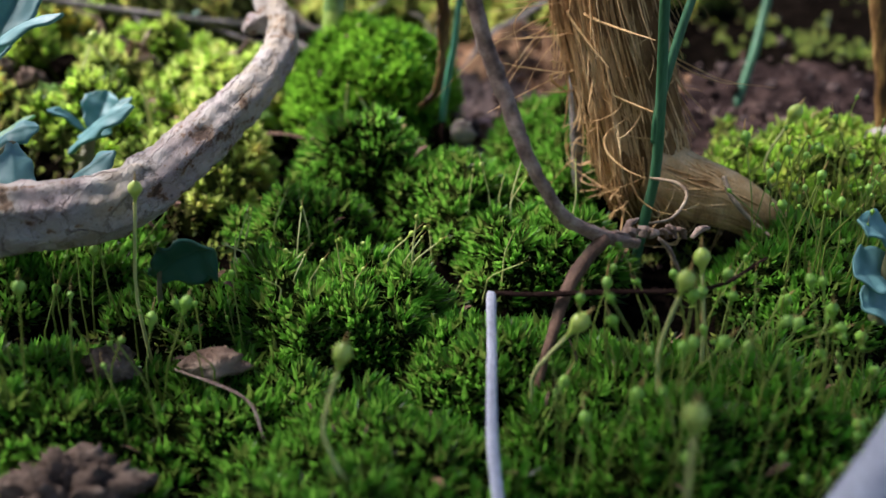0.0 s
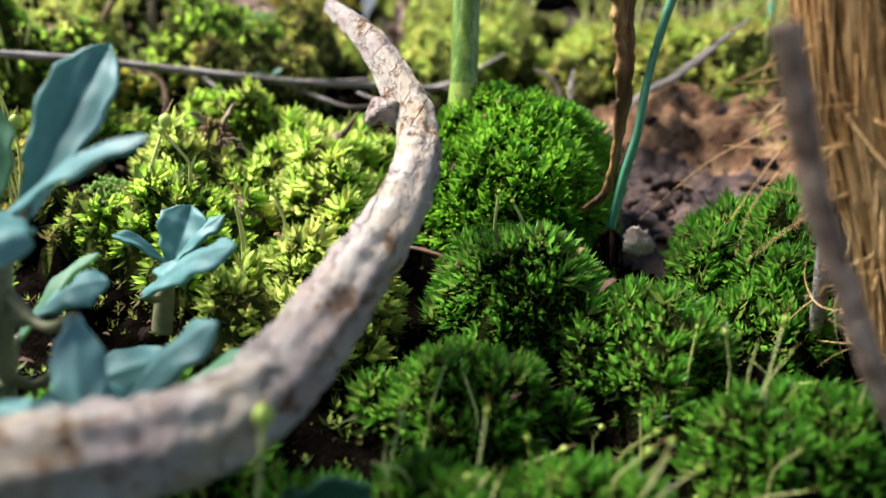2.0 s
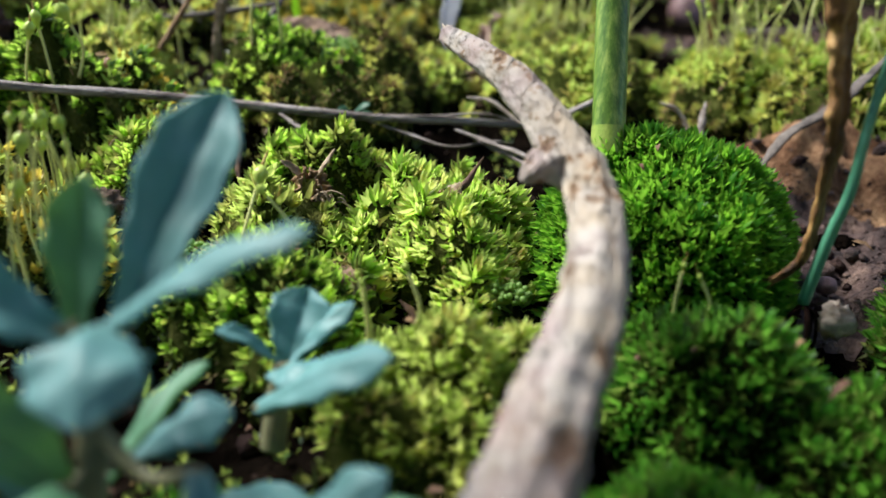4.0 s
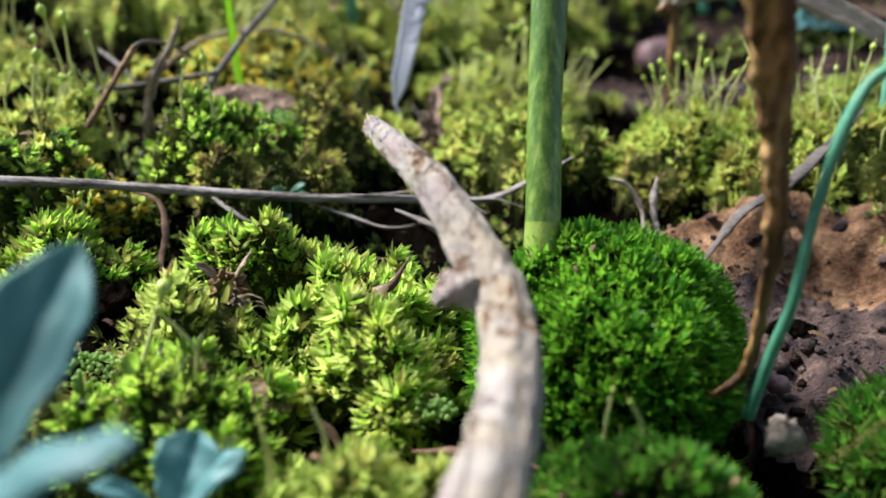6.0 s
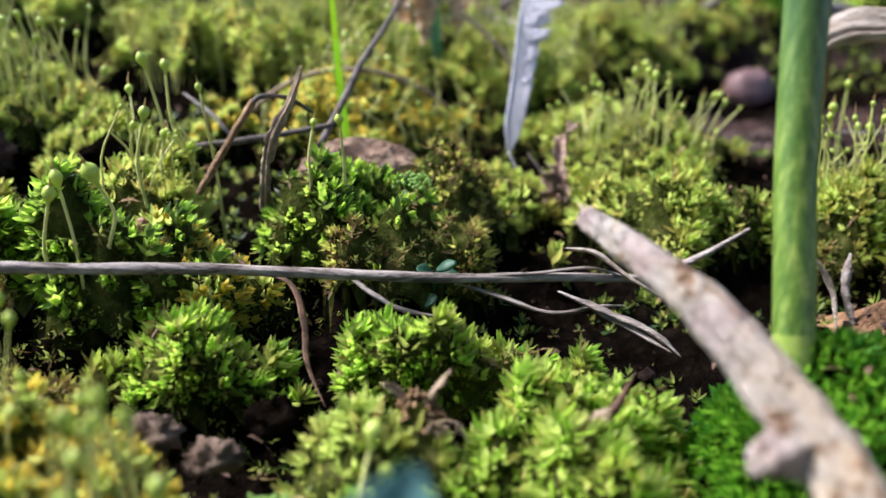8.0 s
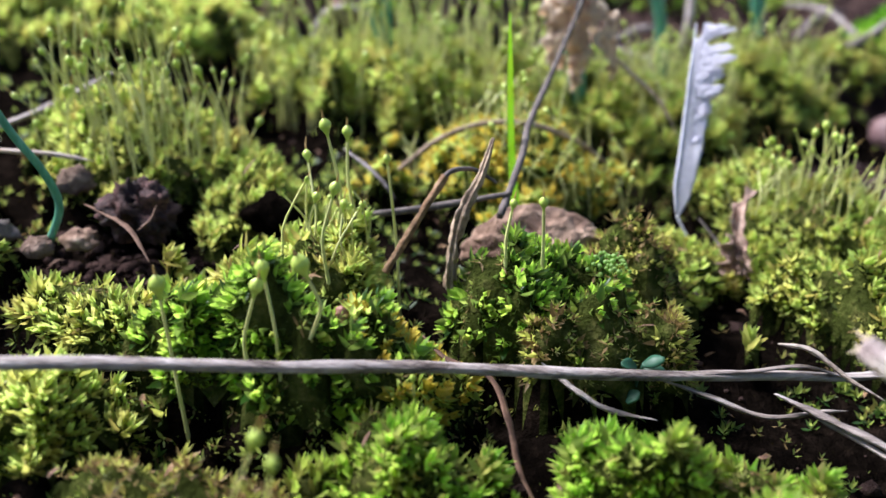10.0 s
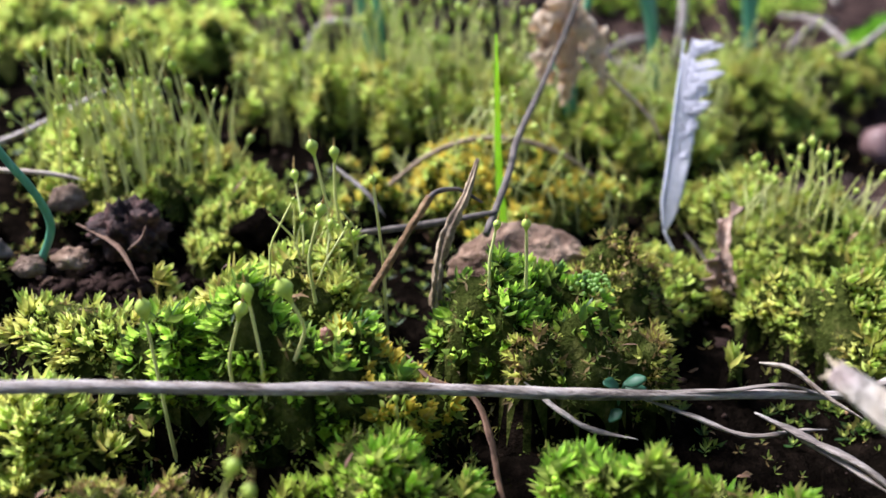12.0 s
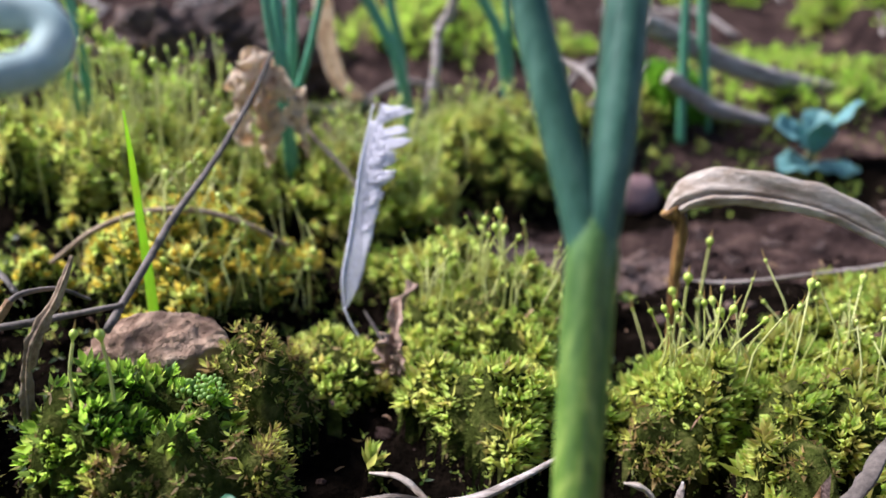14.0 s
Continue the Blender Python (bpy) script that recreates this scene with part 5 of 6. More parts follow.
# leaning grey twig, arched straw, bent twig
stem_thing("leaning_twig", "thin dark grey twig leaning over the moss", "twig", [(-0.0645, 0.1990, 0.0120), (-0.0615, 0.2100, 0.0166), (-0.0603, 0.2188, 0.0185), (-0.0567, 0.2311, 0.0225), (-0.0526, 0.2421, 0.0287), (-0.0495, 0.2475, 0.0350)], [0.0005, 0.0005, 0.0005, 0.00045, 0.0004, 0.0003], GREY_TWIG, n=50, sides=10, rough=0.1)
stem_thing("lying_twig", "thin dark grey twig lying on golden moss", "twig", [(-0.0830, 0.1970, 0.0125), (-0.0730, 0.2000, 0.0128), (-0.0630, 0.2020, 0.0140)], [0.0004, 0.0005, 0.0003], GREY_TWIG, n=24, sides=8, rough=0.1)
stem_thing("arched_straw", "pale thin straw arching over golden moss", "straw", [(-0.0800, 0.2250, 0.0090), (-0.0737, 0.2272, 0.0133), (-0.0669, 0.2299, 0.0150), (-0.0594, 0.2315, 0.0144), (-0.0521, 0.2331, 0.0112), (-0.0470, 0.2350, 0.0070)], [0.0004, 0.00045, 0.0005, 0.0005, 0.00045, 0.0003], TAN_TWIG, n=40, sides=8, rough=0.05)
bent = thing("bent_twig", "dry brown twig bent over at a sharp angle", "twig", at=(-0.0770, 0.1860, 0.010))
o = bent.location
part("stem", tube("stem", [Vector(p) - o for p in ((-0.0777, 0.1857, 0.0103), (-0.0754, 0.1873, 0.0138), (-0.0731, 0.1889, 0.0172), (-0.0709, 0.1905, 0.0204))], [0.0004, 0.00042, 0.00040, 0.00044], BROWN_TWIG, n=60, sides=14, rough=0.18, freq=700, ridges=5, ridge=0.22, spin=1), bent, "straight ridged lower stem")
part("bent_end", tube("bent_end", [Vector(p) - o for p in ((-0.0711, 0.1903, 0.0202), (-0.0700, 0.1915, 0.0207), (-0.0676, 0.1949, 0.0196), (-0.0650, 0.1970, 0.0172))], [0.00036, 0.0003, 0.00026, 0.00018], GREY_TWIG, n=40, sides=10, rough=0.2, freq=700), bent, "thin dark end bent over")
part("side_stem", tube("side_stem", [Vector(p) - o for p in ((-0.0705, 0.1885, 0.0070), (-0.0700, 0.1890, 0.0120), (-0.0690, 0.1900, 0.0160), (-0.0670, 0.1925, 0.0195), (-0.0655, 0.1950, 0.0235))], [0.0009, 0.0008, 0.0011, 0.0007, 0.0003], TAN_TWIG, n=110, sides=24, rough=0.5, freq=620, ridges=5, ridge=0.35, flat=0.6, spin=1.5), bent)

# ---- feather ----
feather = thing("feather", "small ragged pale grey feather stuck upright in soil", "feather", at=(-0.0378, 0.2200, 0.001))
o = feather.location
RACHIS = [(-0.0362, 0.2180, -0.0010), (-0.0379, 0.2201, 0.0039), (-0.0381, 0.2222, 0.0076), (-0.0374, 0.2246, 0.0111), (-0.0367, 0.2273, 0.0146), (-0.0361, 0.2297, 0.0182), (-0.0355, 0.2322, 0.0219), (-0.0346, 0.2355, 0.0253), (-0.0337, 0.2395, 0.0287)]
part("shaft", tube("shaft", [Vector(p) - o for p in RACHIS[1:]], [0.00012, 0.00022, 0.00024, 0.00024, 0.0002, 0.00018, 0.00015, 0.0001], WHITE_STEM, n=50, sides=8), feather, "pale quill")
rc = curve_points(RACHIS[1:], 60)
right = Vector((0.97, 0.10, 0.06))
VANE = [0.0002, 0.0012, 0.0015, 0.0016, 0.0017, 0.0018, 0.0018, 0.0017, 0.0015, 0.0010]
vane = part("vane", sheet("vane", [p + right * w - o for p, w in zip(rc[::6], VANE)], VANE, FEATHER, right, n=44, m=8, cup=0.03, wave=0.04, lobes=0.03, lobe_n=6, thick=0.00012, rib_depth=0.0), feather, "closed grey-white vane")
i = 22
while i < 59:
    # barbs cling together in ragged strands, with gaps between them
    tuft = int(rng.integers(2, 5))
    u = (i - 22) / 37
    reach = (0.0012 + 0.0036 * min(1.0, u * 1.7)) * rng.uniform(0.70, 1.10)
    t = (rc[min(i + 1, 59)] - rc[i - 1]).normalized()
    tip_at = rc[min(i + tuft // 2, 59)] + right * (0.0022 + reach) + t * rng.normal(0.0004, 0.0005) + Vector((0, rng.normal(0, 0.0004), 0))
    for j in range(tuft):
        k = min(i + j, 59)
        b0 = rc[k] + right * 0.0012
        e = tip_at + t * ((j - tuft / 2) * 0.00022 + rng.normal(0, 0.00012)) - right * rng.uniform(0, 0.0009)
        sag = t * rng.normal(-0.0003, 0.0002)
        w = rng.uniform(0.75, 1.25)
        part("barb", sheet("barb", [b0 - o, b0.lerp(e, 0.3) + sag - o, b0.lerp(e, 0.65) + sag * 0.6 + Vector((0, rng.normal(0, 0.0002), 0)) - o, e - o], [0.0007 * w, 0.0006 * w, 0.00042 * w, 0.00036 * w, 0.00028 * w, 0.00006], FEATHER, t, n=14, m=4, cup=0.08, wave=0.16, thick=0.00006, seed=k * 1.7, rib_depth=0.0), vane)
    i += tuft
part("thread", tube("thread", [Vector(p) - o for p in ((-0.0379, 0.2201, 0.0039), (-0.0366, 0.2185, 0.0016), (-0.0345, 0.2165, -0.0012))], [0.00016, 0.00013, 0.0001], WHITE_STEM, n=14, sides=6), feather, "bare thread of the quill")

# green grass blade by the rock
stem_thing("grass_shoot", "bright green upright young grass shoot", "grass", [(-0.0618, 0.2090, 0.0040), (-0.0622, 0.2109, 0.0083), (-0.0628, 0.2127, 0.0145), (-0.0631, 0.2132, 0.0198), (-0.0633, 0.2134, 0.0274), (-0.0635, 0.2131, 0.0348)], [0.0008, 0.0008, 0.0007, 0.0006, 0.0005, 0.0001], MOSS_LEAF_TIP, n=30, sides=10, flat=0.5)


# ---- stones ----
def stone(name, label, x, y, size, mat, sink=0.35, rough=0.22, seed=1.0, turn=0.0, z=None, freq=3.0, facet=0.15, category="stone", group="", knob=0.0, fine=1):
    ob = part(name, lump(name, size, mat, rough, freq, seed, rings=14 * fine, sides=20 * fine, facet=facet, knob=knob))
    ob.location = (x, y, (height_at(x, y) if z is None else z) + size[2] * (1 - 2 * sink))
    ob.rotation_euler = (0, 0, turn)
    return tagged(ob, label, category, group)


stone("rock", "rounded brown rock with a wrinkled surface in moss", -0.0600, 0.2035, (0.0095, 0.0058, 0.0056), ROCK, 0.25, 0.10, 1.0, 0.15, z=0.0030, freq=2.5, knob=0.075, fine=6)
stone("red_stone", "rough dark red stone on bare soil", -0.1115, 0.2000, (0.0050, 0.0044, 0.0042), RED_ROCK, 0.15, 0.45, 2.0, 0.4, z=0.0088, freq=4.5, facet=0.45, knob=0.03, fine=2)
stone("pebble", "smooth rounded pinkish pebble on brown soil", 0.0215, 0.2870, (0.0058, 0.0050, 0.0054), PINK_STONE, 0.2, 0.14, 3.0, z=-0.0075)
stone("pale_clod", "pale knobbly clod beside the onion bulb", 0.0030, 0.1350, (0.0018, 0.0015, 0.0019), TWIST, 0.1, 0.5, 4.0, freq=5, z=-0.0072)
stone("round_pebble", "small round brown pebble on bare soil", 0.0070, 0.1480, (0.0013, 0.0012, 0.0011), PINK_STONE, 0.2, 0.12, 5.0, z=-0.0092)
stone("brown_pebble", "smooth brown pebble half buried in moss", -0.0455, 0.1375, (0.0034, 0.0026, 0.0021), ROCK, 0.3, 0.12, 6.0, z=-0.0042)
stone("flat_pebble", "brown pebble lying in shaded moss", -0.0232, 0.0775, (0.0036, 0.0024, 0.0013), ROCK, 0.2, 0.30, 7.0, z=-0.0114, facet=0.3)
stone("grey_clod", "knobbly grey-brown clod in shaded moss", -0.0335, 0.0775, (0.0026, 0.0020, 0.0020), PALE_STONE, 0.2, 0.55, 8.0, z=-0.0120, freq=6)
stone("large_clod", "large crumbly grey-brown clod of earth", -0.0325, 0.0615, (0.0062, 0.0044, 0.0038), PALE_STONE, 0.2, 0.45, 9.0, z=-0.0165, freq=6, facet=0.3, knob=0.05, fine=4)
stone("earth_clod", "small crumbly clod of earth by mossy soil", -0.0745, 0.1500, (0.0026, 0.0020, 0.0019), PALE_STONE, 0.2, 0.6, 10.0, freq=6, z=-0.0005)
stone("earth_clod", "small crumbly clod of earth by mossy soil", -0.0690, 0.1490, (0.0026, 0.0018, 0.0015), PALE_STONE, 0.2, 0.6, 11.0, freq=6, z=-0.0020)
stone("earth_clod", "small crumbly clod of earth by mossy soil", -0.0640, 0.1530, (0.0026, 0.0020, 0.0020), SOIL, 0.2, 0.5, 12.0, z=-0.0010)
stone("small_stone", "small tan stone beside dark soil", -0.1180, 0.1960, (0.0024, 0.0020, 0.0014), ROCK, 0.2, 0.4, 13.0, z=0.0085)
stone("small_stone", "small tan stone beside dark soil", -0.1230, 0.2080, (0.0027, 0.0022, 0.0018), PALE_STONE, 0.2, 0.45, 14.0, z=0.0120)
stone("small_stone", "small grey stone beside dark soil", -0.1290, 0.1960, (0.0030, 0.0026, 0.0019), GREY_TWIG, 0.2, 0.4, 15.0, z=0.0090)
stone("small_stone", "small pale stone beside dark soil", -0.1215, 0.1925, (0.0020, 0.0018, 0.0014), PALE_STONE, 0.2, 0.45, 16.0, z=0.0090)
stone("dark_clod", "dark knobbly clod of earth", -0.0960, 0.2080, (0.0040, 0.0034, 0.0034), SOIL, 0.2, 0.4, 17.0, z=0.006)
stone("brown_clod", "pale brown clod standing behind the moss", -0.1000, 0.2860, (0.0034, 0.0030, 0.0052), ROCK, 0.1, 0.25, 18.0, z=0.0050)
stone("tan_clod", "tan clod half hidden in moss", -0.0980, 0.3000, (0.0058, 0.0048, 0.0052), ROCK, 0.2, 0.25, 19.0)
stone("pale_seed", "small pale brown seed lying on moss", -0.0810, 0.1745, (0.0008, 0.0006, 0.0010), SEED, 0.1, 0.2, 22.0, z=0.0100, category="seed")
stone("earth_bank", "large crumbly brown clod of earth behind moss", -0.0800, 0.3230, (0.0210, 0.0100, 0.0130), CLAY, 0.15, 0.5, 24.0, freq=5, facet=0.3, z=0.0070, knob=0.10, fine=4)
stone("earth_bank", "crumbly brown clod of earth behind moss", -0.0560, 0.3330, (0.0130, 0.0080, 0.0110), CLAY, 0.15, 0.5, 25.0, freq=5, facet=0.3, z=0.0070, knob=0.10, fine=3)
stone("black_crumb", "dark crumb of earth on bare clay", 0.0130, 0.1620, (0.0030, 0.0016, 0.0011), SOIL, 0.1, 0.4, 23.0)


# ---- glaucous plants ----
def leafy_plant(name, label, foot, stem_pts, leaves, mats, thin=1.0):
    root = thing(name, label, "leafy plant", at=foot)
    o = root.location
    part("stem", tube("stem", [Vector(p) - o for p in stem_pts], [0.0011 * thin, 0.0010 * thin, 0.0008 * thin], STEM_GREEN, n=24, sides=12, rough=0.05), root, "pale brownish stem")
    stems = curve_points(stem_pts, 24)
    for k, (b, t, w, side, sag) in enumerate(leaves):
        b, t = Vector(b), Vector(t)
        mid = (b + t) / 2 + Vector((0, 0, sag))
        q1 = b.lerp(mid, 0.5)
        part("leaf", sheet("leaf", [b - o, q1 - o, mid - o, mid.lerp(t, 0.55) + Vector((0, 0, sag * 0.25)) - o, t - o], [0.30 * w, 0.52 * w, 0.80 * w, 1.05 * w, 1.20 * w, 1.16 * w, 0.86 * w, 0.08 * w], mats[k % len(mats)], side, n=40, m=12, cup=0.25, lobes=0.055, lobe_n=4.4, wave=0.13, thick=0.00034, seed=k * 1.3, rib_depth=0.14), root)
        near = min((stems[i] for i in range(0, 24, 3)), key=lambda q: (q - b).length + 0.6 * max(0, q.z - b.z))
        if thin >= 1 and (near - b).length > 0.0008:
            bow = near.lerp(b, 0.5) - Vector((0, 0, 0.25 * (near - b).length))
            part("petiole", tube("petiole", [near - o, bow - o, b - o, b.lerp(mid, 0.12) - o], [0.00055, 0.00045, 0.0004, 0.0002], STEM_GREEN, n=14, sides=8), root, "slender brownish leaf stalk")
    return root


leafy_plant("weed_seedling", "blue-green weed with soft lobed leaves among moss", (-0.0582, 0.1000, -0.0080), [(-0.0582, 0.1000, -0.0080), (-0.0565, 0.1010, 0.0032), (-0.0556, 0.1030, 0.0115)], [
    ((-0.0545, 0.1045, 0.0112), (-0.0493, 0.1158, 0.0229), 0.0024, (1, 0.1, -0.25), 0.0006), ((-0.0545, 0.1020, 0.0122), (-0.0412, 0.1000, 0.0194), 0.0016, (0.1, 1, 0.1), 0.0012),
    ((-0.0572, 0.1040, 0.0112), (-0.0564, 0.1072, 0.0200), 0.0018, (1, 0, 0.1), 0.0), ((-0.0569, 0.1020, 0.0120), (-0.0640, 0.0995, 0.0157), 0.0022, (0.1, 1, 0.4), 0.001),
    ((-0.0545, 0.1015, 0.0125), (-0.0528, 0.0935, 0.0112), 0.0028, (1, 0, 0), 0.0016), ((-0.0570, 0.1000, 0.0015), (-0.0630, 0.0980, 0.0094), 0.0022, (0.2, 1, 0.3), 0.001),
    ((-0.0484, 0.0970, 0.0058), (-0.0452, 0.0890, 0.0016), 0.0017, (1, 0.2, 0), 0.0012), ((-0.0465, 0.0965, -0.0034), (-0.0376, 0.0990, 0.0041), 0.0020, (0.1, 1, 0.5), 0.0008),
    ((-0.0452, 0.0990, -0.0062), (-0.0345, 0.1012, -0.0008), 0.0020, (0.1, 1, 0.3), 0.0012), ((-0.0539, 0.1020, 0.0030), (-0.0477, 0.1030, 0.0056), 0.0015, (0.2, 1, 0.5), 0.0008),
    ((-0.0567, 0.0970, -0.0006), (-0.0615, 0.0930, 0.0016), 0.0018, (0.4, 1, 0.2), 0.001), ((-0.0575, 0.1040, -0.0008), (-0.0514, 0.1102, 0.0050), 0.0010, (0.8, -0.6, 0.3), 0.0008),
    ((-0.0560, 0.0915, -0.0008), (-0.0489, 0.0890, 0.0020), 0.0016, (0.2, 1, 0.2), 0.0008), ((-0.0560, 0.1000, -0.0050), (-0.0490, 0.0950, -0.0030), 0.0020, (0.4, 1, 0.2), 0.0010),
    ((-0.0590, 0.0985, -0.0040), (-0.0640, 0.0920, -0.0010), 0.0020, (0.7, -0.7, 0.2), 0.0010), ((-0.0540, 0.1010, -0.0060), (-0.0440, 0.1060, -0.0040), 0.0021, (0.2, 1, 0.5), 0.0010), ((-0.0600, 0.1020, -0.0030), (-0.0660, 0.1060, 0.0030), 0.0020, (0.5, 0.8, 0.3), 0.0008),
    ((-0.0575, 0.0975, 0.0040), (-0.0555, 0.0915, 0.0040), 0.0019, (1, 0.1, 0.1), 0.0012), ((-0.0520, 0.1000, -0.0010), (-0.0455, 0.0975, -0.0050), 0.0018, (0.3, 1, -0.4), 0.0012)], (GLAUCOUS, GLAUCOUS, SOFT_GREEN))
leafy_plant("weed_seedling", "small blue-green weed seedling with rounded leaves", (-0.0490, 0.1160, -0.0070), [(-0.0490, 0.1160, -0.0070), (-0.0484, 0.1170, -0.0030), (-0.0479, 0.1180, 0.0000)], [
    ((-0.0477, 0.1180, -0.0007), (-0.0461, 0.1222, 0.0046), 0.0021, (1, 0, -0.1), 0.0004), ((-0.0481, 0.1180, 0.0000), (-0.0527, 0.1170, 0.0036), 0.0006, (0, 1, 0.3), 0.0008),
    ((-0.0490, 0.1130, -0.0010), (-0.0379, 0.1080, 0.0066), 0.0017, (0.2, 1, 0.4), 0.0008), ((-0.0471, 0.1180, -0.0001), (-0.0421, 0.1200, 0.0042), 0.0011, (0.1, 1, 0.4), 0.0006),
    ((-0.0485, 0.1160, 0.0000), (-0.0437, 0.1130, 0.0012), 0.0016, (0.3, 1, 0.1), 0.0008)], (GLAUCOUS,))
leafy_plant("weed_seedling", "round leaf tinted dark as shaded, under the stick", (-0.0320, 0.0900, -0.0110), [(-0.0320, 0.0900, -0.0110), (-0.0316, 0.0893, -0.0085), (-0.0312, 0.0890, -0.0060)], [
    ((-0.0320, 0.0892, -0.0070), (-0.0246, 0.0876, -0.0030), 0.0031, (0.25, 0.5, -1), 0.0004)], (GLAUCOUS_SHADED,), 0.3)
leafy_plant("weed_seedling", "pale blue-green leaves of a weed at the edge", (0.0470, 0.0850, -0.0100), [(0.0470, 0.0850, -0.0100), (0.0468, 0.0845, -0.0050), (0.0465, 0.0842, -0.0015)], [
    ((0.0480, 0.0850, -0.0050), (0.0425, 0.0830, -0.0035), 0.0024, (0.1, 1, 0.6), 0.0006), ((0.0475, 0.0850, -0.0020), (0.0430, 0.0860, 0.0015), 0.0016, (0.1, 1, 0.5), 0.0006), ((0.0480, 0.0830, -0.0080), (0.0430, 0.0810, -0.0062), 0.0020, (0.1, 1, 0.5), 0.0006)], (GLAUCOUS,))
leafy_plant("weed_seedling", "blue-green weed rosette on far brown soil", (0.0600, 0.2900, -0.001), [(0.0600, 0.2900, -0.001), (0.0600, 0.2890, 0.0040), (0.0602, 0.2880, 0.0080)], [
    ((0.0600, 0.2880, 0.0060), (0.0500, 0.2850, 0.0125), 0.0032, (0.2, 1, 0.4), 0.001), ((0.0605, 0.2880, 0.0070), (0.0700, 0.2900, 0.0165), 0.0034, (0.3, 1, -0.5), 0.001), ((0.0600, 0.2870, 0.0060), (0.0590, 0.2830, 0.0140), 0.0026, (1, 0, 0), 0.0),
    ((0.0600, 0.2870, 0.0030), (0.0510, 0.2820, 0.0035), 0.0028, (0.3, 1, 0.3), 0.001), ((0.0600, 0.2870, 0.0030), (0.0690, 0.2830, 0.0030), 0.0028, (0.3, 1, 0.2), 0.001), ((0.0600, 0.2900, 0.0060), (0.0640, 0.2960, 0.0130), 0.0026, (1, 0, 0.2), 0.001)], (GLAUCOUS,))
sprout = thing("clover_seedling", "tiny bright green seedling with round leaves", "seedling", at=(-0.0495, 0.1790, -0.001))
o = sprout.location
part("stem", tube("stem", [(0, 0, 0), (0.0002, -0.0004, 0.0022), (0.0006, -0.0006, 0.0040)], [0.0002, 0.0002, 0.0002], SEEDLING, n=8, sides=6), sprout)
for dx, dy, dz, tx, tz in ((0.0, -0.0006, 0.0038, -0.0018, 0.0046), (0.0006, -0.0006, 0.0040, 0.0028, 0.0052), (0.0004, -0.0010, 0.0010, -0.0010, -0.0002), (0.0006, 0.0, 0.0030, 0.0030, 0.0034)):
    part("leaf", sheet("leaf", [(dx, dy, dz), ((dx + tx) / 2, dy - 0.0004, (dz + tz) / 2 + 0.0002), (tx, dy - 0.0006, tz)], [0.0002, 0.0006, 0.0008, 0.0006, 0.0002], SEEDLING, (0.1, 1, 0.6), n=10, m=4, cup=0.1), sprout)

# ---- withered leaves ----
twist = thing("twisted_dry_leaf", "withered twisted pale leaf bent over its dry stem", "dry leaf", at=(0.0091, 0.2160, 0.001))
o = twist.location
part("stem", tube("stem", [Vector(p) - o for p in ((0.0091, 0.2160, -0.002), (0.0087, 0.2168, 0.0091), (0.0090, 0.2178, 0.0175), (0.0072, 0.2180, 0.0200))], [0.0007, 0.0008, 0.0010, 0.0014], DRY, n=40, sides=12, rough=0.2, freq=700), twist, "crinkled brown stem")
fold = [(0.0070, 0.2180, 0.0192), (0.0082, 0.2178, 0.0212), (0.0108, 0.2176, 0.0226), (0.0155, 0.2170, 0.0231), (0.0214, 0.2160, 0.0227), (0.0266, 0.2150, 0.0217), (0.0319, 0.2140, 0.0197), (0.0395, 0.2120, 0.0160), (0.048, 0.210, 0.010)]
blade = part("blade", sheet("blade", [Vector(p) - o for p in fold], [0.0009, 0.0017, 0.0025, 0.0027, 0.0024, 0.0021, 0.0020, 0.0016, 0.0004], TWIST, (0.05, 0.55, 0.84), n=80, m=18, cup=0.45, wave=0.16, lobes=0.05, lobe_n=7, thick=0.00035, seed=2.0, twist=-1.5, rib_depth=0.2), twist, "pale papery twisted blade")
part("rolled_edge", tube("rolled_edge", [Vector(p) - o + Vector((0, -0.0008, -0.0012)) for p in fold[1:]], [0.0006, 0.0009, 0.0010, 0.0010, 0.0009, 0.0008, 0.0006, 0.0003], TWIST, n=70, sides=14, rough=0.22, freq=420, flat=0.7, ridges=4, ridge=0.2, spin=9), blade, "rolled brown edge of the dry blade")
husk = thing("hanging_dry_leaf", "crumpled tan dry leaf hanging on a stem", "dry leaf", at=(-0.0500, 0.2520, 0.010))
o = husk.location
part("crumpled_core", tube("crumpled_core", [Vector(p) - o for p in ((-0.0512, 0.2515, 0.0335), (-0.0520, 0.2512, 0.0300), (-0.0524, 0.2510, 0.0255), (-0.0518, 0.2512, 0.0210), (-0.0516, 0.2515, 0.0160))], [0.0016, 0.0028, 0.0024, 0.0016, 0.0006], HUSK, n=60, sides=30, rough=0.45, freq=420, flat=0.6, ridges=5, ridge=0.25, spin=3), husk)
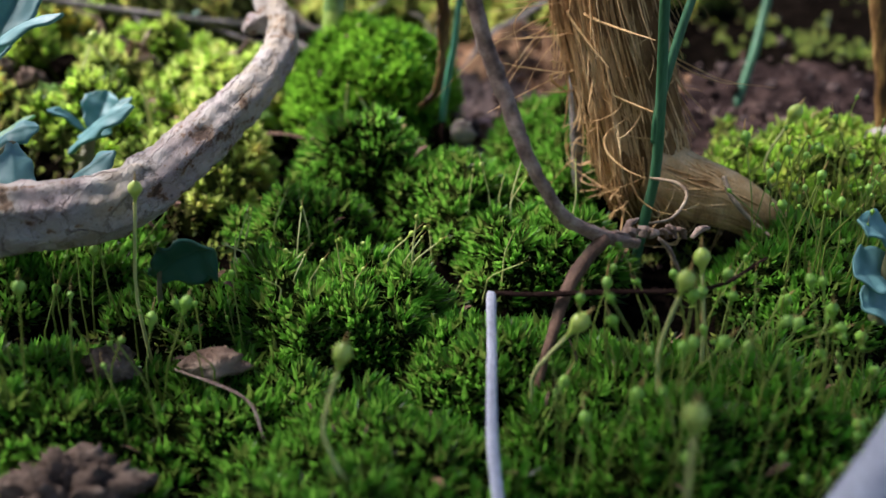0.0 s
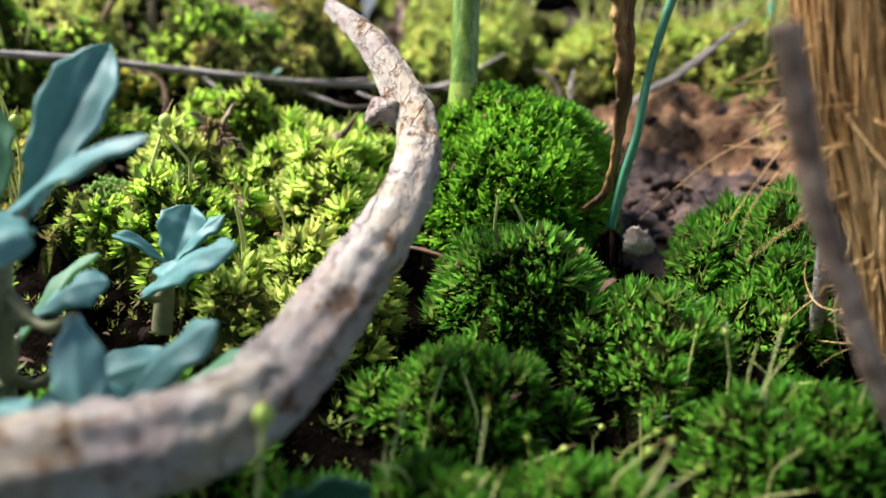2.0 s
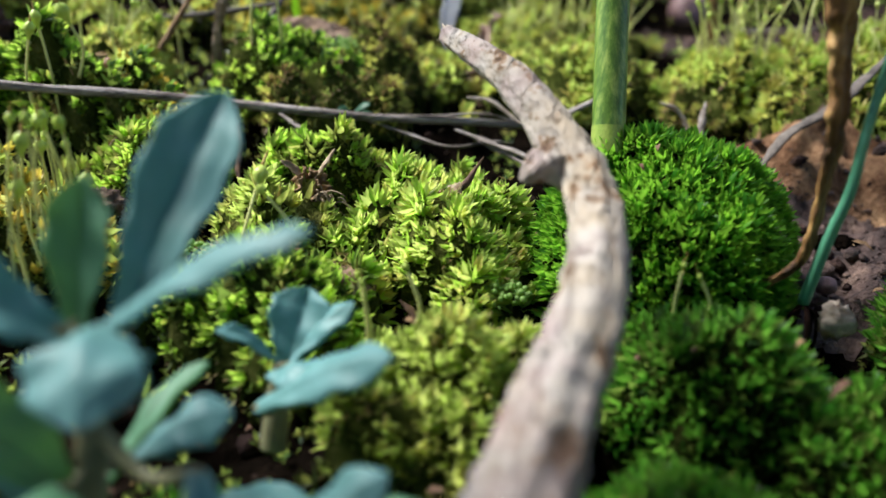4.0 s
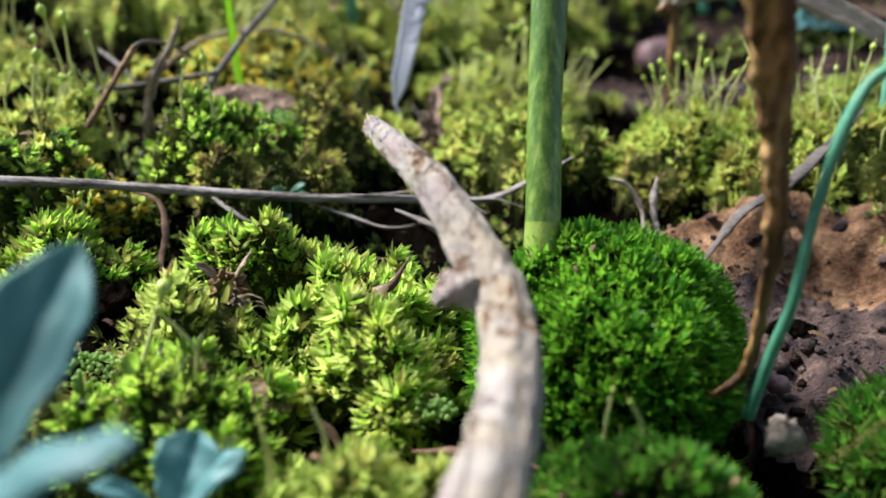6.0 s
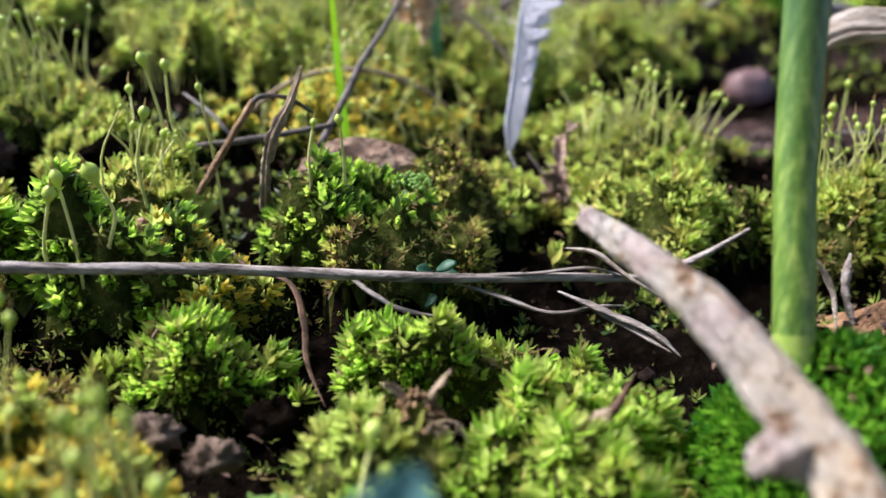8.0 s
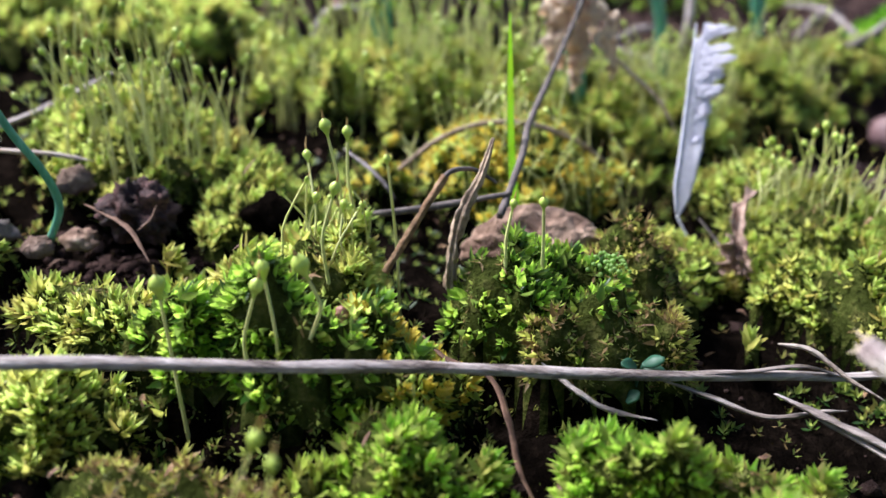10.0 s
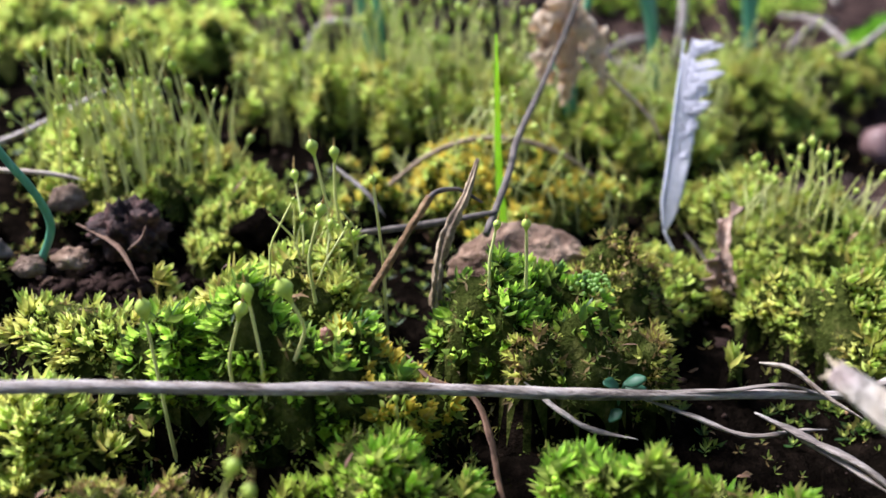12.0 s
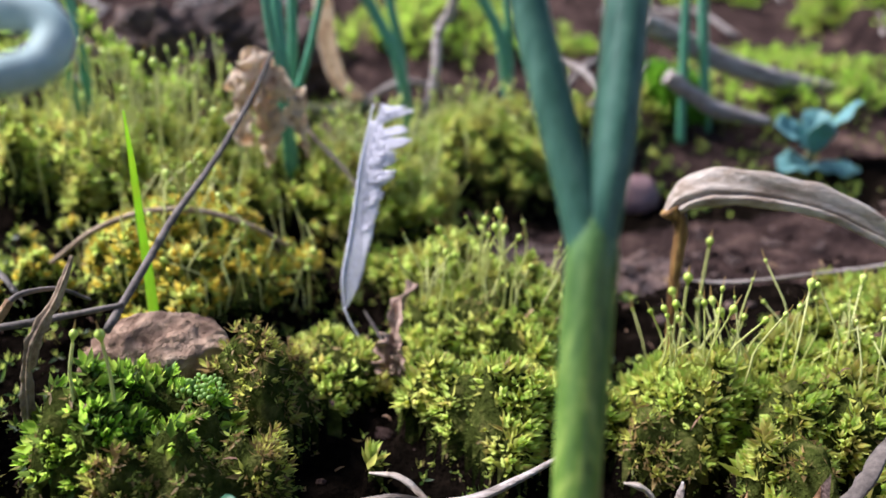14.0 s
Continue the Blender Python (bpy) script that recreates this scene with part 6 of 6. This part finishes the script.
for k, (x, z, w, drop, tw) in enumerate(((-0.0528, 0.0350, 0.0036, 0.0065, 0.3), (-0.0560, 0.0315, 0.0032, 0.0070, -0.4), (-0.0505, 0.0315, 0.0036, 0.0075, 0.4), (-0.0545, 0.0262, 0.0026, 0.0070, 0.3), (-0.0510, 0.0252, 0.0026, 0.0080, -0.5),
                                         (-0.0515, 0.0205, 0.0014, 0.0055, 0.6), (-0.0468, 0.0285, 0.0024, 0.0060, 0.4), (-0.0452, 0.0240, 0.0014, 0.0070, -0.9))):
    # overlapping scales of brittle leaf, each curling away at its lower rim
    y = 0.2492 + 0.0006 * (k % 3)
    pts = [(x, y + 0.0012, z), (x + rng.normal(0, 0.0004), y - 0.0004, z - drop * 0.3), (x + rng.normal(0, 0.0005), y - 0.0008, z - drop * 0.65), (x + rng.normal(0, 0.0007), y + 0.0003, z - drop)]
    w *= 0.75
    part("scale", sheet("scale", [Vector(p) - o for p in pts], [w * 0.55, w * 0.95, w, w * 0.9, w * 0.75, w * 0.25], HUSK, (1, 0.35 * (-1) ** k, 0.12), n=34, m=14, cup=0.55 * (-1) ** (k // 2), wave=0.5, lobes=0.16, lobe_n=3.3, thick=0.0003, seed=k * 2.1, twist=tw), husk)
ball = thing("dry_flower_remnant", "crumpled brown dry flower remnant with a dark hollow on moss", "dry plant debris", at=(-0.0505, 0.1490, 0.0010))
o = ball.location
for k in range(7):
    # brown papery walls round a hollow whose shade is a dark lump
    a = 0.75 * k + rng.normal(0, 0.15)
    bx, by, w = 0.0012 * math.cos(a), 0.0010 * math.sin(a), rng.uniform(0.0007, 0.0011)
    top = rng.uniform(0.0030, 0.0048) if math.sin(a) > -0.3 else rng.uniform(0.0014, 0.0026)
    part("husk", sheet("husk", [(bx * 0.7, by * 0.7, -0.0008), (bx * 1.15, by * 1.15, top * 0.35), (bx * 1.05, by * 1.05, top * 0.75), (bx * 0.6, by * 0.6, top)], [w * 0.8, w, w * 0.9, w * 0.3], BROWN_TWIG, (-math.sin(a), math.cos(a), 0.2), n=20, m=8, cup=0.5, wave=0.6, lobes=0.25, lobe_n=3.7, thick=0.0002, seed=k * 2.7, twist=rng.normal(0, 0.5)), ball)
for k in range(24):
    # short curled threads tumbling out at the foot
    p0 = Vector((0.0012 + rng.normal(0, 0.0005), -0.0010 + rng.normal(0, 0.0003), 0.0012 + rng.normal(0, 0.0005)))
    d = Vector((rng.normal(0.0006, 0.0008), rng.normal(-0.0005, 0.0004), rng.normal(-0.0002, 0.0006)))
    part("thread", tube("thread", [p0, p0 + d * 0.5 + Vector((0, 0, 0.0004)), p0 + d, p0 + d * 1.2 + Vector((rng.normal(0, 0.0003), 0, -0.0004))], [0.00014, 0.00016, 0.00012, 0.00004], TAN_TWIG, n=9, sides=5, flat=0.6), ball)
for x0, x1, z1 in ((-0.0008, -0.0030, 0.0052), (0.0006, 0.0030, 0.0064)):
    part("bract", sheet("bract", [(x0, 0.0004, 0.0030), ((x0 + x1) / 2, 0.0004, 0.0030 + (z1 - 0.003) * 0.55), (x1, 0.0002, z1)], [0.0002, 0.0005, 0.0005, 0.0001], TAN_TWIG, (0.3, 1, 0.4), n=12, m=4, cup=0.5, wave=0.2, thick=0.00015), ball, "pale pointed dry bract")
# This near-black lump stands in for the shade inside the husks.
ob = part("core", lump("core", (0.0009, 0.0009, 0.0012), HEAD, 0.4, 4, 5.0), ball, "near-black lump standing in for the hollow's shade")
ob.location = (-0.0002, 0.0, 0.0008)
pip = thing("seed_husk", "reddish seed husk with white fluff and a dark thorn-like tip", "seed", at=(-0.0362, 0.1475, 0.0014))
part("husk", tube("husk", [(0, 0, -0.0010), (-0.0001, 0, 0.0002), (0.0000, 0.0002, 0.0012), (0.0004, 0.0004, 0.0018)], [0.0003, 0.00075, 0.0007, 0.0002], SEED, n=24, sides=14, flat=0.6, rough=0.12, freq=700), pip)
fluff = lump("fluff", (0.0011, 0.0007, 0.0007), HUSK, 0.5, 5, 3.0, facet=0.2)
ob = part("fluff", fluff, pip, "pale white crumpled fluff")
ob.location, ob.rotation_euler = (0.0015, 0.0006, 0.0016), (0, -0.5, 0.2)
part("thorn", tube("thorn", [(0.0019, 0.0008, 0.0016), (0.0029, 0.0014, 0.0022), (0.0038, 0.0022, 0.0034), (0.0048, 0.0032, 0.0046)], [0.0004, 0.0005, 0.00022, 0.00005], ROOT, n=20, sides=8, rough=0.15, freq=700), pip, "dark pointed tip")

# ---- small roots, broken straws ----
for pts, r, m, nm, lb in (
        ([(-0.0730, 0.1790, 0.0060), (-0.0700, 0.1755, 0.0050), (-0.0655, 0.1745, 0.0035), (-0.0635, 0.1700, 0.0010), (-0.0625, 0.1640, -0.0005), (-0.0600, 0.1580, -0.0020)], 0.00042, ROOT, "rootlet", "thin reddish-brown root under the straw"),
        ([(-0.0600, 0.1770, 0.0040), (-0.0565, 0.1745, 0.0022), (-0.0530, 0.1735, 0.0005), (-0.0480, 0.1725, 0.0000)], 0.00045, STRAW, "rootlet", "pale bent rootlet beside dark soil"),
        ([(-0.0480, 0.1770, 0.0025), (-0.0420, 0.1765, 0.0005), (-0.0360, 0.1750, -0.0010), (-0.0300, 0.1755, -0.0005), (-0.0270, 0.1765, -0.0010)], 0.00045, STRAW, "rootlet", "pale bent rootlet beside dark soil"),
        ([(-0.0350, 0.1765, 0.0010), (-0.0300, 0.1730, 0.0000), (-0.0255, 0.1690, -0.0005), (-0.0230, 0.1665, -0.0020)], 0.00065, STRAW, "broken_straw", "splintered pale piece of straw"),
        ([(-0.0320, 0.1760, -0.0005), (-0.0280, 0.1715, -0.0010), (-0.0240, 0.1665, -0.0015)], 0.0005, STRAW, "broken_straw", "splintered pale piece of straw"),
        ([(-0.0335, 0.1820, 0.0040), (-0.0300, 0.1815, 0.0035), (-0.0265, 0.1790, 0.0015), (-0.0230, 0.1770, 0.0000)], 0.0005, TWIST, "broken_straw", "curled pale strip of dry leaf"),
        ([(-0.0066, 0.1800, 0.0036), (-0.0040, 0.1800, 0.0024), (-0.0022, 0.1785, -0.0010), (-0.0021, 0.1760, -0.0055)], 0.0006, TWIST, "broken_straw", "pale curled dry leaf strip by the clay"),
        ([(-0.0003, 0.1800, 0.0036), (-0.0007, 0.1790, -0.0005), (0.0005, 0.1760, -0.0060)], 0.0007, STRAW, "broken_straw", "pale curled dry leaf strip by the clay"),
        ([(0.0290, 0.1880, 0.0100), (0.0161, 0.1760, 0.0042), (0.0090, 0.1725, 0.0010), (0.0030, 0.1700, -0.0060)], 0.0008, GREY_TWIG, "rootlet", "grey bent root over bare clay"),
        ([(-0.1180, 0.1990, 0.0130), (-0.1140, 0.1965, 0.0125), (-0.1100, 0.1930, 0.0120), (-0.1060, 0.1880, 0.0100)], 0.0004, ROOT, "rootlet", "pale forked rootlet on dark soil"),
        ([(-0.1090, 0.1930, 0.0120), (-0.1075, 0.1940, 0.0132), (-0.1068, 0.1945, 0.0148)], 0.0003, ROOT, "rootlet", "pale forked rootlet on dark soil"),
        ([(-0.0870, 0.2170, 0.0150), (-0.0820, 0.2140, 0.0120), (-0.0790, 0.2120, 0.0090)], 0.0005, STRAW, "rootlet", "brown bent rootlet in moss"),
        ([(0.0136, 0.2280, 0.0042), (0.0217, 0.2290, 0.0032), (0.0320, 0.2300, 0.0036), (0.0483, 0.2320, 0.0046), (0.0600, 0.2340, 0.0060)], 0.0005, STRAW, "straw", "pale thin straw lying on moss"),
        ([(-0.0350, 0.2190, 0.0040), (-0.0325, 0.2150, 0.0015), (-0.0310, 0.2110, -0.0010)], 0.0003, GREY_TWIG, "rootlet", "thin grey rootlet at the feather foot"),
        ([(-0.0489, 0.2550, 0.0241), (-0.0434, 0.2500, 0.0197), (-0.0377, 0.2450, 0.0150), (-0.034, 0.241, 0.0090)], 0.0006, TAN_TWIG, "straw", "tan straw leaning by the dry leaf"),
        ([(-0.0400, 0.1370, -0.0045), (-0.0380, 0.1350, -0.0060), (-0.0365, 0.1320, -0.0085)], 0.0005, ROOT, "rootlet", "brown root end in a dark gap"),
        ([(-0.0310, 0.1330, -0.0055), (-0.0240, 0.1320, -0.0050), (-0.0180, 0.1300, -0.0060)], 0.0005, ROOT, "rootlet", "reddish root in a dark gap"),
        ([(-0.0260, 0.0740, -0.0090), (-0.0190, 0.0720, -0.0110), (-0.0165, 0.0680, -0.0130)], 0.00022, VINE, "rootlet", "pale thin rootlet in shaded moss"),
        ([(-0.1300, 0.2420, 0.0200), (-0.1380, 0.2250, 0.0170), (-0.1500, 0.2080, 0.0150)], 0.0007, STRAW, "straw", "tan straw lying over bare earth"),
        ([(-0.1350, 0.2050, 0.0185), (-0.1250, 0.2060, 0.0175), (-0.1190, 0.2060, 0.0165)], 0.0006, TWIST, "broken_straw", "pale piece of straw on stones")):
    stem_thing(nm, lb, "straw" if "straw" in nm else "root", pts, [r * 0.3, r * 1.1, r * 1.0, r * 0.9, r * 0.12], m, n=44, sides=10, rough=0.32, freq=620, flat=0.5, ridges=3, ridge=0.22, spin=2.5)

scrap = thing("dry_leaf_scrap", "crumpled pinkish-brown dry leaf scrap on soil", "dry leaf", at=(-0.0312, 0.2100, 0.0000))
o = scrap.location
for k, (pts, w) in enumerate((([(-0.0312, 0.2100, -0.0010), (-0.0306, 0.2125, 0.0030), (-0.0300, 0.2150, 0.0062), (-0.0278, 0.2175, 0.0090)], 0.0011), ([(-0.0318, 0.2095, -0.0010), (-0.0316, 0.2105, 0.0015), (-0.0310, 0.2120, 0.0040)], 0.0013), ([(-0.0305, 0.2095, -0.0010), (-0.0300, 0.2100, 0.0010), (-0.0302, 0.2112, 0.0030)], 0.0010))):
    part("fold", sheet("fold", [Vector(p) - o for p in pts], [w * 0.8, w, w * 0.7, w, w * 0.5], VINE, (1, 0.4, 0.2), n=30, m=12, cup=0.9 * (-1) ** k, wave=0.8, lobes=0.25, lobe_n=4.3, thick=0.0003, seed=k * 3.3, twist=1.2 * (-1) ** k), scrap)

# ---- onion leaves and stems behind ----
def onion(pts, r, mat=CHIVE, label="blue-green upright onion leaf further back", name="onion_leaf"):
    return stem_thing(name, label, "onion leaf", pts, [r, r, r * 0.95, r * 0.8], mat, "onion leaves", n=30, sides=12)


for pts, r in (([(-0.0496, 0.2630, 0.0090), (-0.0500, 0.2625, 0.0200), (-0.0507, 0.2620, 0.0303), (-0.0520, 0.2620, 0.0408), (-0.0525, 0.2620, 0.0600)], 0.0009), ([(-0.0490, 0.2635, 0.0100), (-0.0496, 0.2635, 0.0194), (-0.0500, 0.2640, 0.0299), (-0.0508, 0.2660, 0.0402), (-0.0512, 0.2700, 0.0600)], 0.0011),
               ([(-0.0512, 0.2760, 0.0080), (-0.0508, 0.2750, 0.0166), (-0.0494, 0.2750, 0.0286), (-0.0490, 0.2750, 0.0389), (-0.0480, 0.2750, 0.0600)], 0.0010), ([(-0.0505, 0.2700, 0.0100), (-0.0491, 0.2700, 0.0202), (-0.0455, 0.2700, 0.0317), (-0.0420, 0.2700, 0.0455)], 0.0007),
               ([(-0.0270, 0.3000, 0.0050), (-0.0276, 0.3000, 0.0123), (-0.0300, 0.3000, 0.0235), (-0.0359, 0.3000, 0.0353), (-0.0430, 0.3000, 0.0480)], 0.0013), ([(-0.0270, 0.3020, 0.0050), (-0.0290, 0.3020, 0.0243), (-0.0312, 0.3020, 0.0351), (-0.0323, 0.3020, 0.0500)], 0.0010),
               ([(-0.0030, 0.3100, 0.0060), (-0.0063, 0.3100, 0.0254), (-0.0105, 0.3100, 0.0341), (-0.0138, 0.3100, 0.0450)], 0.0013), ([(-0.0033, 0.3110, 0.0060), (-0.0043, 0.3110, 0.0265), (-0.0063, 0.3110, 0.0450)], 0.0010),
               ([(0.0348, 0.3000, 0.0040), (0.0328, 0.3000, 0.0288), (0.0308, 0.3000, 0.0500)], 0.0010), ([(0.0440, 0.3100, 0.0040), (0.0403, 0.3100, 0.0270), (0.0374, 0.3100, 0.0480)], 0.0012),
               ([(-0.0860, 0.2700, 0.0120), (-0.0863, 0.2700, 0.0190), (-0.0864, 0.2700, 0.0294), (-0.0880, 0.2700, 0.0480)], 0.0010), ([(-0.0862, 0.2680, 0.0120), (-0.0890, 0.2680, 0.0278), (-0.0925, 0.2680, 0.0430)], 0.0009),
               ([(0.0246, 0.1045, -0.0140), (0.0252, 0.1036, -0.0060), (0.0257, 0.1030, 0.0005), (0.0251, 0.1020, 0.0105), (0.0242, 0.1010, 0.0209), (0.0237, 0.1000, 0.0330)], 0.00065), ([(0.0252, 0.1028, 0.0040), (0.0251, 0.1025, 0.0077), (0.0262, 0.1030, 0.0142), (0.0279, 0.1040, 0.0204), (0.0305, 0.1055, 0.0290)], 0.00055),
               ([(0.0530, 0.1600, -0.0100), (0.0568, 0.1650, -0.0003), (0.0595, 0.1700, 0.0079), (0.0640, 0.1760, 0.0220)], 0.0008), ([(0.0326, 0.1895, 0.0000), (0.0329, 0.1900, 0.0036), (0.0346, 0.1950, 0.0137), (0.0354, 0.2000, 0.0260)], 0.0006),
               ([(-0.1209, 0.1940, 0.0100), (-0.1188, 0.1940, 0.0148), (-0.1190, 0.1920, 0.0201), (-0.1209, 0.1900, 0.0257), (-0.1232, 0.1880, 0.0342), (-0.1260, 0.1860, 0.0460)], 0.0005), ([(-0.1700, 0.3020, 0.0050), (-0.1715, 0.3000, 0.0160), (-0.1760, 0.3000, 0.0340)], 0.0010)):
    onion(pts, r, GARLIC if pts[0][1] < 0.17 else CHIVE)
onion([(-0.0720, 0.1680, 0.0850), (-0.0660, 0.1660, 0.0660), (-0.0608, 0.1650, 0.0560), (-0.0562, 0.1650, 0.0544), (-0.0541, 0.1650, 0.0542), (-0.0526, 0.1640, 0.0530), (-0.0532, 0.1620, 0.0515), (-0.0549, 0.1600, 0.0512), (-0.0582, 0.1588, 0.0509), (-0.0618, 0.1582, 0.0505)], 0.0014, ONION_PALE, "pale blue curled loop of an onion leaf", "curled_onion_leaf")
# Unseen leaves added above the view only to shade the front moss.
tall = thing("unseen_shade_leaves", "unseen onion leaves added overhead to shade the front moss", "onion plant", at=(-0.0550, -0.0450, -0.028))
o = tall.location
for k in range(27):
    near = k < 17
    xx = -0.092 + 0.0056 * k if near else -0.142 + 0.0055 * (k - 17)
    zz, end = 0.084 + rng.uniform(0, 0.012), (0.120 if xx > -0.045 else 0.130 if xx > -0.068 else 0.123 if xx > -0.088 else 0.112 if xx > -0.105 else 0.114) + rng.normal(0, 0.003)
    part("leaf", tube("leaf", [Vector(p) - o for p in ((-0.0550 + rng.normal(0, 0.004), -0.0450 + rng.normal(0, 0.003), -0.0280), (-0.0550 + (xx + 0.055) * 0.5, -0.0440, 0.0450), (xx, -0.0150, zz), (xx + rng.normal(0, 0.002), 0.0500, zz + 0.003), (xx + rng.normal(0, 0.003), end, zz + 0.003))], [0.0022, 0.0026, 0.0042, 0.0042, 0.0024], ONION, n=30, sides=10), tall)
for pts, r, m, nm, lb in (
        ([(-0.0466, 0.3080, 0.0480), (-0.0461, 0.3100, 0.0338), (-0.0453, 0.3120, 0.0235), (-0.0432, 0.3150, 0.0150), (-0.0385, 0.3180, 0.0100)], 0.0022, HUSK, "dry_twig", "pale bent woody stem in the moss behind"),
        ([(-0.0370, 0.3180, 0.0080), (-0.0430, 0.3160, 0.0068), (-0.0485, 0.3120, 0.0077), (-0.0560, 0.3060, 0.0110)], 0.0022, STEM_GREEN, "dry_twig", "pale green-brown stem lying behind"),
        ([(0.0250, 0.3080, 0.0300), (0.0318, 0.3100, 0.0270), (0.0492, 0.3150, 0.0189), (0.0673, 0.3200, 0.0137), (0.0850, 0.3250, 0.0100)], 0.0026, STRAW, "dead_branch", "tan dead branch lying on soil behind"),
        ([(0.0300, 0.3000, 0.0195), (0.0410, 0.3000, 0.0125), (0.0547, 0.3000, 0.0090)], 0.0019, STRAW, "dead_branch", "tan dead branch lying on soil behind"),
        ([(-0.0165, 0.3100, 0.0400), (-0.0174, 0.3100, 0.0322), (-0.0204, 0.3100, 0.0266), (-0.0212, 0.3050, 0.0187), (-0.0238, 0.3000, 0.0104)], 0.0012, STRAW, "dry_twig", "thin pale dry stem behind the moss"),
        ([(0.0165, 0.1155, 0.0250), (0.0175, 0.1170, 0.0070), (0.0188, 0.1180, -0.0090)], 0.0010, STRAW, "dry_twig", "pale greenish dry stem beside the stump"),
        ([(0.0600, 0.1300, 0.0200), (0.0640, 0.1300, 0.0050), (0.0665, 0.1300, -0.0080)], 0.0014, DRY, "dry_twig", "brown dry stem rising from soil"),
        ([(-0.1040, 0.2720, 0.0060), (-0.1031, 0.2780, 0.0155), (-0.1006, 0.2800, 0.0225), (-0.0958, 0.2800, 0.0245), (-0.0900, 0.2790, 0.0230)], 0.0009, STRAW, "dry_twig", "pale arched dry stem behind the moss"),
        ([(0.0560, 0.1220, -0.0060), (0.0620, 0.1230, -0.0030), (0.0700, 0.1260, -0.0040)], 0.0022, STRAW, "dry_twig", "tan dry stem lying in moss")):
    stem_thing(nm, lb, "stem", pts, [r, r, r * 0.9, r * 0.6], m, n=40, sides=14, rough=0.10, freq=250)
for k in range(46):
    x, y = rng.uniform(-0.18, 0.14), rng.uniform(0.30, 0.50)
    a, l = rng.uniform(0, 3.14), rng.uniform(0.012, 0.035)
    z = height_at(x, y)
    stem_thing("scattered_straw", "pale dry straw scattered on far soil", "straw", [(x, y, z + 0.001), (x + l * 0.5 * math.cos(a), y + l * 0.5 * math.sin(a), z + rng.uniform(0.002, 0.007)), (x + l * math.cos(a), y + l * math.sin(a), z + rng.uniform(0.001, 0.012))], [0.0008, 0.0009, 0.0004], STRAW, "scattered straws", n=10, sides=7)
